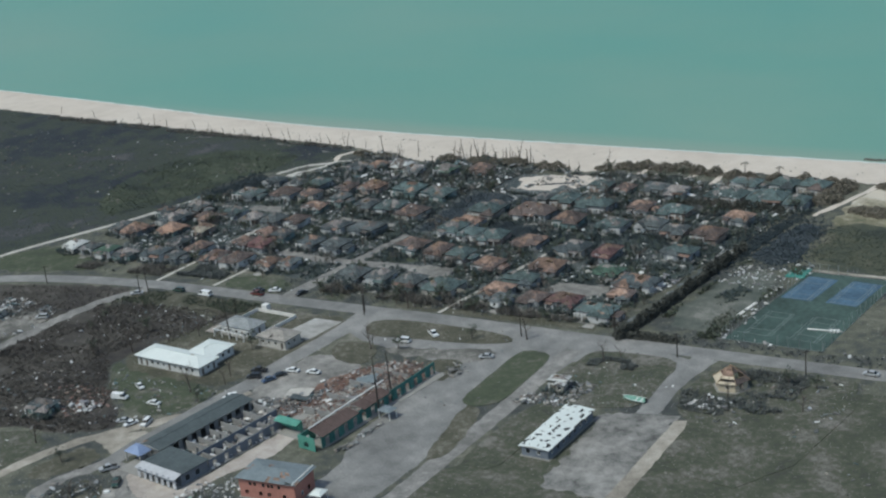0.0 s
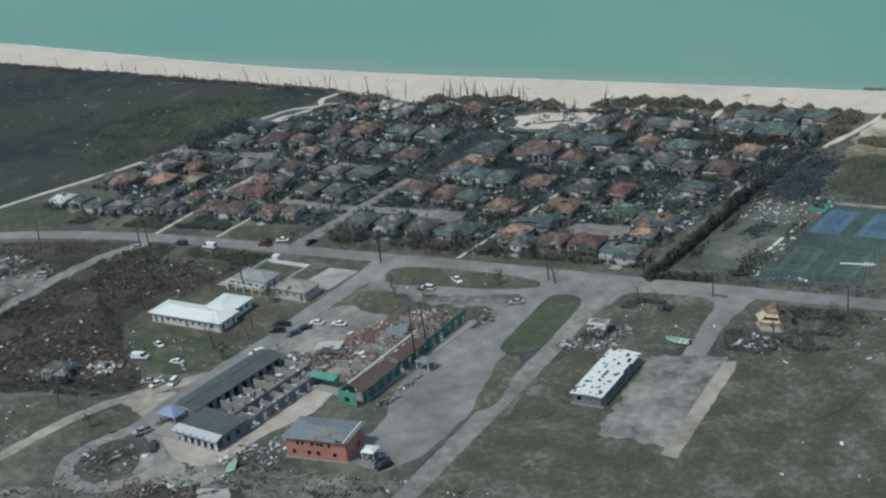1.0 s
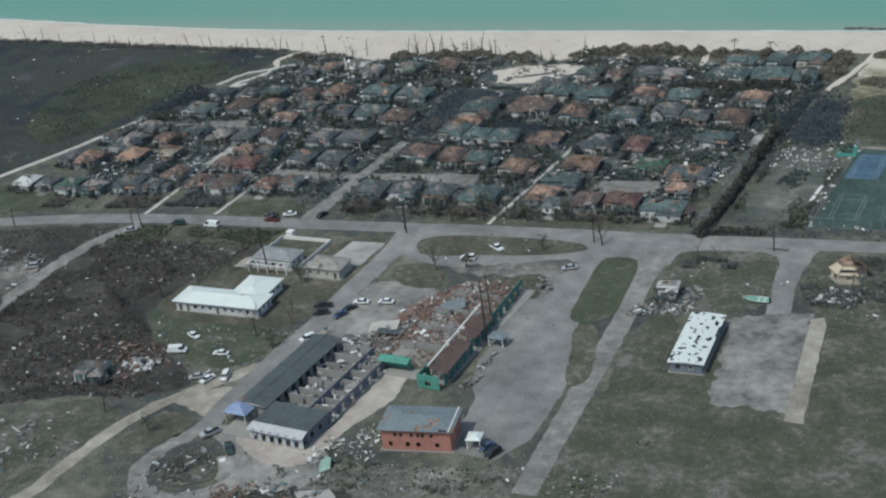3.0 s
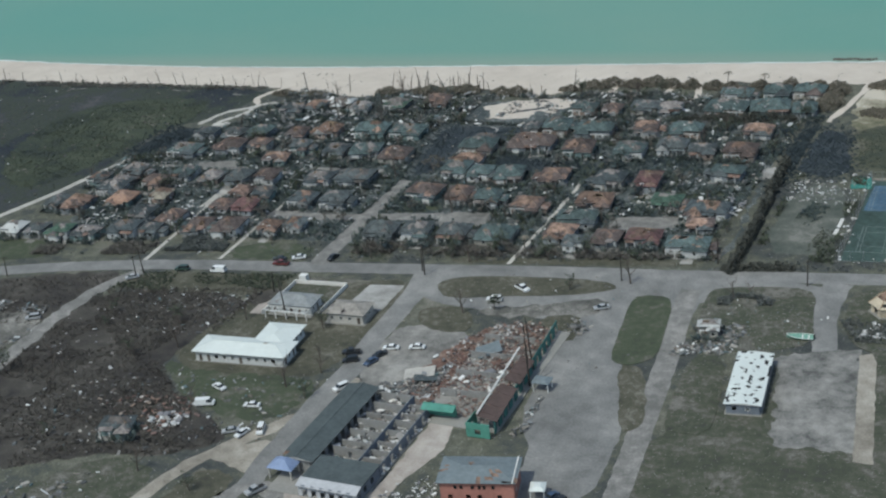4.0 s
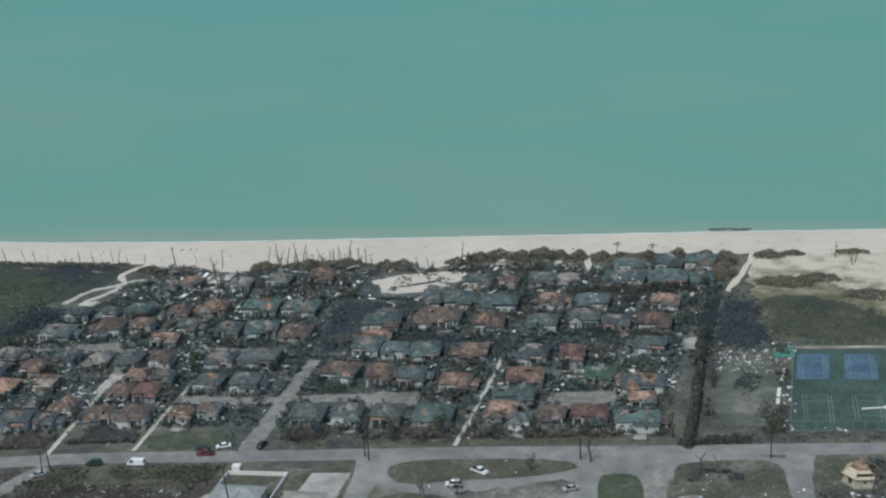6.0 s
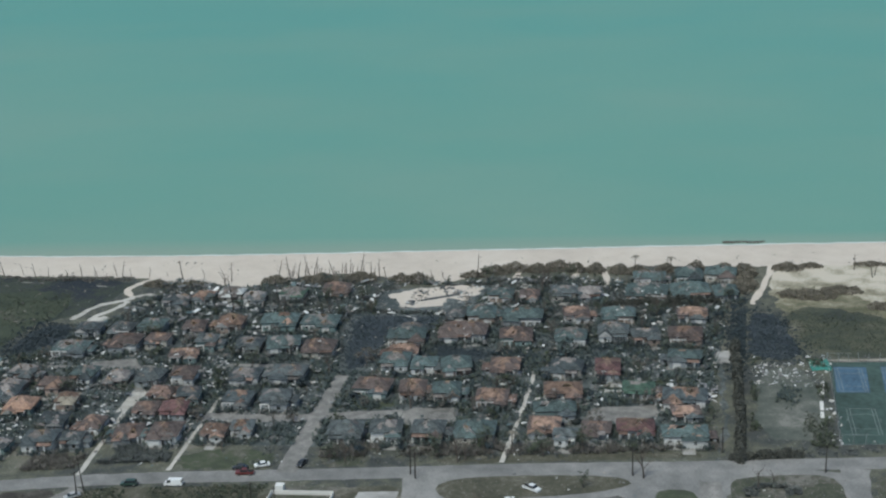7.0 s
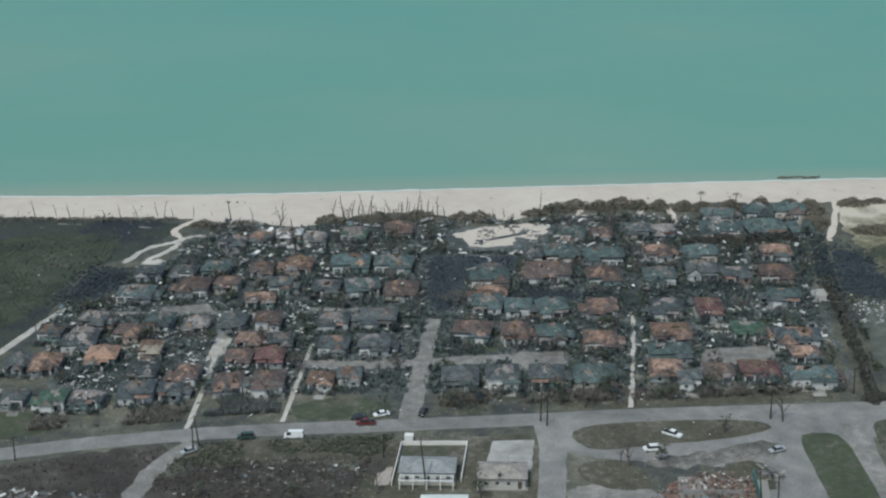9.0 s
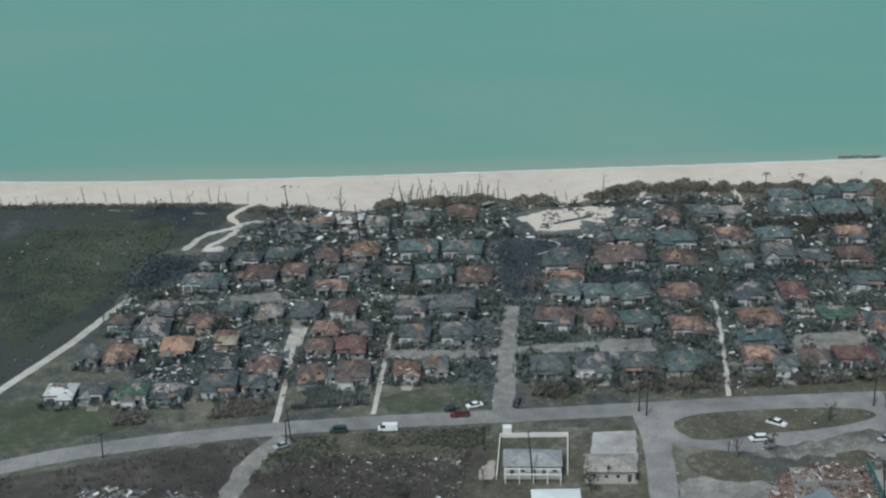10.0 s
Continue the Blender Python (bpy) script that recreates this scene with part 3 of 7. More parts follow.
strip("lane", [(118.5, 22), (120, 36), (121, 50), (119.6, 66.7), (119, 80), (117.5, 96)], 1.5, Z_ROAD - 0.02, M_yards, "worn dusty lane beside the hedge", "lane", 2.2)
sheet("concrete_pad", [(116.5, 94.3), (116, 104), (123, 106.4), (123.5, 96)], Z_ROAD, M_concrete, "pale patch at the lane's end", "slab", 0, 0.8)
strip("lane", [(-152, -30), (-143, 5), (-131.3, 38.9), (-128.1, 53.7), (-123.4, 72)], 2.8, Z_ROAD - 0.02, M_palegravel, "straight pale track at the edge of the scrub", "lane")
strip("lane", [(-94, 166), (-102, 160.4), (-105.8, 153.7), (-108.6, 146.5), (-106, 141.5), (-102.4, 138)], (2.0, 2.6), Z_ROAD - 0.02, M_sand, "winding white sand track to the beach", "lane", 1.1)
strip("lane", [(-102, 138.5), (-104.5, 134.5), (-108.5, 132), (-112.4, 128.6), (-115, 121.5), (-117, 113.5)], (2.6, 2.4), Z_ROAD - 0.015, M_palegravel, "white sand drift along the scrub", "lane", 0.9)
strip("lane", [(-102.4, 134), (-104, 126.4), (-107, 121.6), (-109.6, 114.2)], (2.0, 2.8), Z_ROAD - 0.012, M_palegravel, "white sand drift beside the track", "lane", 0.9)
PAVED.append([(-122, 110), (-121, 122), (-116, 134), (-112, 146), (-110, 158), (-100, 164), (-94, 146), (-94, 138), (-99, 132), (-100, 116), (-106, 108)])
sheet("beach_edge", [(-103, 152), (-100.7, 158), (-96, 164), (-58, 170), (-50.4, 168), (-54, 160), (-58, 153.5), (-68.9, 153), (-83, 157), (-92, 156)], 0.06, M_sand, "beach sand washed in between the trunks", "sand", 1, 1.2)
PAVED.append([(-103, 152), (-100, 166), (-52, 170), (-52, 158), (-60, 154), (-83, 158)])
strip("lane", [(-103, 139.2), (-99, 141.2), (-94, 141.6), (-90, 141)], (2.2, 1.2), Z_ROAD - 0.03, M_palegravel, "white sand track", "lane", 1.4)
strip("lane", [(-57, -12), (-62.2, -22), (-65.1, -39.7), (-64, -56.5), (-62.3, -73), (-60, -105)], (5.2, 5.6), Z_ROAD - 0.01, M_asphalt2, "pale gravel side road", "road", 1.6)
sheet("sand_clearing", [(-92, -48), (-72, -45), (-66, -52), (-64, -60), (-70, -68), (-95, -66)], 0.05, M_dustypath, "pale sandy clearing heaped with debris", "sand", 1, 1.5)
strip("road", [(36, 6), (38.5, -6), (39, -22), (39.1, -37.4), (41.5, -53), (40.3, -65.5), (41, -85), (41.5, -100), (43, -110)], (7.5, 6), Z_ROAD + 0.01, M_asphalt, "grey side road past the shops", "road", 0.4)
strip("road", [(43, -107), (39.5, -117), (37.5, -125), (38.5, -132), (44.6, -138.5), (54, -139), (62, -133), (65, -123), (56, -115), (45, -109)], 4.8, Z_ROAD - 0.01, M_asphalt2, "pale dusty turning loop", "road", 1.2)
strip("lane", [(2, -180), (19, -150), (18.5, -138), (19.4, -121), (22.4, -106.7), (28.6, -95.5), (36, -84), (39, -78)], 4.4, Z_ROAD - 0.02, M_dirt, "sandy dirt track", "lane", 0.8)
sheet("pavement", [(31.6, 5), (60, 12), (120.5, 22), (157, 22), (158, 14), (153, 12), (122, 11), (121, -16), (116, -17), (112.5, 7), (105, 4), (110, -34), (121, -56), (124, -100), (103, -100), (104, -80), (95, -66), (92.3, -41.6), (88.6, -19.4), (80, -13), (54, -13), (43, -10), (38, -4)], Z_ROAD - 0.01, M_asphalt, "wide grey asphalt forecourt with faded tyre marks", "pavement", 1, 0.5)
strip("road", [(117, 12), (118.5, -5), (121, -20), (124, -46), (127, -75), (131, -110)], 6.0, Z_ROAD + 0.015, M_asphalt2, "pale grey service road", "road", 0.4)
strip("road", [(156, 24), (155.5, 5), (159.5, -12), (161, -22)], (8, 6), Z_ROAD + 0.015, M_asphalt, "grey access road", "road", 0.4)
sheet("concrete_pad", [(149, -19), (168.5, -12.3), (176, -60), (157, -62)], Z_ROAD + 0.02, M_padgrey, "large stained concrete pad", "slab", 0, 2.0)
sheet("concrete_pad", [(168.8, -15), (172.8, -13), (180.5, -64), (176, -64)], Z_ROAD + 0.025, M_dirt, "cream-coloured bare floor strip", "slab", 0, 0.3)
sheet("parking_lot", [(42.5, -40), (43.2, -27), (53, -24.6), (66.1, -27.4), (70, -40), (66, -60), (58, -64), (45, -60)], Z_ROAD - 0.015, M_stained, "sandy parking ground", "pavement", 1, 0.8)
sheet("parking_lot", [(22.4, -4.9), (33.3, -3.3), (33.4, -20), (21.5, -20)], Z_ROAD - 0.03, M_concrete, "grey concrete yard behind the cream house", "pavement", 0, 0.4)
for ring in ([(43.1, -2.4), (43.4, 3), (52.9, 7.4), (71.4, 10.4), (90.2, 12.2), (96.5, 9), (93.6, 5.8), (84.6, 1.2), (60.8, -4.8), (49.2, -8.6)],
             [(45, -20.2), (45.5, -15.5), (53.4, -12.3), (60.2, -15), (64, -22.6), (62.5, -27.5), (51, -27.2)],
             [(79.8, -14.2), (91, -9), (94.5, -18.4), (94, -26), (86, -22)],
             [(107, -31), (104.5, -13), (102.4, 1), (104, 5.6), (112.4, 6.4), (115, 0.2), (117, -14), (119.2, -27), (115, -33), (110, -34)],
             [(121.7, 9.5), (124.5, 15.2), (144.4, 19.6), (151.5, 16.9), (153, 4.8), (156.5, -11.7), (147.5, -17.5), (134, -21.5), (126.5, -18)],
             [(160.8, 13.6), (162, 21.4), (182.9, 26), (208, 29), (208, -40), (178, -40), (173.5, -14), (165.5, -9.8), (161.5, 3.1)],
             [(127.3, -23), (136.5, -24), (140.5, -45), (142, -62), (131, -62), (129, -50)],
             [(45.7, -133.6), (42, -124.3), (44.6, -119.2), (51.6, -118.4), (58.2, -124.6), (58, -129.8), (50.4, -134)]):
    sheet("grass_island", ring, Z_ROAD + 0.09, M_greenlawn if ring[0][0] == 107 else M_drygrass if ring[0][0] in (43.1, 45, 79.8, 45.7) else M_lawn, "green grass island between the roads", "lawn", 1, 0.3, 0.12)

sheet("bare_patch", [(110, -33.5), (117, -33.5), (122.5, -48), (126, -62), (121, -66), (115.5, -49)], Z_ROAD + 0.035, M_drygrass, "brown weedy strip between the asphalt roads", "ground", 1, 0.8)
sheet("bare_patch", [(60, -12.5), (70, -9), (88, -2), (95, 2), (97, -6), (92, -12), (81, -13.2), (66, -16)], Z_ROAD + 0.03, M_dustypath, "sandy patch of worn paving with litter", "ground", 2, 2.0)
sheet("rough_ground", [(62, -126), (78, -118), (84, -112), (112, -106), (128, -100), (150, -84), (150, -170), (20, -190), (26, -150), (44, -143), (58, -141), (66, -134)], 0.024, M_southground, "pale rough ground strewn with fragments", "ground", 1, 2.5)
sheet("concrete_pad", [(80, -126), (88, -122.5), (93, -127), (85, -131)], 0.06, M_concrete, "pale bare slab in the rough ground", "slab", 0, 0.6)
for line in ([(39.5, 171), (40, 178), (41, 188)], [(61, 171), (62.5, 178), (64.5, 190)], [(75, 166), (73.5, 176), (71, 190)], [(102, 178), (103.5, 184), (104, 192)], [(128, 150), (131.5, 165), (134, 180), (136, 196)], [(115, 182), (114, 192)]):
    strip("lane", line, (2.0, 3.0), 0.1, M_sand, "white sand path between the dune shrubs", "lane", 0.8)
strip("lane", [(3.2, 114.5), (7.4, 118), (10.6, 122), (10.4, 126), (6.3, 127.8)], 0.8, 0.09, M_concrete, "narrow curved garden path", "lane", 0.2)
sheet("bare_patch", [(-6, -22), (-1.8, -20.8), (-1.6, -30), (-5, -30)], 0.05, M_apron, "pale pinkish slab beside the white wall", "ground", 0, 0.8)
strip("lane", [(39, 171), (48, 173), (56, 172)], 1.6, 0.1, M_sand, "white sand path behind the shrubs", "lane", 0.8)
sheet("bare_patch", [(54, -120), (58, -128), (70, -130), (84, -124), (82, -112), (74, -106), (60, -112)], 0.05, M_stained, "trampled pale ground before the arcade", "ground", 2, 2.5)
sheet("bare_patch", [(66, -140), (80, -136), (96, -128), (92, -122), (78, -126), (66, -132)], 0.05, M_brownscrub, "bare brown ground", "ground", 2, 3)
for ring in ([(24, -100), (34, -92), (40, -90), (42, -100), (40, -106), (30, -104)], [(40, -60), (46, -56), (48, -64), (41, -72)], [(58, -66), (68, -60), (66, -48), (58, -52)], [(-16, -80), (0, -76), (12, -84), (0, -90)], [(8, -100), (16, -96), (18, -102), (10, -106)],
             [(-12, -18), (-4, -14), (-2, -22), (-10, -26)], [(-30, -76), (-16, -72), (-18, -80), (-28, -84)]):
    sheet("bare_patch", ring, 0.055, M_dirt if ring[0][0] > 20 else M_brownscrub, "bare dusty patch of ground", "ground", 2, 2.5)

# ---- tennis courts ----
sheet("court_surface", [(153.5, 38.6), (152.5, 99), (181, 102), (184, 42.7)], 0.05, M_court_green, "worn green hard-court surface", "tennis court", 0, 0.2)
for cx, cy in ((158.6, 85.4), (173.2, 87)):
    sheet("court_surface", [(cx - 4.9, cy - 10), (cx - 4.9, cy + 10), (cx + 5.2, cy + 10.6), (cx + 5.2, cy - 9.4)], 0.065, M_court_blue, "faded blue tennis court", "tennis court", 0, 0.1)
for cx, cy in ((158.6, 85.4), (173.2, 87), (160.5, 55), (175, 56.5)):
    s = Build()
    for dx in (-4.2, -3.2, 3.2, 4.2):
        s.box(dx - 0.07, -9, 0, dx + 0.07, 9, 0.012)
    for dy in (-9, -5, 5, 9):
        s.box(-4.2, dy - 0.07, 0, 4.2, dy + 0.07, 0.014)
    ob = new("court_lines", s.mesh("court_lines", M_line))
    ob.matrix_basis = pose(cx, cy, 0.075, rz=3)
    tagged(ob, "white painted court lines", "court lines", kind="structure")
sheet("parking_lot", [(129, 39.5), (130, 92), (147, 94), (150.5, 41)], 0.04, M_lot, "dull grey-green vacant lot beside the hedge", "pavement", 1, 1.4)


# ---- houses ----
FOOT = []  # (x, y, half width, half depth, turn) of all that stands, to keep brush and litter out
s = Build()
for x0, x1, z0, z1 in ((-0.55, 0.55, 0, 0.09), (-0.55, 0.55, 1.11, 1.2), (-0.55, -0.46, 0.09, 1.11), (0.46, 0.55, 0.09, 1.11), (-0.03, 0.03, 0.09, 1.11)):
    s.box(x0, -0.06, z0, x1, 0.06, z1)
WINDOW_ME = s.mesh("window", M_trim)
PANE_ME = Build().box(-0.46, -0.015, 0.09, 0.46, 0.015, 1.11).mesh("pane", M_pane)
s = Build()
s.box(-0.5, -0.05, 0, 0.5, 0.05, 2.05).box(0.34, -0.11, 0.98, 0.42, -0.05, 1.1)
DOOR_ME = s.mesh("door", M_door)
s = Build()
for k in range(5):
    s.box(-1.25, -0.05, k * 0.44 + 0.01, 1.25, 0.05, k * 0.44 + 0.43)
GARAGE_ME = s.mesh("garage_door", M_trim)
COLUMN_ME = Build().box(-0.19, -0.19, 0, 0.19, 0.19, 0.25).box(-0.14, -0.14, 0.25, 0.14, 0.14, 2.2).box(-0.19, -0.19, 2.2, 0.19, 0.19, 2.32).mesh("column", M_trim)


def wall_run(parent, mat, a, c, h, openings, z0=0.2, thick=0.2):
    """One wall from a to c with real openings; openings: (along, width, bottom, height, what)."""
    ax, ay = a
    length = math.hypot(c[0] - ax, c[1] - ay)
    turn = math.degrees(math.atan2(c[1] - ay, c[0] - ax))
    cuts_x, cuts_z, gaps = {0.0, length}, {0.0, h}, []
    x = 0.0
    for at, w, zb, oh, what in sorted(openings):
        oh = min(oh, h - 0.25 - zb)
        if at - w / 2 < x + 0.15 or at + w / 2 > length - 0.15 or oh < 0.4:
            continue
        x = at + w / 2
        cuts_x |= {at - w / 2, at + w / 2}
        cuts_z |= {zb, zb + oh}
        gaps.append((at - w / 2, at + w / 2, zb, zb + oh))
        spot = pose(ax, ay, z0, rz=turn) @ pose(at, 0, zb)
        if what == "window":
            wob = part("window", WINDOW_ME, None, parent, m=spot)
            part("pane", PANE_ME, None, wob)
        elif what == "door":
            part("door", DOOR_ME, None, parent, m=spot)
        elif what == "garage":
            part("garage_door", GARAGE_ME, None, parent, m=spot)
    s = Build()
    if not gaps:
        s.box(0, -thick / 2, 0, length, thick / 2, h)
    else:
        cx, cz = sorted(cuts_x), sorted(cuts_z)
        for xa, xb in zip(cx, cx[1:]):
            for za, zb in zip(cz, cz[1:]):
                if not any(g[0] < (xa + xb) / 2 < g[1] and g[2] < (za + zb) / 2 < g[3] for g in gaps):
                    s.box(xa, -thick / 2, za, xb, thick / 2, zb)
        s.weld()
        count = {}
        for f in s.f:
            count[tuple(sorted(f))] = count.get(tuple(sorted(f)), 0) + 1
        keep = [f for f in s.f if count[tuple(sorted(f))] == 1]
        s.f, s.i = keep, [0] * len(keep)
    return part("wall", s, mat, parent, m=pose(ax, ay, z0, rz=turn))


def roof_slopes(x0, y0, x1, y1, z, pitch, gable=False):
    """The four slopes of a hip roof, each as its eave's two ends and its ridge's two ends."""
    w, d = x1 - x0, y1 - y0
    if w >= d:
        k = 0 if gable else d / 2
        zt = z + d / 2 * pitch
        ra, rb = Vector((x0 + k, (y0 + y1) / 2, zt)), Vector((x1 - k, (y0 + y1) / 2, zt))
        out = [(Vector((x0, y0, z)), Vector((x1, y0, z)), ra, rb), (Vector((x1, y1, z)), Vector((x0, y1, z)), rb, ra)]
        ends = [(Vector((x1, y0, z)), Vector((x1, y1, z)), rb, rb), (Vector((x0, y1, z)), Vector((x0, y0, z)), ra, ra)]
    else:
        k = 0 if gable else w / 2
        zt = z + w / 2 * pitch
        ra, rb = Vector(((x0 + x1) / 2, y0 + k, zt)), Vector(((x0 + x1) / 2, y1 - k, zt))
        out = [(Vector((x1, y0, z)), Vector((x1, y1, z)), ra, rb), (Vector((x0, y1, z)), Vector((x0, y0, z)), rb, ra)]
        ends = [(Vector((x0, y0, z)), Vector((x1, y0, z)), ra, ra), (Vector((x1, y1, z)), Vector((x0, y1, z)), rb, rb)]
    return out, ends


def torn_roof(parent, mat, box, z, pitch, torn, seed, cell=0.65, deck_mat=None, gable=False, bare=1.0, grain=1.0, peel=0.0):
    """A hip roof in small fields: shingled, stripped to the boards, or open to the rafters."""
    sides, ends = roof_slopes(*box, z, pitch, gable)
    deck, top, frame_ = Build(), Build(), Build()
    holes = False
    wallish = Build()
    for sl in sides + ([] if gable else ends):
        a, c, ra, rc = sl
        nrm = (c - a).cross(ra - a).normalized()
        if nrm.z < 0:
            nrm = -nrm
        run = ((ra + rc) / 2 - (a + c) / 2).length
        nv, nu = max(2, int(run / cell)), max(3, int((c - a).length / cell))

        def at(u, v):
            return (a.lerp(c, u)).lerp(ra.lerp(rc, u), v)
        for i in range(nv):
            for j in range(nu):
                q = [at(j / nu, i / nv), at((j + 1) / nu, i / nv), at((j + 1) / nu, (i + 1) / nv), at(j / nu, (i + 1) / nv)]
                m = (q[0] + q[2]) / 2
                f = 0.5 + 0.62 * noise.noise((m.x * 0.22 * grain + seed * 7.3, m.y * 0.22 * grain - seed * 3.1, m.z * 0.3)) + 0.22 * noise.noise((m.x * 0.9 + seed, m.y * 0.9, 4.0)) - peel * (i / nv - 0.42)
                if f < torn * 0.45 and (peel == 0 or noise.noise((m.x * 0.35, m.y * 0.35, seed)) > 0.12):
                    holes = True
                    continue
                deck.add(q + [p - nrm * 0.06 for p in q], [(0, 1, 2, 3), (7, 6, 5, 4)] + ([(0, 4, 5, 1)] if i == 0 else []))
                if f > torn * bare * 0.8 + 0.04:
                    lift = 0.05 + 0.03 * random.random()
                    t = [p + nrm * lift for p in q]
                    top.add(t + q, [(0, 1, 2, 3), (0, 4, 5, 1), (1, 5, 6, 2), (2, 6, 7, 3), (3, 7, 4, 0)])
        for j in range(0, nu + 1, 2):
            if torn > 0.3:
                e, r = at(j / nu, 0), at(j / nu, 1)
                d = (c - a).normalized() * 0.05
                lo = nrm * 0.08
                frame_.add([e - d - lo, e + d - lo, r + d - lo, r - d - lo, e - d - lo * 2.6, e + d - lo * 2.6, r + d - lo * 2.6, r - d - lo * 2.6], [(0, 1, 2, 3), (7, 6, 5, 4), (0, 4, 5, 1), (1, 5, 6, 2), (3, 2, 6, 7), (0, 3, 7, 4)])
        e0, e1 = a - nrm * 0.07, c - nrm * 0.07
        wallish.add([e0, e1, a + nrm * 0.03, c + nrm * 0.03], [(0, 1, 3, 2)])
    if gable:
        for a, c, ra, rc in ends:
            wallish.add([a, c, ra, a.lerp(c, 0.5) * 0.02 + ra * 0.98 - Vector((0, 0, 0.1))], [(0, 1, 2)])
    ob = part("roof", deck.weld(), deck_mat or M_deck, parent, "roof stripped to bare boards" if torn > 0.3 else "")
    part("shingle_cover", top, mat, ob, kind="stuff")
    part("fascia", wallish, M_fascia, ob)
    if holes and frame_.v:
        part("rafter_frame", frame_, M_rafter, ob)
    # ridge caps
    if torn < 0.22:
        (a, c, ra, rc) = sides[0]
        cap = Build()
        if (rc - ra).length > 0.5:
            cap.tube([ra + Vector((0, 0, 0.07)), rc + Vector((0, 0, 0.07))], [0.12, 0.12], 5)
        for corner, r in ((a, ra if not gable else a), (c, rc if not gable else c)):
            if (corner - r).length > 0.5:
                cap.tube([corner + Vector((0, 0, 0.08)), r + Vector((0, 0, 0.07))], [0.1, 0.1], 5)
        part("ridge_cap", cap, mat, ob)
    return ob


HOUSE_WORDS = {"teal": "weathered teal shingle roof", "grey": "grey shingle roof", "slate": "dark slate-coloured roof", "brown": "brown shingle roof", "maroon": "maroon shingle roof", "green": "green roof",
               "stripped": "terracotta roof stripped to bare boards", "orange": "bright orange roof", "cream": "cream-coloured torn roof", "white": "pale collapsed roof"}
house_count = 0
FRONTS = []


def house(x, y, w, d, turn, style, torn, h=2.7, wing=None, pitch=0.54):
    global house_count
    house_count += 1
    seed = house_count
    r = random.Random(seed * 13 + 5)
    pitch *= r.uniform(0.72, 1.2)
    turn += r.uniform(-5, 5)
    torn = min(0.85, torn + (0.04, 0.12, 0.24)[seed % 3])
    h *= r.uniform(0.92, 1.08) if torn < 0.5 else r.uniform(0.72, 0.98)
    state = "lightly damaged" if torn < 0.2 else "storm-damaged" if torn < 0.45 else "badly torn"
    hub = thing("house", pose(x, y, 0, rz=turn), f"{state} bungalow with {HOUSE_WORDS[style]}", "house", "houses of the settlement")
    FOOT.append((x, y + 0.4, w / 2 - 0.5, d / 2 - 0.8, turn))
    FRONTS.append((x, y, w, d, turn))
    mat, wall = ROOF[style], WALL[r.choice((0, 0, 1, 2, 2, 3, 4))]
    part("foundation", Build().box(-w / 2 - 0.3, -d / 2 - 0.3, 0, w / 2 + 0.3, d / 2 + 0.3, 0.2), M_slab, hub)
    blocks = [(-w / 2 + 0.6, -d / 2 + 2.4, w / 2 - 0.6, d / 2 - 0.6, h + r.uniform(0.2, 0.7), pitch)]
    # a front wing and a rear or side wing under roofs of their own
    ww = w * r.uniform(0.34, 0.52)
    wx = r.choice((-1, 1)) * (w / 2 - ww / 2 - 0.6)
    blocks.append((wx - ww / 2, -d / 2 + 0.5, wx + ww / 2, -d / 2 + d * 0.55, h - 0.1, pitch * r.uniform(0.9, 1.3)))
    if r.random() < 0.7:
        wb = w * r.uniform(0.3, 0.45)
        bx = -math.copysign(w / 2 - wb / 2 - 0.5, wx)
        blocks.append((bx - wb / 2, d * 0.05, bx + wb / 2, d / 2 + r.uniform(0.3, 1.6), h - 0.1, pitch * r.uniform(0.85, 1.15)))
    if r.random() < 0.35:
        sx = math.copysign(w / 2, wx)
        blocks.append((min(sx, sx + math.copysign(1.6, wx)) - 0.6, -d * 0.2, max(sx, sx + math.copysign(1.6, wx)) + 0.4, d * 0.25, h - 0.5, pitch * 0.8))
    for n, (x0, y0, x1, y1, hh, pt) in enumerate(blocks):
        if n == 0:
            ops = [(q, 1.1, 0.9, 1.2, "window" if r.random() < 0.6 else "gap") for q in np.arange(1.6, x1 - x0 - 1, 2.5)]
            ops[len(ops) // 2] = (ops[len(ops) // 2][0], 1.0, 0.0, 2.05, "door")
        else:
            ops = [((x1 - x0) / 2, 2.5, 0.0, 2.2, "garage")] if (r.random() < 0.4 and x1 - x0 > 3.4) else [((x1 - x0) / 2, 1.1, 0.9, 1.2, "window" if r.random() < 0.7 else "gap")]
        wall_run(hub, wall, (x0, y0), (x1, y0), hh, ops)
        if n == 0:
            side = [(q, 1.1, 0.9, 1.2, "window" if r.random() < 0.6 else "gap") for q in (d * 0.28, d * 0.6)]
            wall_run(hub, wall, (x1, y0 + 0.1), (x1, y1 - 0.1), hh, side)
            wall_run(hub, wall, (x1, y1), (x0, y1), hh, [])
            wall_run(hub, wall, (x0, y1 - 0.1), (x0, y0 + 0.1), hh, [])
        else:
            wall_run(hub, wall, (x1, y0 + 0.1), (x1, y1), hh, [(0.9, 1.1, 0.9, 1.2, "window")])
            wall_run(hub, wall, (x0, y1), (x0, y0 + 0.1), hh, [])
        o = 0.7 if n == 0 else 0.55
        bare = 1.25 if style == "stripped" else 1.0
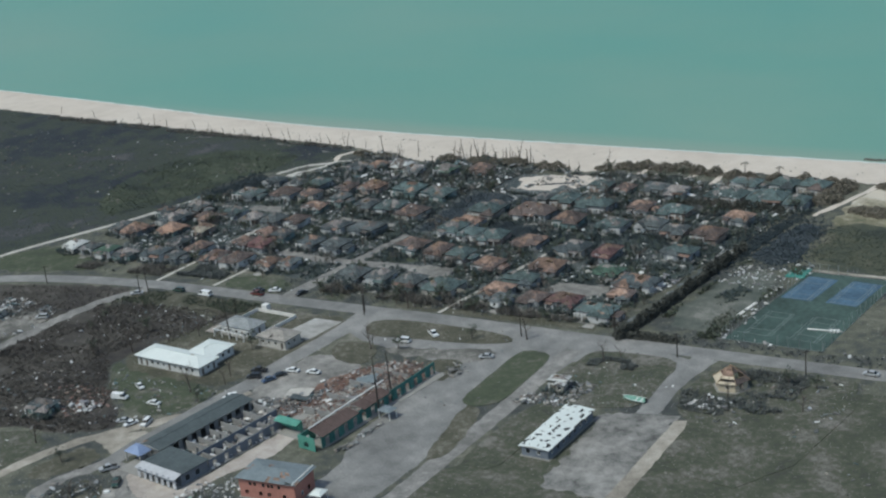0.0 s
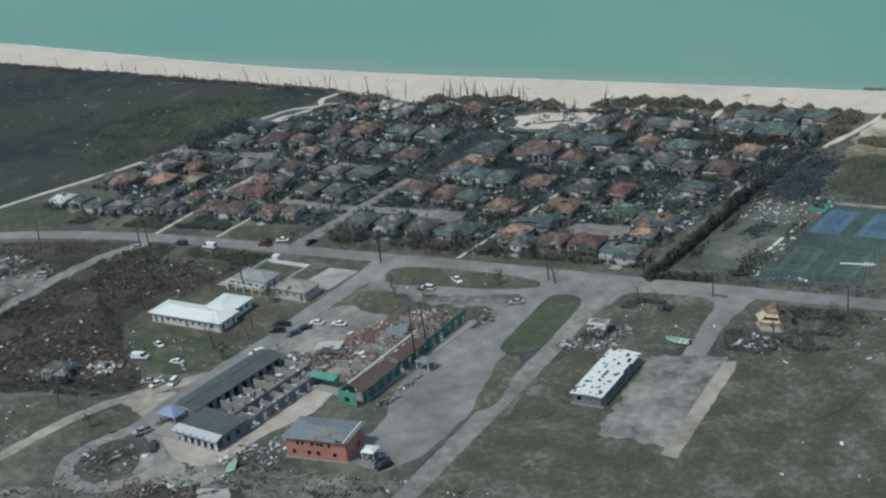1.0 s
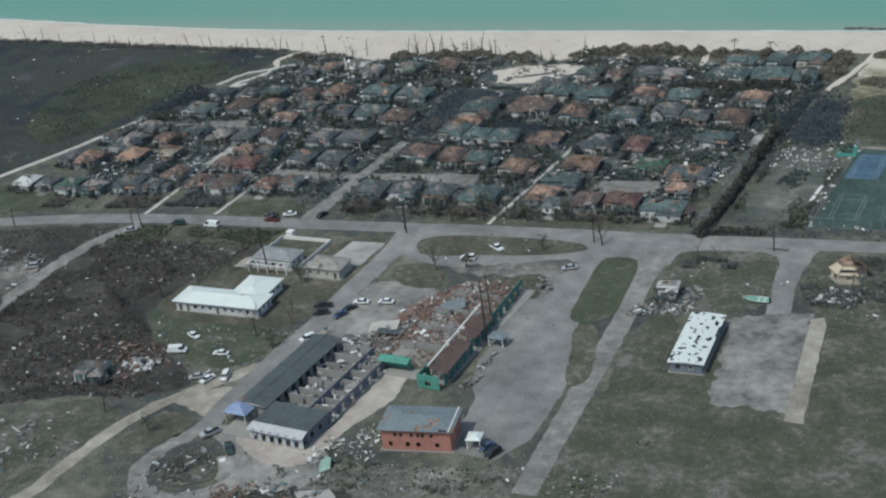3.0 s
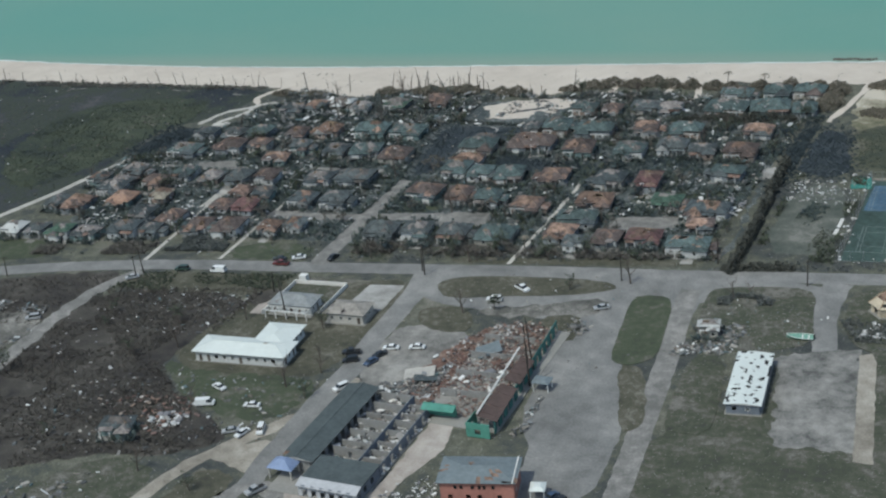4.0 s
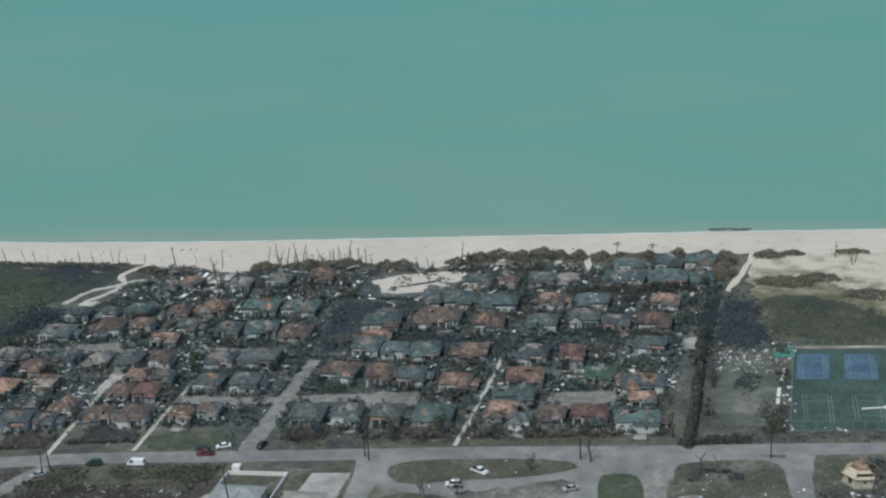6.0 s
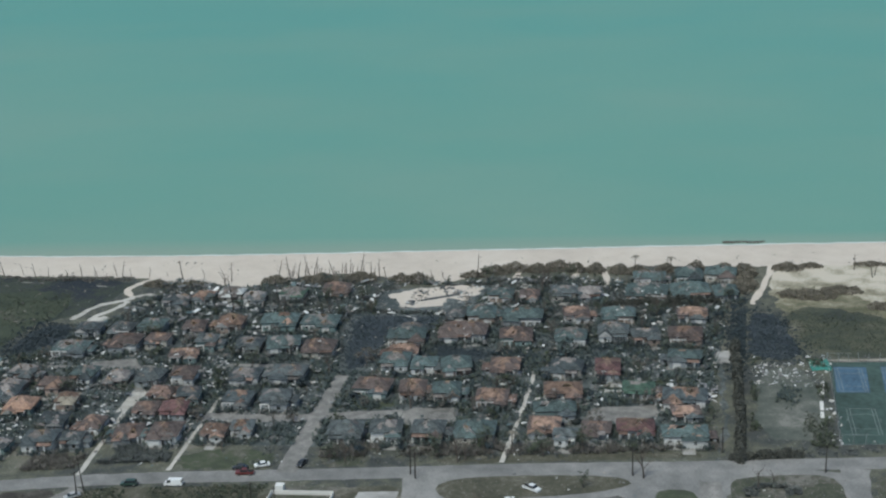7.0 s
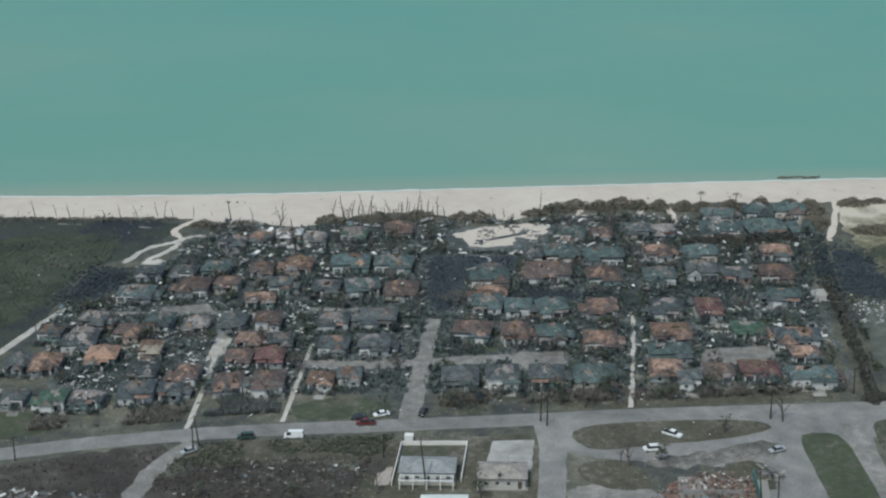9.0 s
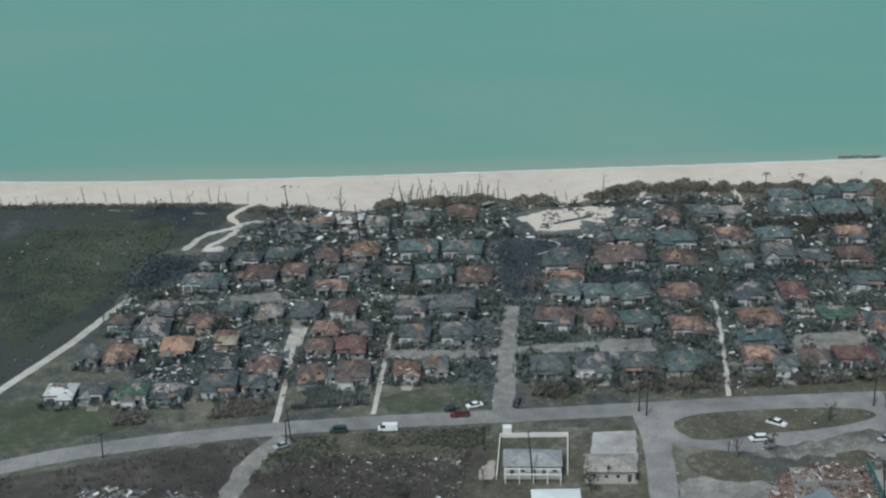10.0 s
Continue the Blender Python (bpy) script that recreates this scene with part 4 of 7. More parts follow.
        torn_roof(hub, mat if n == 0 or r.random() < 0.75 else ROOF[r.choice(("grey", "slate", "teal", "brown"))], (x0 - o, y0 - o, x1 + o, y1 + o), hh + 0.2, pt, min(0.85, torn * r.uniform(0.55, 1.3)), seed + n * 0.37, bare=bare, grain=1.5, peel=0.75, gable=n == 1 and r.random() < 0.22, deck_mat=M_deck_grey if style in ("teal", "grey", "slate", "green", "white") and seed % 9 else M_deck_brown if style in ("brown", "maroon") or (n and seed % 2) else M_deck)
    # a front veranda: low lean-to roof on white columns, partly gone
    vx0, vx1 = (-w / 2 + 0.5, wx - ww / 2) if wx > 0 else (wx + ww / 2, w / 2 - 0.5)
    vy0, vy1 = -d / 2 + 0.6, -d / 2 + 2.4
    for cx in np.arange(vx0 + 0.3, vx1, 2.6):
        part("column", COLUMN_ME, None, hub, m=pose(float(cx), vy0 + 0.3, 0.2))
    if r.random() < 0.6:
        lean, end = Build(), vx0 + (vx1 - vx0) * (1.0 if torn < 0.35 else r.uniform(0.45, 0.9))
        lean.add([(vx0, vy0, 2.62), (end, vy0, 2.62), (end, vy1, 3.0), (vx0, vy1, 3.0), (vx0, vy0, 2.52), (end, vy0, 2.52), (end, vy1, 2.9), (vx0, vy1, 2.9)], [(0, 1, 2, 3), (7, 6, 5, 4), (0, 4, 5, 1), (1, 5, 6, 2), (2, 6, 7, 3), (3, 7, 4, 0)])
        part("veranda_roof", lean, r.choice((mat, mat, M_deck_grey, M_deck_brown)), hub)
    else:
        part("veranda_beam", Build().box(vx0, vy0 + 0.2, 2.5, vx1, vy0 + 0.4, 2.7), M_trim, hub)
    # leavings of other roofs and branches lying on top
    k = int(w * d * 0.17)
    z_top = h + 0.35
    junk = Build()
    for _ in range(k):
        jx, jy = r.uniform(-w / 2 + 0.8, w / 2 - 0.8), r.uniform(-d / 2 + 1.6, d / 2 - 0.8)
        rise = min(w / 2 - 0.2 - abs(jx), (d - 2) / 2 + 0.2 - abs(jy - 0.4)) * pitch
        ln = r.uniform(0.4, 1.7)
        junk.box(-ln / 2, -ln * r.uniform(0.05, 0.25), 0, ln / 2, ln * 0.12, 0.08, m=pose(jx, jy, z_top + max(0, rise) - 0.05, r.uniform(-18, 18), r.uniform(-18, 18), r.uniform(0, 180)))
    part("roof_litter", junk, (M_debris, M_twigs, M_whitebris)[seed % 3], hub, kind="stuff")
    return hub


house(-101.5, 5.0, 7.6, 9.0, 6, 'green', .35)
house(-92.5, 7.0, 9.3, 9.0, 6, 'grey', .5)
house(-79.7, 11.5, 9.9, 10.0, 7, 'slate', .25)
house(-70.4, 13.3, 7.0, 8.0, 8, 'grey', .3)
house(-68.5, 23.4, 7.0, 11.0, 6, 'stripped', .5)
house(-55.2, 20.1, 8.6, 11.0, 8, 'brown', .55)
house(-43.8, 20.7, 9.4, 12.0, 2, 'brown', .3)
house(-29.2, 23.1, 7.7, 9.0, 5, 'stripped', .6)
house(-21.5, 26.5, 7.0, 9.0, 8, 'grey', .6)
house(10.4, 27.0, 10.5, 11.0, 6, 'grey', .2)
house(22.4, 28.6, 9.6, 11.0, 7, 'grey', .15)
house(34.7, 30.5, 9.9, 11.0, 3, 'grey', .15)
house(48.4, 31.9, 12.1, 11.0, 5, 'teal', .35)
house(68.3, 36.9, 9.6, 11.0, 3, 'stripped', .4)
house(75.1, 30.8, 7.0, 7.0, 5, 'grey', .4)
house(83.5, 36.8, 8.7, 10.0, 5, 'brown', .5)
house(94.9, 38.3, 11.0, 10.0, 2, 'maroon', .5)
house(109.3, 35.8, 13.3, 10.0, 3, 'teal', .25)
house(-120.9, 27.6, 7.0, 10.0, 4, 'grey', .4)
house(-112.4, 27.9, 9.2, 11.0, 7, 'stripped', .45)
house(-97.4, 34.3, 9.3, 11.0, 7, 'orange', .6)
house(-84.3, 40.0, 7.0, 9.0, 3, 'cream', .6)
house(-82.1, 25.5, 9.1, 10.0, 7, 'slate', .3)
house(-56.3, 36.6, 8.0, 9.0, 3, 'brown', .5)
house(-47.0, 36.5, 8.6, 9.0, 6, 'maroon', .45)
house(-17.5, 47.6, 9.6, 11.0, 3, 'grey', .1)
house(-29.8, 46.7, 9.3, 10.0, 2, 'slate', .5)
house(-46.2, 47.4, 7.6, 9.0, 7, 'slate', .35)
house(-56.1, 49.1, 8.5, 9.0, 3, 'brown', .45)
house(10.7, 59.9, 11.8, 11.0, 3, 'brown', .4)
house(23.8, 59.2, 8.5, 11.0, 8, 'stripped', .5)
house(34.8, 58.3, 9.0, 10.0, 7, 'teal', .15)
house(49.5, 56.2, 10.1, 11.0, 4, 'stripped', .5)
house(70.0, 47.8, 12.8, 9.0, 8, 'teal', .1)
house(70.8, 62.5, 11.9, 11.0, 5, 'stripped', .55)
house(108.1, 62.3, 13.5, 11.0, 6, 'slate', .62)
house(93.8, 66.3, 9.9, 9.0, 3, 'green', .3)
house(109.0, 50.8, 8.6, 8.0, 8, 'stripped', .5)
house(49.7, 81.2, 9.7, 12.0, 6, 'stripped', .55)
house(34.0, 79.2, 10.0, 11.0, 8, 'teal', .15)
house(23.3, 79.3, 8.5, 10.0, 7, 'teal', .2)
house(13.2, 80.9, 9.8, 11.0, 4, 'teal', .3)
house(69.7, 80.6, 10.5, 10.0, 4, 'slate', .3)
house(82.9, 81.7, 8.0, 12.0, 3, 'maroon', .25)
house(106.8, 92.7, 10.7, 9.0, 3, 'teal', .05)
house(-19.4, 67.4, 11.5, 11.0, 2, 'grey', .3)
house(-33.1, 64.7, 10.0, 10.0, 4, 'slate', .45)
house(-53.4, 62.9, 8.5, 10.0, 6, 'brown', .4)
house(-64.6, 61.3, 8.8, 10.0, 2, 'grey', .4)
house(-75.5, 59.7, 8.5, 10.0, 6, 'grey', .5)
house(-87.4, 60.6, 8.5, 10.0, 4, 'teal', .4)
house(-94.6, 51.3, 8.4, 9.0, 4, 'stripped', .55)
house(-107.5, 42.8, 10.7, 10.0, 7, 'slate', .5)
house(-119.1, 50.4, 7.8, 9.0, 5, 'grey', .55)
house(-108.8, 59.5, 9.5, 9.0, 4, 'grey', .6)
house(-102.4, 82.7, 12.2, 11.0, 5, 'teal', .3)
house(-84.1, 87.7, 10.6, 11.0, 6, 'brown', .4)
house(-73.8, 91.6, 8.3, 9.0, 2, 'stripped', .5)
house(-60.2, 80.4, 10.1, 9.0, 8, 'stripped', .6)
house(-55.9, 91.3, 7.6, 9.0, 2, 'grey', .25)
house(-40.5, 90.9, 9.2, 10.0, 6, 'slate', .45)
house(-28.7, 92.7, 11.5, 11.0, 7, 'teal', .25)
house(-15.5, 90.3, 11.1, 11.0, 2, 'brown', .3)
house(12.4, 102.0, 13.2, 11.0, 7, 'teal', .25)
house(30.7, 109.0, 16.6, 12.0, 4, 'brown', .35)
house(49.6, 106.3, 11.2, 11.0, 5, 'stripped', .45)
house(13.8, 89.8, 10.3, 9.0, 2, 'stripped', .5)
house(68.1, 107.5, 10.8, 11.0, 2, 'teal', .25)
house(82.0, 112.7, 10.5, 10.0, 3, 'grey', .3)
house(93.0, 110.9, 9.5, 10.0, 8, 'grey', .3)
house(106.2, 112.3, 11.4, 11.0, 3, 'stripped', .4)
house(-36.0, 112.2, 13.0, 11.0, 7, 'teal', .4)
house(-21.5, 113.6, 13.3, 11.0, 8, 'teal', .45)
house(-53.5, 109.6, 9.6, 10.0, 8, 'stripped', .6)
house(-65.6, 105.8, 8.2, 10.0, 4, 'brown', .5)
house(-80.8, 103.8, 9.2, 11.0, 4, 'teal', .3)
house(-91.5, 101.7, 8.9, 10.0, 5, 'grey', .45)
house(-102.5, 99.0, 9.2, 9.0, 7, 'slate', .4)
house(25.4, 122.7, 7.0, 9.0, 3, 'grey', .35)
house(34.3, 125.8, 10.3, 11.0, 6, 'teal', .15)
house(49.4, 124.1, 13.9, 11.0, 7, 'teal', .1)
house(67.7, 128.4, 9.2, 11.0, 7, 'stripped', .35)
house(82.3, 128.8, 11.9, 10.0, 2, 'teal', .25)
house(107.7, 131.4, 10.5, 9.0, 8, 'stripped', .5)
house(48.4, 147.2, 7.4, 9.0, 3, 'brown', .5)
house(37.9, 146.1, 9.6, 9.0, 4, 'teal', .35)
house(60.4, 150.1, 10.3, 10.0, 6, 'grey', .45)
house(70.2, 150.2, 9.5, 9.0, 8, 'slate', .5)
house(90.6, 154.0, 15.2, 12.0, 4, 'teal', .1)
house(106.1, 156.1, 14.4, 12.0, 8, 'teal', .05)
house(118.7, 155.8, 8.8, 10.0, 5, 'teal', .15)
house(90.5, 168.8, 12.0, 9.0, 4, 'teal', .1)
house(105.0, 172.5, 10.2, 10.0, 4, 'teal', .05)
house(116.6, 174.3, 11.6, 10.0, 3, 'teal', .05)
house(-39.9, 141.5, 9.8, 9.0, 2, 'green', .5)
house(-24.4, 146.9, 10.5, 9.0, 3, 'brown', .6)
house(-63.0, 138.5, 9.1, 8.0, 6, 'white', .6)
house(-53.2, 135.7, 8.3, 8.0, 8, 'grey', .6)
house(-72.4, 134.5, 8.7, 8.0, 3, 'grey', .65)
house(-81.7, 131.1, 10.8, 9.0, 2, 'slate', .6)
house(12.3, 108.7, 9.7, 9.0, 8, 'slate', .35)
house(-122.0, 4.7, 8.3, 9.0, 5, 'white', .7)
house(-113.2, 5.9, 7.0, 8.0, 4, 'grey', .6)
house(-108.1, 48.6, 9.0, 9.0, 3, 'grey', .6)


# short pale driveways and terraces before the houses
for n, (x, y, w, d, turn) in enumerate(FRONTS):
    q = random.Random(n * 7 + 2)
    if q.random() < 0.36:
        u, ww, dd = q.uniform(-w * 0.3, w * 0.3), q.uniform(1.2, 2.6), q.uniform(1.6, 3.4)
        c, s_ = math.cos(radians(turn)), math.sin(radians(turn))
        ring = [(x + a * c - e * s_, y + a * s_ + e * c) for a, e in ((u - ww, -d / 2 - dd), (u + ww, -d / 2 - dd), (u + ww, -d / 2 + 1.2), (u - ww, -d / 2 + 1.2))]
        sheet("driveway", ring, 0.062, M_concrete if n % 3 else M_stained, "short pale concrete driveway before a house", "driveway", 0, 0.4)

# ---- larger buildings by the roads ----
M_whitemetal = surface("white_sheet_metal_roofing", (0.60, 0.64, 0.62), 0.45, 0.08, 0.2, 1.0, spec=0.4)
M_darkroof = surface("dark_grey_green_roofing", (0.072, 0.088, 0.092), 0.8, 0.3, 0.2, 1.0)
M_greyroof = surface("blue_grey_roofing", (0.15, 0.18, 0.195), 0.8, 0.25, 0.2, 1.0)
M_pink = surface("salmon_pink_render", (0.36, 0.17, 0.14), 0.9, 0.2, 0.2, 1.2)
M_blueroof = surface("faded_blue_roofing", (0.20, 0.26, 0.40), 0.7, 0.2, 0.2, 1.0)
M_tealpaint = surface("teal_painted_render", (0.055, 0.155, 0.14), 0.8, 0.4, 0.2, 1.0)
M_mint = surface("bright_mint_paint", (0.085, 0.25, 0.20), 0.7, 0.25, 0.2, 1.0)
M_palemint = surface("faded_mint_sheet", (0.22, 0.33, 0.28), 0.6, 0.3, 0.4, 2.0)
M_rustroof = surface("rust_brown_roofing", (0.092, 0.066, 0.060), 0.85, 0.3, 0.2, 1.0)
M_bluewall = surface("blue_grey_painted_wall", (0.14, 0.16, 0.19), 0.85, 0.25, 0.2, 1.0)
M_bleached = surface("bleached_grey_roofing", (0.24, 0.255, 0.26), 0.8, 0.3, 0.3, 1.2)
M_browngrey = surface("weathered_grey_brown_roofing", (0.25, 0.235, 0.215), 0.85, 0.4, 0.4, 1.2)
M_block = surface("bare_concrete_block", (0.24, 0.24, 0.235), 0.9, 0.25, 0.2, 1.5)
M_palewall = surface("sun_bleached_render", (0.40, 0.385, 0.355), 0.9, 0.2, 0.2, 1.2)
M_palefront = surface("pale_blue_white_render", (0.40, 0.41, 0.43), 0.9, 0.2, 0.2, 1.2)
# black of dark hollows, put into the colour; also used for plain black parts
M_hole = surface("hollow_and_part_black", (0.022, 0.022, 0.023), 0.95, 0.3)


def shell(hub, mat, x0, y0, x1, y1, h, step=2.8, kinds=("window",), z0=0.2, win=(1.1, 0.9, 1.2)):
    """Four walls with a row of openings in each."""
    r = random.Random(int(abs(x0 * 31 + y1 * 7 + h * 3)))
    for a, c in (((x0, y0), (x1, y0)), ((x1, y0 + 0.1), (x1, y1 - 0.1)), ((x1, y1), (x0, y1)), ((x0, y1 - 0.1), (x0, y0 + 0.1))):
        ln = math.hypot(c[0] - a[0], c[1] - a[1])
        ops = []
        for q in np.arange(step * 0.6, ln - step * 0.4, step):
            kd = r.choice(kinds)
            ops.append((float(q), 1.0, 0.0, 2.05, kd) if kd == "door" else (float(q), *win, kd))
        wall_run(hub, mat, a, c, h, ops, z0)


def slab(hub, x0, y0, x1, y1, z=0.2):
    part("foundation", Build().box(x0 - 0.3, y0 - 0.3, 0, x1 + 0.3, y1 + 0.3, z), M_slab, hub)


# long bungalow under a white metal roof, in an L
hub = thing("bungalow", pose(-5.6, -60.2, 0, rz=5.2), "long white-walled building under an L-shaped white metal roof", "building")
FOOT.append((9, -54, 15.5, 6, 5)), FOOT.append((13, -44, 7, 7, 5))
slab(hub, 0.6, 0.8, 28, 9.2)
slab(hub, 16, 9.8, 26, 19)
shell(hub, WALL[0], 0.8, 0.9, 27.8, 9, 3.0, 2.5, ("window", "window", "door", "gap"))
shell(hub, WALL[0], 16.2, 9.3, 26, 18.8, 3.0, 2.8, ("window", "gap"))
torn_roof(hub, M_whitemetal, (0, 0, 28.8, 9.9), 3.3, 0.24, 0.0, 501, cell=1.6)
torn_roof(hub, M_whitemetal, (15.2, 5.2, 26.8, 19.6), 3.26, 0.22, 0.0, 502, cell=1.6, gable=False)

# motel-like compound: a roofed wing, roofless rooms, and a low block with a pale front
hub = thing("compound", pose(0, 0, 0), "roofless block of rooms beside a long dark-roofed wing", "building")
FOOT.append((60, -90, 14, 26, 0))
slab(hub, 48.4, -110.4, 73, -66.4)
for a, c in (((48.6, -66.6), (48.6, -101)), ((48.6, -101.2), (55.6, -101.2)), ((55.6, -66.4), (48.8, -66.4))):
    wall_run(hub, M_block, a, c, 3.6, [(q, 1.1, 0.9, 1.2, "window") for q in (3.0, 9.0, 15.0, 21.0)])
wall_run(hub, M_block, (55.6, -101), (55.6, -66.6), 3.6, [(q, 1.9, 0.0, 2.7, "gap") for q in np.arange(2.2, 33, 3.4)])
torn_roof(hub, M_darkroof, (47.6, -102.2, 56.8, -66), 3.85, 0.16, 0.12, 503, cell=1.4, gable=True)
for k, yy in enumerate(np.arange(-97.5, -66, 4.4)):
    wall_run(hub, M_block, (57.4, float(yy)), (66.4, float(yy)), 2.5 + 0.5 * math.sin(k * 2.1), [(4.6, 1.0, 0.0, 2.05, "gap")] if k % 2 else [])
wall_run(hub, M_bluewall, (66.6, -98), (66.6, -66.4), 3.0, [(q, 1.5, 0.7, 1.4, "gap") for q in np.arange(2.2, 31, 4.4)])
for k, yy in enumerate(np.arange(-95.5, -67, 4.4)):
    wall_run(hub, M_block, (66.8, float(yy)), (72.4, float(yy)), 2.2 + 0.5 * math.cos(k * 1.7), [])
wall_run(hub, M_bluewall, (72.6, -98.4), (72.6, -67), 2.9, [(q, 1.5, 0.0, 2.2, "gap") for q in np.arange(2.2, 31, 4.4)])
for a, c in (((57.6, -108.2), (72.4, -108.2)), ((72.6, -108.3), (72.6, -98.8)), ((57.4, -98.8), (57.4, -108))):
    wall_run(hub, M_bluewall, a, c, 3.3, [(q, 1.4, 0.8, 1.5, "gap") for q in np.arange(2.2, 14, 3.6)])
part("low_roof", Build().box(57, -108.5, 3.5, 73.1, -98.4, 3.75), M_darkroof, hub, "flat dark roof")
wall_run(hub, M_palefront, (57.2, -110.6), (73, -110.6), 3.2, [(q, 1.3, 0.0, 2.3, "gap") for q in np.arange(1.8, 15, 2.4)], 0.12)
s = Build()
for k in range(6):
    q = 57.2 + 1.8 + k * 2.4
    s.prism([(q - 1.0, -111.2), (q + 1.0, -111.2), (q + 1.0, -110.75), (q - 1.0, -110.75)], 2.5, 3.5, top=0.45)
part("arch_hood", s, M_bluewall, hub, "row of blue-grey arched hoods", kind="stuff")
part("arcade_roof", Build().add([(57, -111.3, 3.3), (73.2, -111.3, 3.3), (73.2, -108.4, 4.0), (57, -108.4, 4.0), (57, -111.3, 3.15), (73.2, -111.3, 3.15), (73.2, -108.4, 3.85), (57, -108.4, 3.85)], [(0, 1, 2, 3), (7, 6, 5, 4), (0, 4, 5, 1), (1, 5, 6, 2), (2, 6, 7, 3), (3, 7, 4, 0)]), M_palefront, hub, "pale lean-to roof over the arcade")
s = Build().prism([(46, -106.2), (53, -106.2), (53, -101.4), (46, -101.4)], 3.1, 4.9, top=0.28)
part("porch_roof", s, M_blueroof, hub, "faded blue hipped porch roof")
for px, py in ((46.5, -105.8), (52.5, -105.8), (46.5, -102), (52.5, -102)):
    part("post", Build().box(px - 0.15, py - 0.15, 0, px + 0.15, py + 0.15, 3.1), M_palewall, hub)
sheet("concrete_pad", [(50, -106), (54, -112.5), (60, -116.5), (66, -118.5), (72, -119), (77, -115.7), (78, -107), (78.5, -99), (82.5, -84), (79, -66), (74, -66), (74, -98), (73, -109), (56, -109), (52, -102)], 0.1, M_apron, "pale sandy yard round the roofless rooms", "slab", 0, 0.6)

# salmon-pink two-storey building
hub = thing("pink_building", pose(91, -104.6, 0, rz=14), "salmon-pink two-storey building with a blue-grey torn roof", "building")
FOOT.append((98, -98, 10, 6.5, 14))
slab(hub, 0.2, 0.2, 17.6, 10)
wall_run(hub, M_pink, (0.4, 0.4), (17.4, 0.4), 5.6, [(q, 1.0, 1.0, 1.2, "gap") for q in (2.2, 6.4, 9.0, 13.6)])
s = Build()
for q in (3.6, 5.0, 7.6, 9.2, 10.3, 12.4):
    s.box(q, 0.2, 4.0, q + 0.7, 0.29, 4.9)
part("upper_window", s, M_pane, hub, kind="stuff")
wall_run(hub, M_pink, (17.4, 0.6), (17.4, 9.8), 5.6, [(3, 1.1, 1.0, 1.3, "window"), (6.4, 1.1, 1.0, 1.3, "gap")])
wall_run(hub, M_pink, (17.4, 9.9), (0.4, 9.9), 5.6, [])
wall_run(hub, M_pink, (0.4, 9.7), (0.4, 0.6), 5.6, [])
torn_roof(hub, M_greyroof, (-0.4, -0.4, 18.2, 10.7), 5.85, 0.22, 0.30, 511, cell=1.1)
part("roof_beam", Build().box(17.2, -0.6, 6.1, 17.5, 10.4, 6.35), M_trim, hub, "bare white roof beam")
# a black slab laid on the roof stands for the shaded gap torn there
part("torn_roof_end", Build().box(14.6, -0.2, 6.35, 17.1, 4.4, 6.5, m=pose(0, 0, 0.15, 0, 2, 0)), M_hole, hub, "black slab for the dark gap at the torn roof end")
part("canopy", Build().prism([(20.5, 1.5), (24.2, 1.5), (24.2, 5.5), (20.5, 5.5)], 2.7, 3.3, top=0.4), M_whitemetal, hub, "pale hipped canopy")
for px, py in ((20.8, 1.8), (23.9, 1.8), (20.8, 5.2), (23.9, 5.2)):
    part("post", Build().box(px - 0.08, py - 0.08, 0, px + 0.08, py + 0.08, 2.7), M_trim, hub)

hub = thing("roof_fragment", pose(81.6, -114.6, 0, rz=30), "crumpled mint-green sheet roofing thrown on the ground", "debris")
part("sheet", Build().add([(-1.6, -2.6, 0.1), (1.2, -2.2, 0.5), (1.6, 0.2, 1.9), (0.4, 2.6, 1.2), (-1.2, 1.4, 0.4), (-1.6, -2.6, 0.0), (1.2, -2.2, 0.4), (1.6, 0.2, 1.8), (0.4, 2.6, 1.1), (-1.2, 1.4, 0.3)], [(0, 1, 2), (0, 2, 4), (2, 3, 4), (7, 6, 5), (9, 7, 5), (9, 8, 7), (0, 5, 6, 1), (1, 6, 7, 2), (2, 7, 8, 3), (3, 8, 9, 4), (4, 9, 5, 0)]), M_palemint, hub)
part("rib", Build().tube([(-1.5, -2.5, 0.12), (-5.4, -3.6, 0.1)], [0.07, 0.06], 5), M_palemint, hub, "bent mint-green strip")
# row of shops: a teal long wall with a strip of roof left, the rest fallen in
sheet("rubble_bed", [(60, -66), (74, -70), (86, -60), (89, -40), (90, -22), (78, -17), (66, -26), (62, -40), (58, -52)], 0.082, M_brickdust, "red-brown bed of crushed brick and timber", "rubble", 1, 2.0)
hub = thing("shop_row", pose(0, 0, 0), "long collapsed row of shops with a teal street wall", "building")
FOOT.append((82, -48, 14, 27, 0))
slab(hub, 70.5, -73, 92, -20.4)
wall_run(hub, M_tealpaint, (92, -74), (88.6, -21), 3.7, [(q, 1.8, 0.0, 2.6, "gap") for q in np.arange(2.5, 52, 4.1)])
wall_run(hub, M_mint, (85.6, -76.6), (91.8, -76.4), 4.0, [(3.0, 1.6, 0.9, 1.4, "gap")])
wall_run(hub, M_mint, (85.6, -70), (85.6, -76.4), 3.7, [(3, 1.2, 0.9, 1.2, "gap")])
wall_run(hub, M_mint, (70.6, -69.4), (79.6, -69), 3.4, [])
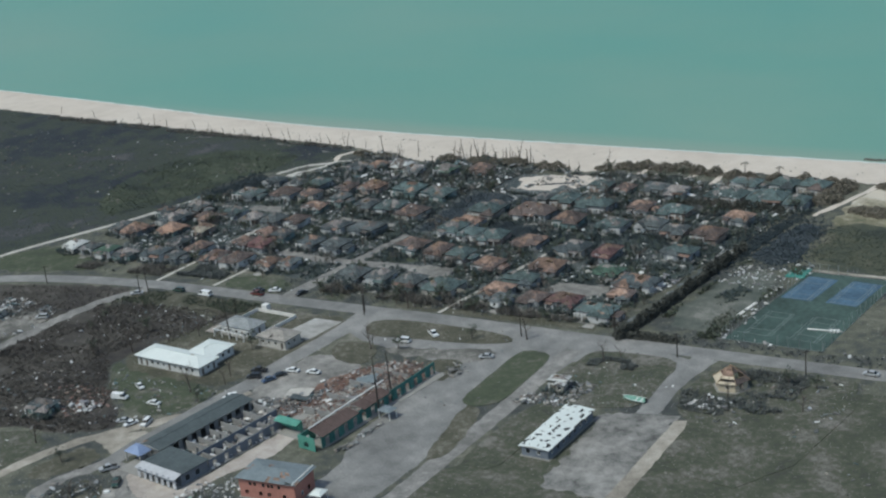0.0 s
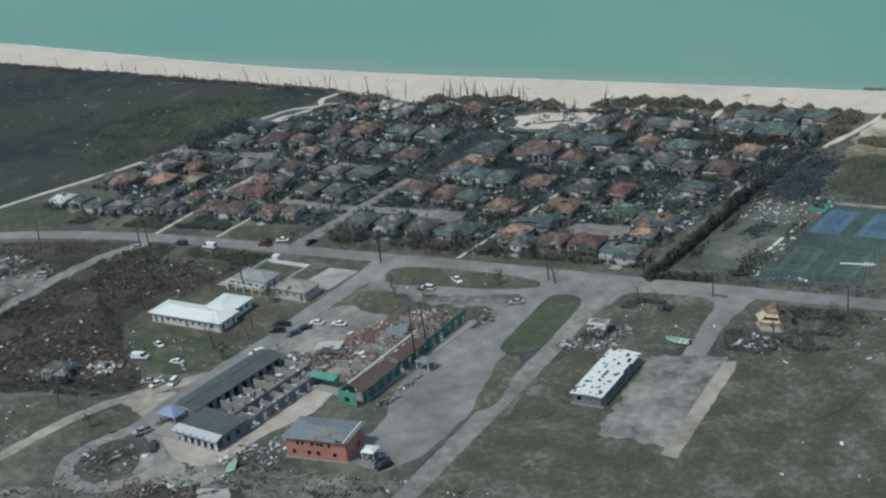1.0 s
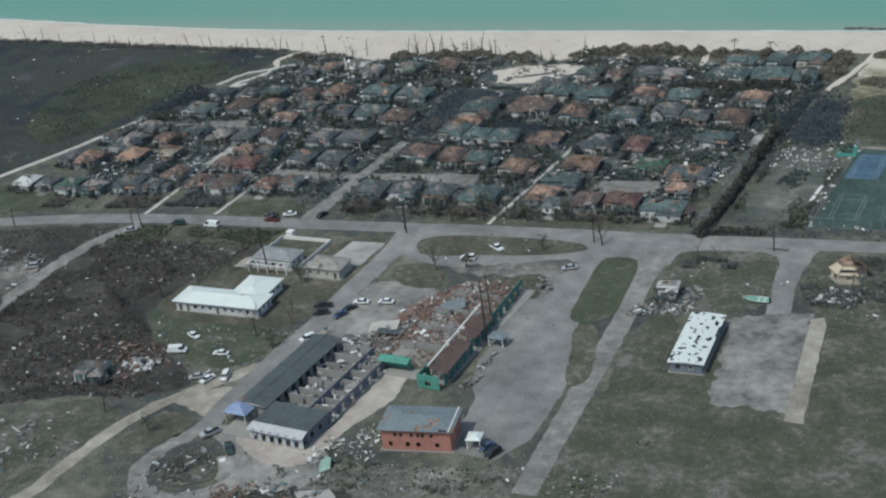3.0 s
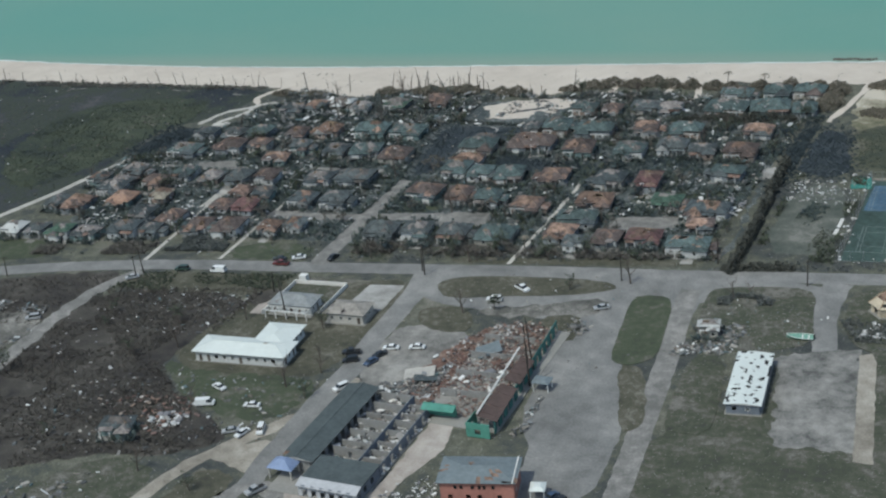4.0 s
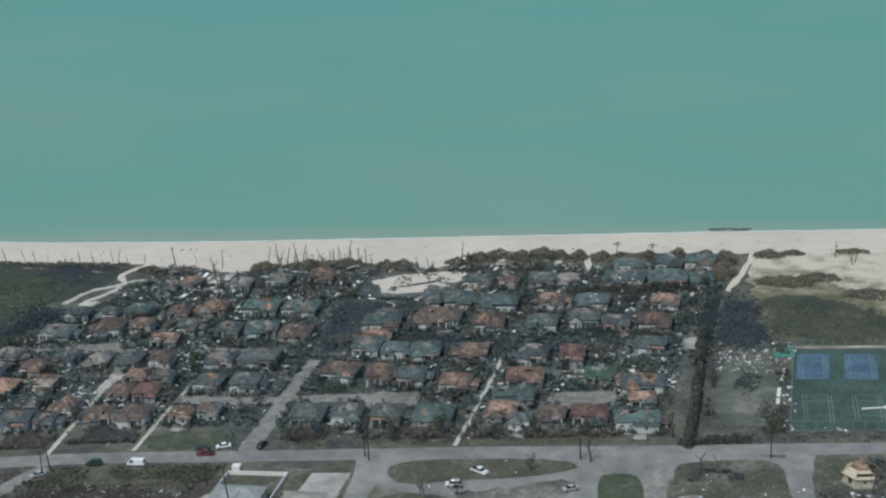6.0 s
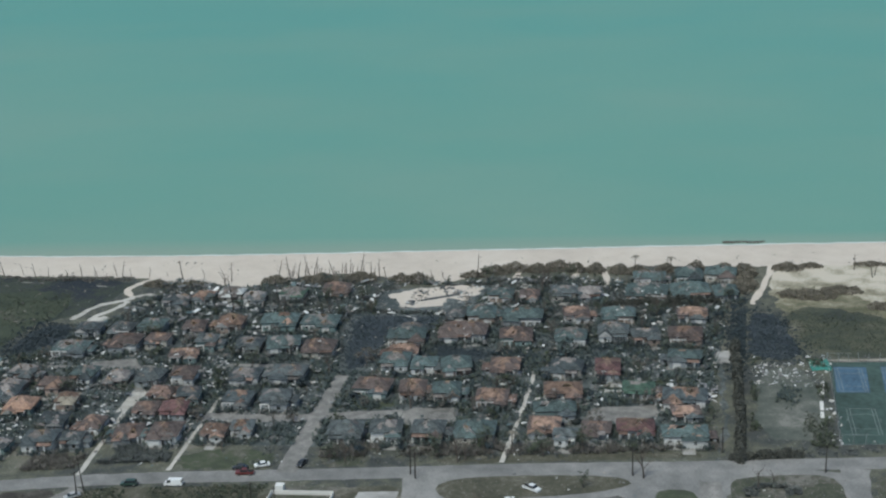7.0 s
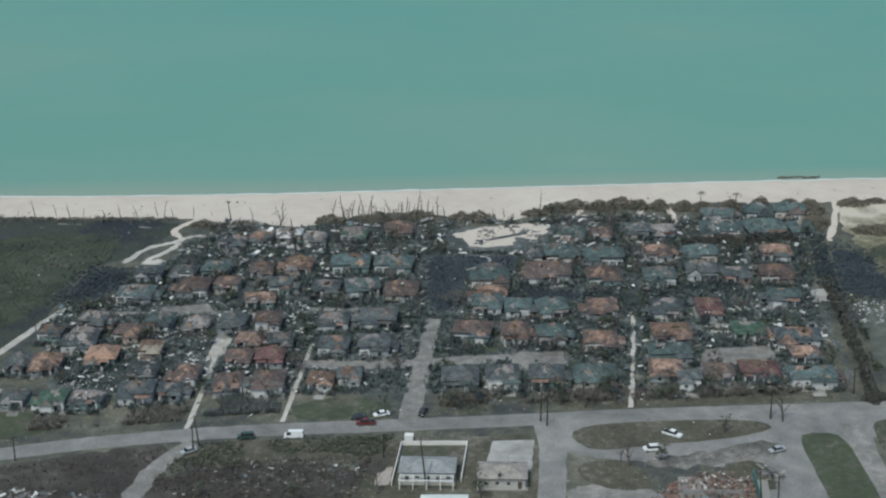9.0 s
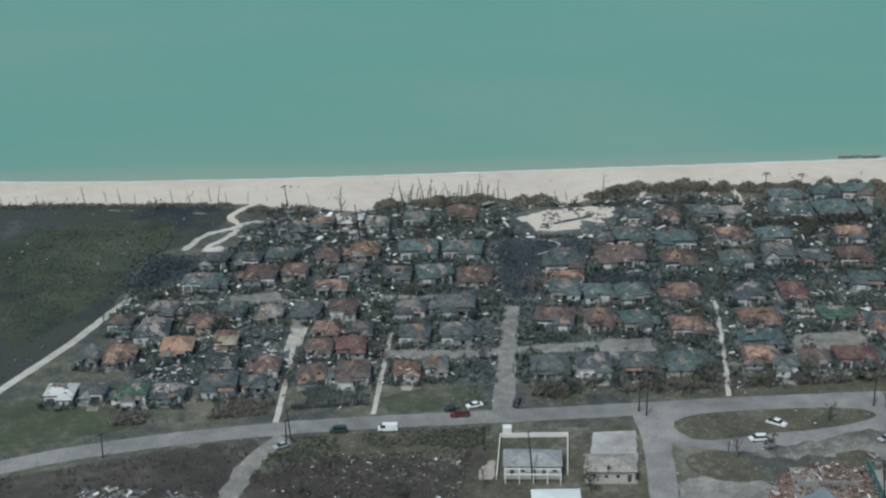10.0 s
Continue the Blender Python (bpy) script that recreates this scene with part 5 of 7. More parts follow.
part("awning", Build().add([(71, -72, 3.0), (79.8, -71.6, 3.0), (79.8, -69.4, 3.7), (71, -69.8, 3.7), (71, -72, 2.9), (79.8, -71.6, 2.9), (79.8, -69.4, 3.6), (71, -69.8, 3.6)], [(0, 1, 2, 3), (7, 6, 5, 4), (0, 4, 5, 1), (1, 5, 6, 2), (2, 6, 7, 3), (3, 7, 4, 0)]), M_mint, hub, "bright mint awning")
s = Build()
for k in range(26):
    if k == 8 or k > 14:
        continue
    u0, u1 = k / 26, (k + 1) / 26
    y0, y1 = -74.2 + 53.2 * u0, -74.2 + 53.2 * u1 - 0.03
    xe0, xe1 = 92.9 - 3.4 * u0, 92.9 - 3.4 * u1
    dz = 0.12 * math.sin(k * 2.3)
    wd = 5.4 - 2.9 * u0
    s.add([(xe0, y0, 3.95), (xe1, y1, 3.95), (xe1 - wd, y1, 3.95 + 0.2 * wd + dz), (xe0 - wd, y0, 3.95 + 0.2 * wd + dz), (xe0, y0, 3.83), (xe1, y1, 3.83), (xe1 - wd, y1, 3.83 + 0.2 * wd + dz), (xe0 - wd, y0, 3.83 + 0.2 * wd + dz)],
          [(0, 1, 2, 3), (7, 6, 5, 4), (0, 4, 5, 1), (1, 5, 6, 2), (2, 6, 7, 3), (3, 7, 4, 0)])
part("street_roof", s, M_rustroof, hub, "strip of rust-brown roof along the street", kind="stuff")
part("ridge_beam", Build().box(86.3, -74, 5.15, 86.7, -40, 5.4, m=pose(86.5, -57, 0, rz=3.7) @ pose(-86.5, 57, 0)), M_trim, hub, "fallen white ridge beam")
for yy in (-60, -50, -40, -30):
    wall_run(hub, M_block, (71, yy), (85.6, yy + 0.6), 2.2, [(5, 1.2, 0, 2.0, "gap")])
part("roof_fragment", Build().box(-3.4, -2.5, 0, 3.4, 2.5, 0.2, m=pose(75, -37, 1.6, 8, -12, 30)), M_greyroof, hub, "blue-grey slab of fallen roof")
part("roof_fragment", Build().box(-3.2, -2.2, 0, 3.2, 2.2, 0.2, m=pose(64, -54, 0.9, -9, 6, 25)), M_darkroof, hub, "dark slab of fallen roof")
part("roof_fragment", Build().box(-4.2, -2.4, 0, 4.2, 2.4, 0.2, m=pose(61, -51.5, 0.7, 4, -6, 18)), M_palewall, hub, "pale slab of fallen roof")
part("kiosk_roof", Build().prism([(93.2, -52.5), (98, -52.5), (98, -48.5), (93.2, -48.5)], 2.7, 3.2, top=0.5), M_greyroof, hub, "grey entrance canopy")
for px, py in ((97.6, -52), (97.6, -49), (93.6, -52)):
    part("post", Build().box(px - 0.12, py - 0.12, 0, px + 0.12, py + 0.12, 2.7), M_trim, hub)

# house in a white-walled yard, and the cream house beside it
yard = thing("garden_wall", pose(0, 0, 0), "white painted garden wall round a yard", "wall")
for a, c in (((-1.3, -9.0), (15.9, -7.6)), ((15.9, -7.8), (16.3, -27)), ((-0.9, -30), (-1.3, -9.2))):
    wall_run(yard, M_fence, a, c, 1.25, [], 0, 0.24)
sheet("yard", [(-1, -9.4), (15.7, -7.9), (16, -20), (-1, -22)], 0.05, M_lawn, "dark grassy yard inside the white wall", "yard", 0, 0.2)
hub = thing("house", pose(7.6, -24.3, 0, rz=3), "house with bleached grey roof and white porch in walled yard", "house")
FOOT.append((7.6, -24.3, 8, 5, 3))
slab(hub, -6.8, -4.6, 6.8, 4)
shell(hub, WALL[0], -6.6, -3.4, 6.6, 3.6, 2.9, 2.6, ("window", "door", "window"))
torn_roof(hub, M_bleached, (-7.2, -4.2, 7.2, 4.3), 3.1, 0.34, 0.12, 521, cell=1.0, deck_mat=M_deck_grey)
s = Build().box(-6.9, -7.2, 2.5, 6.9, -6.9, 2.75).box(-6.9, -4.6, 2.5, 6.9, -4.35, 2.75)
for q in (-6.8, -3.4, 0, 3.4, 6.6):
    s.box(q, -7.1, 0, q + 0.25, -6.85, 2.5).box(q, -6.9, 2.5, q + 0.2, -4.4, 2.7)
part("porch_frame", s, M_trim, hub, "bare white porch frame")
part("shed", Build().box(-7.5, 17, 0, -5.2, 19, 2.0), M_trim, hub, "small white shed")
hub = thing("house", pose(26.6, -26.2, 0, rz=4), "cream house with a weathered grey-brown roof beside a concrete yard", "house")
FOOT.append((26.6, -26, 6.6, 5, 4))
slab(hub, -6, -3.8, 6, 4.6)
shell(hub, M_palewall, -5.7, -3.4, 5.7, 4.2, 3.0, 2.8, ("window", "window", "door"))
torn_roof(hub, M_browngrey, (-6.3, -4, 6.3, 4.9), 3.2, 0.34, 0.25, 522, cell=0.8, deck_mat=M_deck_grey, grain=1.6)

for label, runs in (("long low white garden wall", (((83, 68.2), (103.2, 69.8)), ((103.5, 69.8), (115.6, 69.5)))), ("broken low white wall in a garden", (((91, 89), (93.3, 85.5)), ((92.9, 89), (95.9, 86.4))))):
    low = thing("garden_wall", pose(0, 0, 0), label + " between houses", "wall")
    for a, c in runs:
        wall_run(low, M_fence, a, c, 0.75, [], 0, 0.35)
# white-roofed long shed, peppered with holes
hub = thing("shed", pose(146, -37.4, 0, rz=6.4), "long low shed with a white roof full of holes", "shed")
FOOT.append((146, -37.4, 5.4, 14, 6.4))
slab(hub, -4.2, -13, 4.2, 12.4)
shell(hub, M_bluewall, -4, -12.8, 4, 12.2, 2.8, 3.2, ("window", "gap"))
# besides open holes, a black deck stands for the dark inside
torn_roof(hub, M_whitemetal, (-4.6, -13.4, 4.6, 12.8), 3.0, 0.1, 0.27, 531, cell=0.45, deck_mat=M_hole, gable=True, bare=1.2, grain=3.2)

# six-sided pavilion with a peeled timber roof
hub = thing("pavilion", pose(172, 10.5, 0, rz=12), "six-sided cream pavilion with a half-stripped pointed roof", "pavilion")
FOOT.append((172, 10.5, 6, 6, 0))
ring = [(4.6 * math.cos(math.pi / 3 * k), 4.6 * math.sin(math.pi / 3 * k)) for k in range(6)]
part("floor_slab", Build().prism([(1.2 * a, 1.2 * c) for a, c in ring], 0, 0.25), M_slab, hub)
M_paleboard = surface("pale_boarding", (0.45, 0.39, 0.30), 0.85, 0.2, 0.3, 2.0)
for k in range(6):
    wall_run(hub, M_paleboard, ring[k], ring[(k + 1) % 6], 2.7, [(2.3, 1.6, 0.0, 2.4, "gap")] if k % 2 else [(2.3, 1.1, 0.9, 1.2, "window")], 0.25)
def roof_point(p, u, z):
    return (1.16 * p[0] * (1 - u), 1.16 * p[1] * (1 - u), 2.85 + 3.9 * u + z)


for k in range(6):
    a, c = ring[k], ring[(k + 1) % 6]
    # brown on the north and east sides puts their shade into the colour
    for name, q0, q1, mat in (("eave_board", 0, 3, M_paleboard if k in (2, 3, 4) else ROOF["brown"]), ("roof_board", 3, 7, (ROOF["brown"], M_deck, M_deck, M_deck, M_deck, ROOF["brown"])[k])):
        for q in range(q0, q1):
            if (k, q) in ((0, 4), (0, 5), (5, 2), (5, 3), (4, 1), (1, 4), (1, 5)):
                continue
            u0, u1 = q / 7, (q + 1) / 7 - 0.012
            s = Build().add([roof_point(p, u, z) for z in (0, -0.1) for p, u in ((a, u0), (c, u0), (c, u1), (a, u1))], [(0, 1, 2, 3), (7, 6, 5, 4), (0, 4, 5, 1), (1, 5, 6, 2), (2, 6, 7, 3), (3, 7, 4, 0)])
            part(name, s, mat, hub)
for k in range(6):
    a = ring[k]
    part("rafter", Build().tube([(1.2 * a[0], 1.2 * a[1], 2.9), (0, 0, 6.9)], [0.1, 0.08], 4), M_rafter, hub)

# boat on the grass
M_hull = surface("mint_boat_hull", (0.17, 0.33, 0.265), 0.5, 0.15)
boat = thing("boat", pose(152.6, -9.6, 0.15, 8, 0, 4), "mint-green open boat stranded on the grass", "boat")
st = [(-3.6, 0.02, 1.25), (-2.6, 0.7, 1.0), (-1.0, 1.1, 0.85), (1.0, 1.2, 0.8), (3.4, 1.1, 0.8)]
s = Build()
vs = []
for q, hw, zz in st:
    vs += [(q, -hw, zz), (q, -hw * 0.55, 0.12), (q, hw * 0.55, 0.12), (q, hw, zz)]
fs = []
for j in range(4):
    for k in range(3):
        fs.append((4 * j + k, 4 * j + 4 + k, 4 * j + 5 + k, 4 * j + 1 + k))
fs.append((16, 17, 18, 19))
part("hull", s.add(vs, fs), M_hull, boat)
part("deck", Build().add([(q, sgn * hw * 0.97, zz - 0.2) for q, hw, zz in st for sgn in (-1, 1)], [(2 * j, 2 * j + 2, 2 * j + 3, 2 * j + 1) for j in range(4)]), M_hull, boat)
for q in (-1.2, 0.4, 2.0):
    part("thwart", Build().box(q, -1.0, 0.55, q + 0.35, 1.0, 0.64), M_trim, boat)
part("gunwale", Build().tube([(q, -hw, zz) for q, hw, zz in st], [0.07] * 5, 5).tube([(q, hw, zz) for q, hw, zz in st], [0.07] * 5, 5), M_trim, boat)
part("outboard_motor", Build().box(3.4, -0.2, 0.5, 3.8, 0.2, 1.5).box(3.5, -0.08, -0.1, 3.65, 0.08, 0.5), M_hole, boat)

# ruined small buildings in the rough ground
house(-4, -98, 9, 8, 20, "slate", 0.75)
house(-90, -57, 9, 8, 10, "white", 0.6)
house(129, -13, 6, 6, 10, "white", 0.75)

# ---- court fences and nets ----
M_galv = surface("galvanised_steel", (0.35, 0.37, 0.38), 0.5, 0.15, metal=0.6)
for (x0, y0), (x1, y1) in (((153, 38.6), (152.2, 99)), ((152.2, 99), (181, 102)), ((181, 102), (184, 42.7)), ((153, 38.6), (184, 42.7))):
    ln = math.hypot(x1 - x0, y1 - y0)
    turn = math.degrees(math.atan2(y1 - y0, x1 - x0))
    fence = thing("court_fence", pose(x0, y0, 0, rz=turn), "tall broken steel court fence", "fence", "fences of the tennis courts")
    k = int(ln / 3.2)
    for j in range(k + 1):
        if random.random() < 0.15:
            continue
        part("post", Build().tube([(ln * j / k, 0, 0), (ln * j / k + random.uniform(-0.3, 0.3), random.uniform(-0.6, 0.6), 3.4)], [0.06, 0.06], 5), M_galv, fence)
    part("top_rail", Build().tube([(0, 0, 3.2), (ln * 0.25, 0, 3.1)], [0.03, 0.03], 5), M_galv, fence)
    part("bottom_rail", Build().tube([(0, 0, 0.15), (ln, 0, 0.15)], [0.03, 0.03], 5), M_galv, fence)
# net posts are left, the nets are gone
for cx, cy in ((158.6, 85.4), (173.2, 87), (160.5, 55), (175, 56.5)):
    for q in (-4.7, 4.7):
        hub = thing("net_post", pose(cx + q, cy, 0.06), "bare steel net post on a tennis court", "post", "net posts of the tennis courts")
        part("shaft", Build().tube([(0, 0, 0), (0, 0, 1.05)], [0.06, 0.06], 6), M_galv, hub)
        part("cap", Build().tube([(0, 0, 1.05), (0, 0, 1.1)], [0.08, 0.05], 6), M_galv, hub)
# torn windscreen cloth heaped at the corner of the courts
M_cloth = surface("teal_windscreen_cloth", (0.055, 0.20, 0.17), 0.8, 0.35, 0.3, 1.0)
hub = thing("windscreen_cloth", pose(149.4, 96.4, 0.06, rz=8), "torn teal windscreen cloth lying beside the courts", "cloth")
cloth = Build()
grid = [[Vector((-3.2 + 0.64 * i + 0.35 * noise.noise((j * 0.7, 3, i * 0.2)), -4.6 + 0.92 * j + 0.4 * noise.noise((i * 0.7, 8, j)), 0.12 + 0.75 * abs(noise.noise((i * 0.55, j * 0.5, 2))))) for j in range(11)] for i in range(11)]
for i in range(10):
    for j in range(10):
        q = [grid[i][j], grid[i + 1][j], grid[i + 1][j + 1], grid[i][j + 1]]
        cloth.add(q + [v - Vector((0, 0, 0.05)) for v in q], [(0, 1, 2, 3), (7, 6, 5, 4), (0, 4, 5, 1), (1, 5, 6, 2), (2, 6, 7, 3), (3, 7, 4, 0)])
part("cloth", cloth.weld(), M_cloth, hub)
for p0, p1, name in (((151.2, 90.5), (153.0, 98.8), "rolled"), ((148.7, 56), (148.9, 69), "toppled"), ((149.2, 73), (149.9, 83.5), "toppled")):
    ln = math.hypot(p1[0] - p0[0], p1[1] - p0[1])
    hub = thing("fence_panel", pose(*p0, 0.05, rz=math.degrees(math.atan2(p1[1] - p0[1], p1[0] - p0[0]))), f"{name} pale fence panel lying beside the courts", "fence panel", "fallen fence panels")
    k = int(ln / 1.1)
    for j in range(k):
        if noise.noise((j * 0.9, ln, 1)) > -0.3:
            part("slat", Build().box(j * 1.1, -0.55 + 0.3 * noise.noise((j, 2, ln)), 0.05, j * 1.1 + 0.95, 0.55 + 0.3 * noise.noise((j, 5, ln)), 0.16 + 0.2 * abs(noise.noise((j, 9, ln)))), M_fence, hub)
    part("rail", Build().box(0, -0.06, 0, ln, 0.06, 0.07), M_galv, hub)
beam = thing("fallen_mast", pose(178, 56.5, 0.2, rz=14), "long white fallen light mast across a court", "mast")
part("mast", Build().tube([(-5.2, 0, 0.2), (5.2, 0, 0.2)], [0.3, 0.16], 8), M_trim, beam)
for q in (1.5, 2.6, 3.7):
    part("lamp_head", Build().box(q, -0.9, 0.0, q + 0.6, 0.9, 0.5), M_trim, beam)

# ---- vehicles ----
M_tyre = surface("tyre_rubber", (0.02, 0.02, 0.02), 0.9, 0.1)
M_rim = surface("alloy_rim", (0.4, 0.4, 0.4), 0.4, 0.1, metal=0.7)
M_glass = surface("car_glass", (0.02, 0.025, 0.03), 0.08, 0.1, spec=0.6)
M_lamp = surface("lamp_lens", (0.6, 0.6, 0.58), 0.2, 0.1)
PAINT = {n: surface(n + "_car_paint", c, 0.3, 0.06, spec=0.5) for n, c in (("white", (0.66, 0.67, 0.67)), ("red", (0.115, 0.026, 0.024)), ("black", (0.022, 0.024, 0.028)), ("green", (0.03, 0.06, 0.05)), ("silver", (0.33, 0.34, 0.35)), ("blue", (0.05, 0.08, 0.14)))}
s = Build().tube([(0, -0.11, 0), (0, 0.11, 0)], [0.33, 0.33], 14)
TYRE_ME = s.mesh("tyre", M_tyre)
RIM_ME = Build().tube([(0, -0.125, 0), (0, 0.125, 0)], [0.19, 0.19], 10).mesh("rim", M_rim)
SHAPES = {  # lower body, then cabin: (along, height) outlines, half widths
    "saloon": (4.5, 0.86, [(-2.25, 0.35), (-2.2, 0.75), (-1.2, 0.9), (1.5, 0.95), (2.2, 0.88), (2.25, 0.4)], [(-1.25, 0.9), (-0.5, 1.42), (0.85, 1.42), (1.6, 0.93)]),
    "suv": (4.7, 0.92, [(-2.3, 0.4), (-2.28, 0.9), (-1.25, 1.05), (2.25, 1.08), (2.32, 0.45)], [(-1.35, 1.04), (-0.7, 1.75), (1.95, 1.72), (2.25, 1.06)]),
    "van": (5.2, 0.98, [(-2.6, 0.4), (-2.55, 0.95), (-2.0, 1.15), (2.55, 1.2), (2.6, 0.45)], [(-2.05, 1.14), (-1.4, 2.05), (2.45, 2.05), (2.55, 1.18)]),
    "pickup": (5.3, 0.95, [(-2.65, 0.45), (-2.6, 0.95), (-1.4, 1.1), (2.6, 1.05), (2.65, 0.5)], [(-1.45, 1.09), (-0.8, 1.75), (0.55, 1.75), (0.75, 1.08)]),
}
CAR_WORDS = {"saloon": "saloon car", "suv": "sport utility car", "van": "van", "pickup": "pickup truck"}


def loft(outline, hw, top_in=0.0, zmid=0.0):
    s = Build()
    k = len(outline)
    zs = [z for _, z in outline]
    lo, hi = min(zs), max(zs)
    ww = [hw - top_in * (z - lo) / max(0.01, hi - lo) for z in zs]
    vs = [(x, -w, z) for (x, z), w in zip(outline, ww)] + [(x, w, z) for (x, z), w in zip(outline, ww)]
    fs = [tuple(range(k)), tuple(range(2 * k - 1, k - 1, -1))] + [(j, k + j, k + (j + 1) % k, (j + 1) % k) for j in range(k)]
    return s.add(vs, fs)


def car(x, y, turn, shape, paint, where):
    ln, hw, low, cab = SHAPES[shape]
    hub = thing("car", pose(x, y, 0.08, rz=turn), f"{paint} {CAR_WORDS[shape]} {where}", "car")
    FOOT.append((x, y, 2.8, 2.8, 0))
    body = part("body", loft(low, hw, 0.06), PAINT[paint], hub)
    part("cabin", loft(cab, hw - 0.08, 0.16), M_glass, hub, "dark glazed cabin")
    part("roof_panel", loft([(cab[1][0] - 0.05, cab[1][1] - 0.02), (cab[1][0], cab[1][1] + 0.05), (cab[2][0], cab[2][1] + 0.05), (cab[2][0] + 0.05, cab[2][1] - 0.02)], hw - 0.2, 0.04), PAINT[paint], hub)
    if shape == "van":
        part("side_panel", loft([(-0.6, 1.2), (-0.6, 1.98), (2.4, 1.98), (2.5, 1.2)], hw - 0.02, 0.1), PAINT[paint], hub)
    if shape == "pickup":
        # the bed's dark hollow is only a black slab on the body
        part("load_bed", Build().box(0.9, -hw + 0.15, 1.0, 2.5, hw - 0.15, 1.09), M_hole, hub, "black slab for the dark hollow of the load bed")
    for wx in (-ln * 0.31, ln * 0.31):
        for wy in (-hw + 0.08, hw - 0.08):
            wh = new("wheel")
            wh.parent = hub
            wh.matrix_basis = pose(wx, wy, 0.33)
            part("tyre", TYRE_ME, None, wh)
            part("rim", RIM_ME, None, wh)
    for wy in (-hw + 0.25, hw - 0.25):
        part("headlight", Build().box(-ln / 2 - 0.01, wy - 0.16, 0.6, -ln / 2 + 0.1, wy + 0.16, 0.76), M_lamp, hub)
    return hub


for row in ((11.3, -80, 200, "van", "white", "on the lawn by the rubble"), (10.4, -71.5, 160, "saloon", "white", "damaged on the lawn"), (43.6, -63.6, 60, "suv", "white", "parked beside the dark-roofed wing"),
            (37.2, -45.4, 20, "pickup", "black", "at the roadside"), (39, -49.5, 30, "suv", "black", "at the roadside"), (47, -40.5, 15, "saloon", "white", "on the sandy parking ground"), (54, -38.4, 12, "saloon", "white", "on the sandy parking ground"),
            (45, -49, 70, "saloon", "blue", "on the sandy parking ground"), (45.6, -44.8, 60, "saloon", "black", "on the sandy parking ground"), (-9.2, 6.9, 25, "saloon", "white", "at the street corner"),
            (-12.6, 1.6, 8, "pickup", "red", "on the main road"), (-15, 4.6, 12, "saloon", "black", "on the verge of the main road"), (1.9, 9.2, 80, "saloon", "black", "beside the side street"), (-30.6, -7.2, 5, "van", "white", "on the main road"),
            (-43.4, -8.6, 12, "suv", "green", "on the verge of the main road"), (-56.5, -17.5, 40, "saloon", "silver", "at the side road"), (69.4, 1.4, 150, "pickup", "white", "on the grass island"), (64, -7, 10, "suv", "white", "by the grass island"),
            (25.6, -90.2, 30, "saloon", "silver", "wrecked beside the dirt track"), (29.2, -90.4, 75, "saloon", "white", "wrecked beside the dirt track"), (33.2, -87.8, 110, "suv", "white", "wrecked beside the dirt track"),
            (24.4, -77.6, 10, "saloon", "white", "wrecked on the lawn"), (55, -116.6, 130, "pickup", "green", "on the turning loop"), (46.2, -112.2, 60, "pickup", "silver", "on the turning loop"), (115, -96, 70, "saloon", "blue", "behind the pink building"),
            (117.6, -98, 70, "suv", "black", "behind the pink building"), (96, -5, 30, "saloon", "silver", "on the forecourt"), (203, 34, 8, "saloon", "silver", "on the main road"), (-71, -49, 30, "suv", "silver", "by the sandy clearing")):
    car(*row)

# ---- poles and wires ----


def pole(x, y, h, lean=(0, 0), arm=True):
    hub = thing("utility_pole", pose(x, y, 0), "dark leaning wooden utility pole" if abs(lean[0]) + abs(lean[1]) > 0.6 else "dark wooden utility pole", "pole", "utility poles")
    part("pole", Build().tube([(0, 0, 0), (lean[0], lean[1], h)], [0.16 + h * 0.009, 0.13], 7), M_pole, hub)
    if arm:
        part("crossarm", Build().box(-1.1, -0.06, -0.08, 1.1, 0.06, 0.08, m=pose(lean[0] * 0.93, lean[1] * 0.93, h * 0.93, rz=40)), M_pole, hub)
    return hub


for row in ((8, -30.8, 14, (-1.2, 0.4)), (91.8, -50, 18, (-0.4, 0.3)), (89.4, -41.5, 15, (-1.4, 1.0)), (34.3, 7.0, 9, (0.3, 0)), (36.2, 4.6, 9.5, (0.2, 0)), (95.9, 13.2, 9, (0, 0)), (-54.8, -13.6, 9, (-0.8, 0.2)), (-55.4, -17, 8, (0.2, 0)),
            (-101, -25, 7, (0.2, 0.1)), (-88.9, 155.8, 9, (-0.9, 0)), (-57.9, 125.8, 13, (-1.3, 0)), (-46, 141, 8, (-0.6, 0.1)), (148, 21, 8, (0.1, 0.1)), (187, 26, 8, (0.2, 0)), (-5, -16, 7, (0.2, 0.2)), (120, 30, 8, (0, 0.3))):
    pole(*row, arm=row[2] < 12.5)

# ---- trees ----


def limb_points(r, base, direction, length, bend=0.25, k=4):
    pts = [Vector(base)]
    d = Vector(direction).normalized()
    for _ in range(k):
        d = (d + Vector((r.uniform(-bend, bend), r.uniform(-bend, bend), r.uniform(-bend * 0.4, bend * 0.6)))).normalized()
        pts.append(pts[-1] + d * length / k)
    return pts


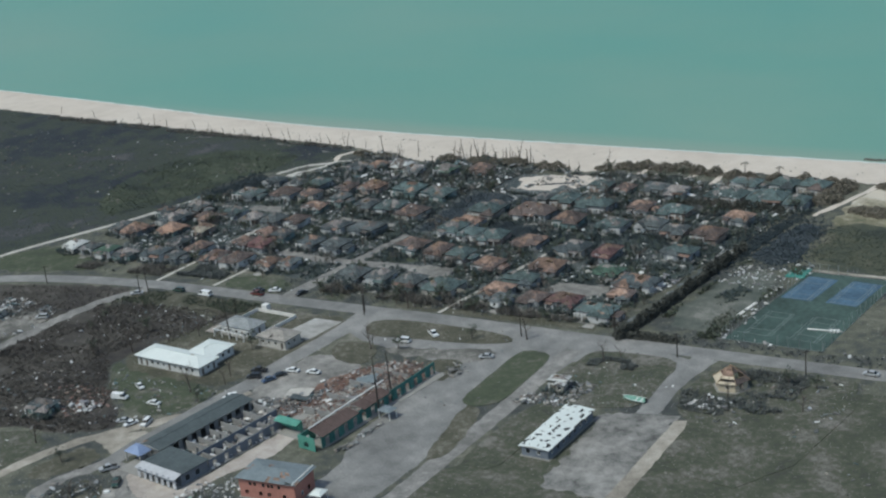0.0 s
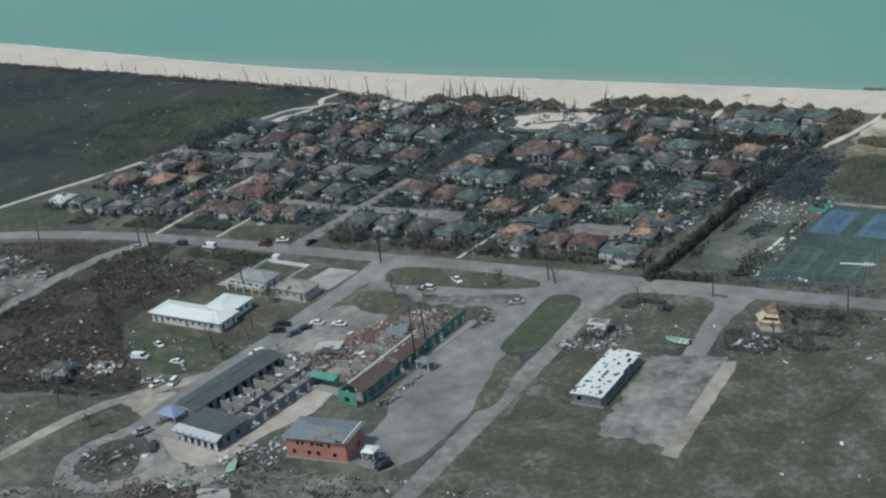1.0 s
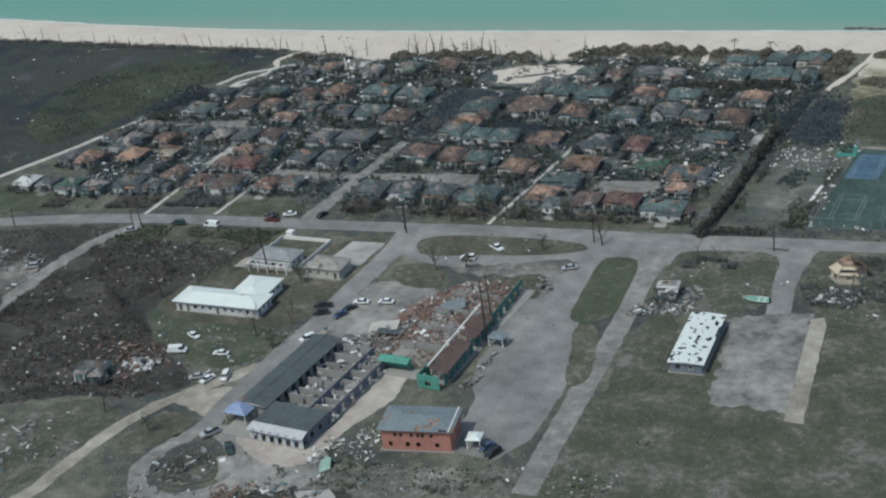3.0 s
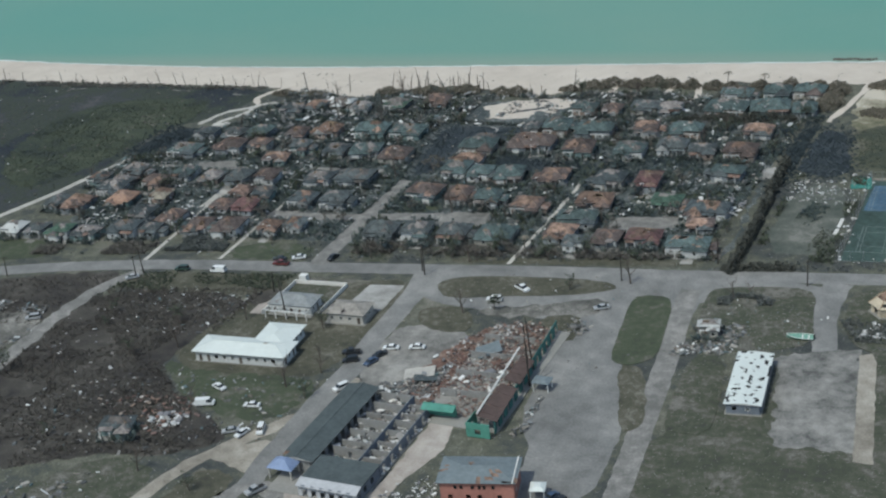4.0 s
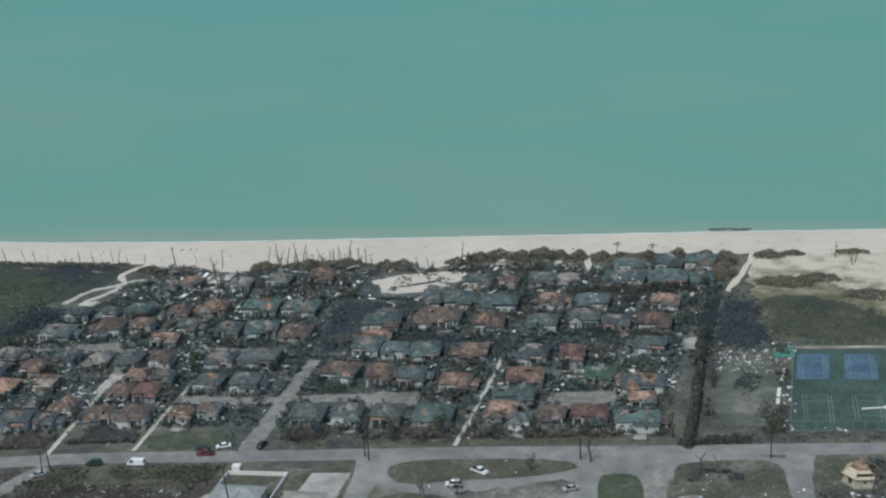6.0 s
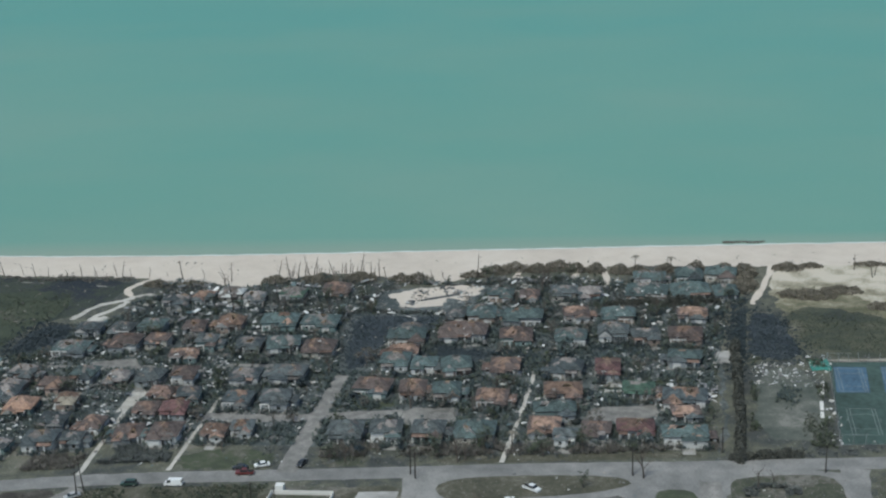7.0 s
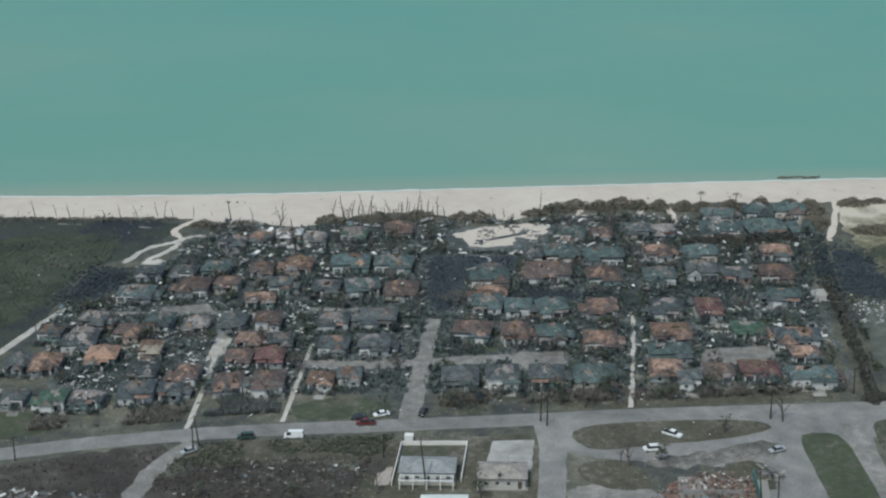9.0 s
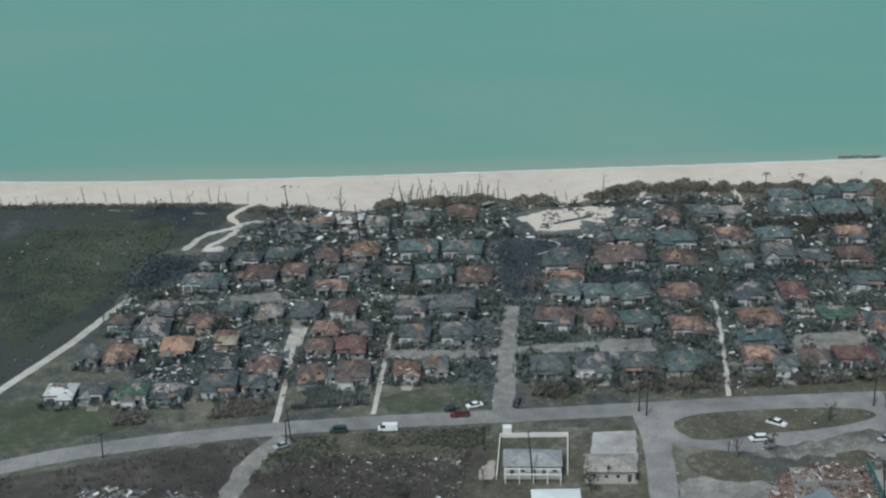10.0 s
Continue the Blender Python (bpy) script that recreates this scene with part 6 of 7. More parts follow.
def bare_tree(seed, h, spread=1.0, limbs=6, leafy=0):
    """A stripped tree: a tapered trunk, broken limbs with their twigs, and what is left of its leaves."""
    r = random.Random(seed)
    hub = thing("dead_tree", pose(0, 0, 0), "storm-stripped tree with bare broken limbs" if not leafy else "storm-battered tree with few remaining leaves", "tree", "battered trees of the settlement")
    trunk = limb_points(r, (0, 0, 0), (r.uniform(-0.15, 0.15), r.uniform(-0.15, 0.15), 1), h * 0.7, 0.12, 5)
    part("trunk", Build().tube(trunk, [h * 0.03 * (1 - 0.13 * j) for j in range(6)], 6), M_bark, hub)
    leaves = Build()
    for j in range(limbs):
        a = 2 * math.pi * (j + r.random() * 0.6) / limbs
        p0 = trunk[2 + j % 4]
        pts = limb_points(r, p0, (math.cos(a) * spread, math.sin(a) * spread, 0.9), h * r.uniform(0.28, 0.45))
        s = Build().tube(pts, [h * 0.014, h * 0.011, h * 0.009, h * 0.006, h * 0.003], 4)
        for k in range(4):
            q = pts[1 + k % 4]
            tw = limb_points(r, q, (r.uniform(-1, 1), r.uniform(-1, 1), 0.6), h * 0.16, 0.4, 2)
            s.tube(tw, [h * 0.005, h * 0.004, h * 0.002], 3)
            for _ in range(leafy):
                c = tw[-1] + Vector((r.gauss(0, 0.35), r.gauss(0, 0.35), r.gauss(0, 0.3))) * h * 0.12
                u, w = Vector((r.gauss(0, 1), r.gauss(0, 1), r.gauss(0, 1))).normalized() * 0.26, Vector((r.gauss(0, 1), r.gauss(0, 1), r.gauss(0, 1))).normalized() * 0.2
                leaves.add([c - u, c + w, c + u, c - w], [(0, 1, 2, 3)])
        part("limb", s, M_bark, hub)
    if leafy:
        part("crown", leaves, M_greentwigs, hub, kind="stuff")
    return hub


def leafy_mass(name, label, category, mat, pts, leaf=0.3, kind="stuff"):
    """Many small leaves at the points given, each turned its own way."""
    n = len(pts)
    u, w = rng.normal(size=(n, 3)), rng.normal(size=(n, 3))
    u /= np.linalg.norm(u, axis=1)[:, None]
    w -= u * (w * u).sum(1)[:, None]
    w /= np.linalg.norm(w, axis=1)[:, None]
    k = (leaf * rng.uniform(0.5, 1.3, n))[:, None]
    v = np.stack([pts - u * k, pts + w * k * 0.7, pts + u * k, pts - w * k * 0.7], 1).reshape(-1, 3)
    me = bpy.data.meshes.new(name)
    me.from_pydata(v.tolist(), [], np.arange(4 * n).reshape(-1, 4).tolist())
    me.materials.append(mat)
    ob = new(name, me)
    return tagged(ob, label, category, kind=kind) if label else ob


def lattice_noise(x, y, scale, seed):
    g = np.random.default_rng(seed).random((64, 64))
    fx, fy = x * scale % 64, y * scale % 64
    ix, iy = fx.astype(int) % 64, fy.astype(int) % 64
    tx, ty = fx - np.floor(fx), fy - np.floor(fy)
    tx, ty = tx * tx * (3 - 2 * tx), ty * ty * (3 - 2 * ty)
    jx, jy = (ix + 1) % 64, (iy + 1) % 64
    return (g[ix, iy] * (1 - tx) + g[jx, iy] * tx) * (1 - ty) + (g[ix, jy] * (1 - tx) + g[jx, jy] * tx) * ty


def inside(x, y, ring):
    ring = np.asarray(ring)
    hit = np.zeros(len(x), bool)
    box = (x > ring[:, 0].min()) & (x < ring[:, 0].max()) & (y > ring[:, 1].min()) & (y < ring[:, 1].max())
    bx, by = x[box], y[box]
    res = np.zeros(len(bx), bool)
    for (x0, y0), (x1, y1) in zip(ring, np.roll(ring, -1, 0)):
        if y0 != y1:
            res ^= ((y0 > by) != (y1 > by)) & (bx < (x1 - x0) * (by - y0) / (y1 - y0) + x0)
    hit[box] = res
    return hit


def clear_of(x, y, paved=True, built=True):
    ok = np.ones(len(x), bool)
    if paved:
        for ring in PAVED:
            ok &= ~inside(x, y, ring)
    if built:
        for fx, fy, hw, hd, turn in FOOT:
            c, s_ = math.cos(radians(turn)), math.sin(radians(turn))
            u, v = (x - fx) * c + (y - fy) * s_, -(x - fx) * s_ + (y - fy) * c
            ok &= ~((abs(u) < hw) & (abs(v) < hd))
    return ok


def spots(n, ring, seed, scale=0.08, least=0.0, paved=True, built=True):
    """Random places within a ring, clumped by a noise, off the roads and houses."""
    r = np.random.default_rng(seed)
    a = np.asarray(ring, float)
    x, y = r.uniform(a[:, 0].min(), a[:, 0].max(), n), r.uniform(a[:, 1].min(), a[:, 1].max(), n)
    ok = inside(x, y, ring)
    if least > 0:
        ok &= lattice_noise(x, y, scale, seed + 1) > least
    x, y = x[ok], y[ok]
    ok = clear_of(x, y, paved, built)
    return x[ok], y[ok]


def brush(name, label, mat, n, ring, seed, height=(0.6, 2.2), blades=12, width=0.09, scale=0.08, least=0.35, category="brush"):
    """Tufts of bare twigs and thin leaves, standing on the ground."""
    x, y = spots(n, ring, seed, scale, least) if len(np.shape(ring)) == 2 else ring[0]
    r = np.random.default_rng(seed + 5)
    k = len(x)
    h = r.uniform(*height, k) * (0.6 + 0.8 * lattice_noise(x, y, 0.15, seed + 9))
    bx, by, bh = np.repeat(x, blades), np.repeat(y, blades), np.repeat(h, blades)
    m = len(bx)
    a, lean = r.uniform(0, 2 * np.pi, m), r.uniform(0.05, 0.9, m)
    ox, oy = bx + r.normal(0, 0.22, m) * bh, by + r.normal(0, 0.22, m) * bh
    tip = np.stack([ox + np.cos(a) * lean * bh, oy + np.sin(a) * lean * bh, bh * r.uniform(0.45, 1.0, m)], 1)
    w = width * (0.6 + r.random(m)) * (0.6 + 0.5 * bh)
    px, py = -np.sin(a) * w, np.cos(a) * w
    mid = np.stack([ox, oy, np.zeros(m)], 1) * 0.45 + tip * 0.55 + r.normal(0, 0.1, (m, 3))
    off = np.stack([px, py, r.normal(0, 0.4, m) * w], 1)
    v = np.stack([np.stack([ox, oy, np.zeros(m)], 1), mid + off, tip, mid - off], 1).reshape(-1, 3)
    me = bpy.data.meshes.new(name)
    me.from_pydata(v.tolist(), [], np.arange(4 * m).reshape(-1, 4).tolist())
    me.materials.append(mat)
    return tagged(new(name, me), label, category, kind="stuff")


def debris(name, label, mat, n, ring, seed, size=(0.25, 1.6), scale=0.1, least=0.3, paved=True, built=True, lift=0.0):
    """Loose boards, sheets and lumps lying about."""
    x, y = spots(n, ring, seed, scale, least, paved, built)
    r = np.random.default_rng(seed + 5)
    k = len(x)
    ln = size[0] + (size[1] - size[0]) * r.random(k) ** 2.6
    dims = np.stack([ln, ln * r.uniform(0.12, 0.75, k), np.minimum(ln * 0.35, r.uniform(0.04, 0.35, k))], 1)
    cube = np.array([(-.5, -.5, 0), (.5, -.5, 0), (.5, .5, 0), (-.5, .5, 0), (-.42, -.4, 1), (.46, -.42, 1), (.4, .44, 1), (-.45, .42, 1)])
    v = cube[None] * dims[:, None]
    tilt = r.normal(0, 0.22, k)[:, None]
    v[..., 2] += v[..., 0] * tilt + np.abs(tilt) * dims[:, :1] * 0.5
    a = r.uniform(0, 2 * np.pi, k)[:, None]
    vx, vy = v[..., 0] * np.cos(a) - v[..., 1] * np.sin(a), v[..., 0] * np.sin(a) + v[..., 1] * np.cos(a)
    v = np.stack([vx + x[:, None], vy + y[:, None], v[..., 2] + 0.02 + lift * (r.random(k) ** 2)[:, None]], 2).reshape(-1, 3)
    f = np.array([(3, 2, 1, 0), (4, 5, 6, 7), (0, 1, 5, 4), (1, 2, 6, 5), (2, 3, 7, 6), (3, 0, 4, 7)])
    f = (f[None] + 8 * np.arange(k)[:, None, None]).reshape(-1, 4)
    me = bpy.data.meshes.new(name)
    me.from_pydata(v.tolist(), [], f.tolist())
    me.materials.append(mat)
    return tagged(new(name, me), label, "debris", kind="stuff")


TOWN = [(-128, 60), (-106, 0), (-60, 0), (-36, 5), (10, 10), (60, 18), (119, 28), (121, 80), (122, 150), (60, 178), (20, 164), (-50, 160), (-104, 158), (-116, 112), (-124, 80)]
INNER = [(-126, 62), (-104, 14), (-62, 18), (-36, 18), (6, 22), (60, 30), (112, 40), (117, 80), (120, 150), (60, 174), (20, 164), (-50, 160), (-104, 158), (-116, 112), (-124, 80)]
VERGE = [(-108, -8), (-60, 2), (-36, 17), (6, 21), (60, 29), (116, 40), (118, 30), (60, 19), (10, 10), (-60, -2)]
NORTH = [(-116, 108), (-90, 112), (-30, 118), (40, 128), (120, 135), (121, 156), (100, 170), (60, 172), (34, 170), (20, 162), (-46, 160), (-57, 147), (-80, 150), (-104, 155)]
WEST = [(-420, 140), (-282, 149), (-180, 154), (-109, 158), (-110, 140), (-120, 114), (-138, 104), (-127, 74), (-135, 41), (-150, -14), (-170, -50), (-420, -160)]
BROWN = [(-61, -26), (-8, -14), (-9, -50), (-16, -62), (0, -76), (20, -86), (24, -96), (14, -105), (-4, -108), (-30, -125), (-60, -85)]
ROADW = [(-170, -70), (-124, -36), (-64, -16), (-66, -50), (-68, -90), (-150, -120)]
SOUTH = [(62, -125), (80, -108), (92, -110), (112, -104), (130, -100), (150, -80), (150, -150), (60, -170), (20, -165), (40, -145), (60, -142)]
FIELD = [(-14, -124), (-4, -110), (14, -108), (17, -120), (14, -142), (0, -160), (-30, -150)]
EAST = [(128, 36), (152, 36), (151, 100), (128, 104)]
PAVILION = [(161, 21), (205, 28), (206, -10), (176, -14), (165, -9)]

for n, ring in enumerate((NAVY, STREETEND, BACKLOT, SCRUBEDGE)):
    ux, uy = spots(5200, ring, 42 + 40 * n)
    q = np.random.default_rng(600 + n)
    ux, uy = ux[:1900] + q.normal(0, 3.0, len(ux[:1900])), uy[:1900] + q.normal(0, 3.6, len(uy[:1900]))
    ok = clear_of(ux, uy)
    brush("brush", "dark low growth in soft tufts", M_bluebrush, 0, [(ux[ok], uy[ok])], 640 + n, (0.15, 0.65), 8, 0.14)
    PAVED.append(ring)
for n, (cx, cy, sx, sy, turn, k, words) in enumerate(((-110, 97, 9, 6, -20, 1800, "at the corner of the settlement"), (88, 108, 12, 4, 5, 1500, "between the eastern houses"), (-42, 99, 12, 5, 5, 1500, "behind the middle houses"), (124, 122, 2.5, 16, 0, 1500, "along the end of the hedge"), (60, 92, 10, 3, 5, 1000, "between the gardens"))):
    q = np.random.default_rng(300 + n)
    u, v = q.normal(0, sx, k), q.normal(0, sy, k)
    c, s_ = math.cos(radians(turn)), math.sin(radians(turn))
    ux, uy = cx + u * c - v * s_, cy + u * s_ + v * c
    ok = clear_of(ux, uy)
    brush("brush", "dark blue-green growth " + words, M_bluebrush, 0, [(ux[ok], uy[ok])], 310 + n, (0.3, 1.0), 10, 0.13)
brush("scrub", "dense flattened green-grey scrub", M_greentwigs, 15000, WEST, 11, (0.15, 0.6), 6, 0.09, 0.02, 0.46)
brush("scrub", "low olive scrub in a wide patch", M_mossleaf, 6000, OLIVE, 14, (0.12, 0.5), 7, 0.1, 0.05, 0.3)
brush("scrub", "dark blue-green scrub in wide patches", M_darkbrush, 13000, WEST, 12, (0.15, 0.55), 6, 0.08, 0.025, 0.5)
brush("brush", "dark leafless brush between the houses", M_darkbrush, 15000, INNER, 21, (0.5, 2.2), 11, 0.06, 0.10, 0.28)
brush("brush", "dark tangled trees and brush near the beach", M_twigs, 6000, NORTH, 22, (0.6, 2.4), 15, 0.06, 0.07, 0.34)
brush("brush", "dull blue-green shrubs between the houses", M_darkbrush, 14000, INNER, 23, (0.5, 1.9), 9, 0.13, 0.12, 0.36)
brush("brush", "greyish green shrubs between the houses", M_greentwigs, 7000, INNER, 26, (0.5, 1.7), 9, 0.12, 0.09, 0.52)
brush("brush", "olive growth along the main road", M_greentwigs, 3000, [(-59, -13), (-20, -6), (-4, -4), (-6, -18), (-30, -22), (-60, -25)], 48, (0.2, 0.9), 8, 0.1, 0.1, 0.4)
brush("brush", "brown snapped brush", M_browntwigs, 14000, BROWN, 31, (0.2, 1.1), 7, 0.07, 0.07, 0.25)
brush("brush", "brown snapped brush beside the main road", M_browntwigs, 8000, ROADW, 32, (0.2, 1.1), 7, 0.06, 0.07, 0.3)
brush("brush", "low rough growth", M_greentwigs, 3500, SOUTH, 41, (0.3, 1.2), 9, 0.1, 0.1, 0.45)
brush("brush", "grey-brown leafless bushes before the front gardens", M_greybrush, 5200, [(5, 14), (30, 17.5), (60, 21.5), (118, 31), (119, 37), (104, 31), (60, 27.5), (30, 24), (5, 20.5)], 101, (0.6, 2.3), 12, 0.07, 0.14, 0.4)
brush("brush", "dark bushes beside the narrow lanes", M_twigs, 1500, [(-58.5, 3), (-38, 6.5), (-38.5, 13), (-52, 14.5), (-59.5, 12)], 102, (0.4, 1.5), 11, 0.08, 0.12, 0.35)
brush("brush", "grey bushes before the western gardens", M_greybrush, 2200, [(-104, -9), (-64, -1), (-63, 9), (-90, 2), (-104, -3)], 103, (0.4, 1.6), 11, 0.07, 0.12, 0.5)
brush("brush", "sparse shrubs on the roadside verge", M_twigs, 2000, VERGE, 24, (0.4, 2.0), 11, 0.06, 0.12, 0.5)
brush("scrub", "low olive scrub behind the courts", M_greentwigs, 8000, [(146, 104), (192, 106), (250, 110), (250, 132), (192, 132), (165, 148), (140, 146), (143, 130)], 47, (0.1, 0.45), 7, 0.12, 0.06, 0.4)
brush("brush", "rough growth in the vacant lot", M_greentwigs, 1500, EAST, 43, (0.4, 1.6), 10, 0.12, 0.08, 0.55)
brush("brush", "broken shrubs round the pavilion", M_twigs, 2600, [(160, 20), (190, 26), (192, 2), (178, -8), (166, -9), (160, 4)], 44, (0.3, 1.5), 11, 0.09, 0.16, 0.42)
debris("debris", "pale splintered boards heaped before the pavilion", M_whitebris, 90, [(167, -6), (177, -7), (178, 1), (169, 2)], 108, (0.4, 2.6), 0.2, 0.1, False, True, 0.5)
brush("brush", "roadside brush by the main road", M_twigs, 2200, [(124, 27), (205, 38), (300, 55), (300, 66), (185, 42), (150, 37), (124, 32)], 45, (0.3, 1.2), 10, 0.1, 0.1, 0.25)
brush("brush", "dry shrubs on the grass island", M_twigs, 1500, [(124, 13), (139, 16.5), (141, 7), (127, 4)], 46, (0.4, 1.5), 12, 0.1, 0.15, 0.5)

ex, ey = np.random.default_rng(4).normal(0, 1, (2, 130))
brush("brush", "dark bushes in the vacant lot", M_darkbrush, 0, [(139 + 1.6 * ex + 0.25 * ey, 71 + 3.2 * ey)], 49, (0.5, 1.6), 12, 0.12)
brush("brush", "green growth at the corner of the vacant lot", M_greentwigs, 0, [(146 + 1.5 * ex, 50 + 4.5 * ey)], 50, (0.2, 0.7), 10, 0.1)
brush("brush", "grey broken brush along the top of the beach", M_greybrush, 2600, [(-330, 148), (-282, 151), (-180, 156), (-109, 159), (-109, 155), (-180, 150), (-282, 144), (-330, 141)], 97, (0.4, 1.7), 9, 0.08, 0.1, 0.3)
gx, gy = [], []
for n, (x, y, w, d, turn) in enumerate(FRONTS):
    q = random.Random(n + 400)
    c, s_ = math.cos(radians(turn)), math.sin(radians(turn))
    for _ in range(int(w * 5.2)):
        u, v = (q.uniform(-w / 2 - 0.6, w / 2 + 0.6), -d / 2 + q.gauss(0.1, 0.6)) if q.random() < 0.72 else (q.choice((-1, 1)) * (w / 2 + q.uniform(-0.2, 0.9)), q.uniform(-d / 2, d / 2))
        if noise.noise((u * 0.45 + n * 3, v * 0.3, n)) > -0.12:
            gx.append(x + u * c - v * s_)
            gy.append(y + u * s_ + v * c)
half = len(gx) // 2
order = list(range(len(gx)))
random.Random(9).shuffle(order)
gx, gy = np.array(gx)[order], np.array(gy)[order]
brush("garden_brush", "battered dark garden shrubs against the houses", M_twigs, 0, [(gx[:half], gy[:half])], 81, (0.6, 2.6), 12, 0.075, category="shrubs")
brush("garden_brush", "battered green garden shrubs against the houses", M_darkbrush, 0, [(gx[half:], gy[half:])], 82, (0.6, 2.6), 12, 0.10, category="shrubs")

debris("debris", "scattered boards, roofing and litter among the houses", M_debris, 10500, INNER, 51, (0.25, 2.2), 0.10, 0.48, True, True, 1.6)
debris("debris", "pale fragments among the western houses", M_whitebris, 1500, [(-126, 62), (-104, 14), (-62, 18), (-38, 22), (-40, 84), (-110, 84)], 110, (0.3, 1.9), 0.12, 0.4, True, True, 1.0)
debris("scrub_litter", "broken branches lying over the scrub", M_greybrush, 3400, WEST, 113, (0.3, 1.8), 0.03, 0.42)
debris("scrub_litter", "pale scraps blown into the scrub", M_whitebris, 420, WEST, 114, (0.3, 1.4), 0.04, 0.55)
debris("debris", "white wall and roof fragments among the houses", M_whitebris, 3600, INNER, 85, (0.25, 1.9), 0.12, 0.42, True, True, 1.4)
debris("debris", "white wreckage behind the beach edge", M_whitebris, 420, [(-84, 132), (-76, 148), (-60, 150), (-50, 136), (-56, 128)], 86, (0.6, 4.0), 0.15, 0.35, True, True, 0.8)
debris("debris", "white wreckage of a roofless house", M_whitebris, 170, [(99, 60), (117, 60), (118, 76), (105, 77), (99, 69)], 116, (0.4, 2.6), 0.2, 0.2, False, False, 2.6)
debris("debris", "white chunks on the roadside verge", M_whitebris, 70, [(60, 22), (116, 31), (117, 36), (60, 27)], 117, (0.5, 1.5), 0.2, 0.2)
debris("debris", "white wreckage near the shore", M_whitebris, 700, NORTH, 87, (0.4, 3.0), 0.1, 0.5, True, True, 1.0)
debris("debris", "litter along the lanes and yards", M_debris, 1600, TOWN, 52, (0.2, 0.9), 0.12, 0.2, False, True)
debris("debris", "litter on the roadside verge", M_debris, 900, VERGE, 71, (0.2, 1.4), 0.1, 0.5)
debris("debris", "wrecked roofing and boards near the beach", M_debris, 4500, NORTH, 53, (0.4, 3.2), 0.08, 0.46, True, True, 1.6)
debris("debris", "scattered rubble in the brown brush", M_whitebris, 280, BROWN, 54, (0.25, 1.5), 0.05, 0.45)
debris("debris", "boards and branches strewn over the brown brush", M_debris, 600, [(-40, -84), (-16, -70), (0, -78), (20, -88), (16, -104), (-4, -108), (-30, -120)], 109, (0.25, 1.6), 0.06, 0.38)
debris("debris", "pale boards and scraps over the grey brush", M_debris, 600, [(-52, -22), (-8, -14), (-8, -46), (-40, -48)], 115, (0.2, 1.4), 0.08, 0.4)
debris("debris", "heaped red and white rubble", M_redbris, 800, [(-14, -82), (6, -76), (14, -88), (8, -97), (-10, -92), (-20, -86)], 55, (0.2, 1.5), 0.2, 0.3, False, True, 0.8)
debris("debris", "litter over the rough field", M_debris, 700, FIELD, 56, (0.3, 2.2), 0.1, 0.4)
debris("debris", "heaps of shattered building parts", M_debris, 7000, SOUTH, 57, (0.15, 1.2), 0.08, 0.46, True, True, 0.4)
debris("debris", "shattered brick and timber of the fallen shops", M_redbris, 8000, [(60, -68), (88, -70), (89, -22), (74, -18), (66, -28), (60, -56)], 58, (0.1, 1.0), 0.15, 0.2, False, False, 1.3)
debris("debris", "red-brown rubble heaped against the teal wall", M_redbris, 2600, [(78, -46), (90, -46), (89, -21), (76, -19)], 111, (0.12, 1.1), 0.2, 0.1, False, False, 2.2)
debris("debris", "white slabs and beams on the heap", M_whitebris, 46, [(74, -54), (79, -44), (85, -46), (85, -56)], 112, (0.8, 3.4), 0.3, 0.05, False, False, 2.0)
debris("debris", "broken blocks inside the roofless rooms", M_debris, 1500, [(57, -98), (72.4, -98), (72.4, -66.6), (57, -66.6)], 59, (0.3, 1.8), 0.2, 0.25, False, False, 0.9)
debris("debris", "white and tan wreckage lying in the roofless rooms", M_whitebris, 620, [(56, -99), (73, -99), (73, -66), (56, -66)], 88, (0.4, 2.4), 0.2, 0.3, False, False, 1.2)
debris("debris", "white wreckage beside the pink building", M_whitebris, 420, [(74, -112), (90, -112), (92, -100), (84, -96), (78, -100)], 89, (0.15, 1.1), 0.2, 0.3, False, True, 0.6)
debris("debris", "pale wreckage between the shops and the parking ground", M_whitebris, 170, [(58, -66), (72, -62), (88, -30), (70, -22), (60, -40)], 90, (0.3, 2.6), 0.15, 0.35, False, False, 1.0)
debris("debris", "white wreckage over red rubble", M_whitebris, 80, [(1, -93), (10, -93), (11, -86), (2, -86)], 95, (0.4, 2.6), 0.3, 0.2, False, True, 1.0)
debris("debris", "red and tan rubble before the arcade", M_redbris, 900, [(60, -130), (74, -125), (86, -131), (82, -143), (62, -141)], 98, (0.2, 1.3), 0.15, 0.35, False, True, 0.5)
debris("debris", "litter on the turning loop and the ground before it", M_debris, 900, [(40, -142), (38, -116), (56, -112), (84, -112), (98, -118), (84, -142)], 96, (0.2, 1.8), 0.1, 0.42, False, True, 0.3)
debris("debris", "broken parts strewn along the shop front", M_debris, 1100, [(92, -76), (99, -72), (95, -26), (97, -14), (90, -12), (90, -22)], 60, (0.3, 2.0), 0.15, 0.35, False, True, 0.4)
debris("debris", "rubble between the parking ground and the rooms", M_debris, 1800, [(56, -66), (70, -62), (68, -44), (58, -56), (48, -62)], 61, (0.3, 2.4), 0.15, 0.3, False, True, 0.5)
debris("debris", "splintered timber round the pavilion", M_debris, 420, PAVILION, 62, (0.25, 1.8), 0.1, 0.45, True, True, 0.3)
debris("debris", "white wreckage in the vacant lot", M_whitebris, 420, [(128, 78), (150, 78), (153, 104), (128, 104)], 63, (0.2, 1.3), 0.12, 0.35, False, True, 0.4)
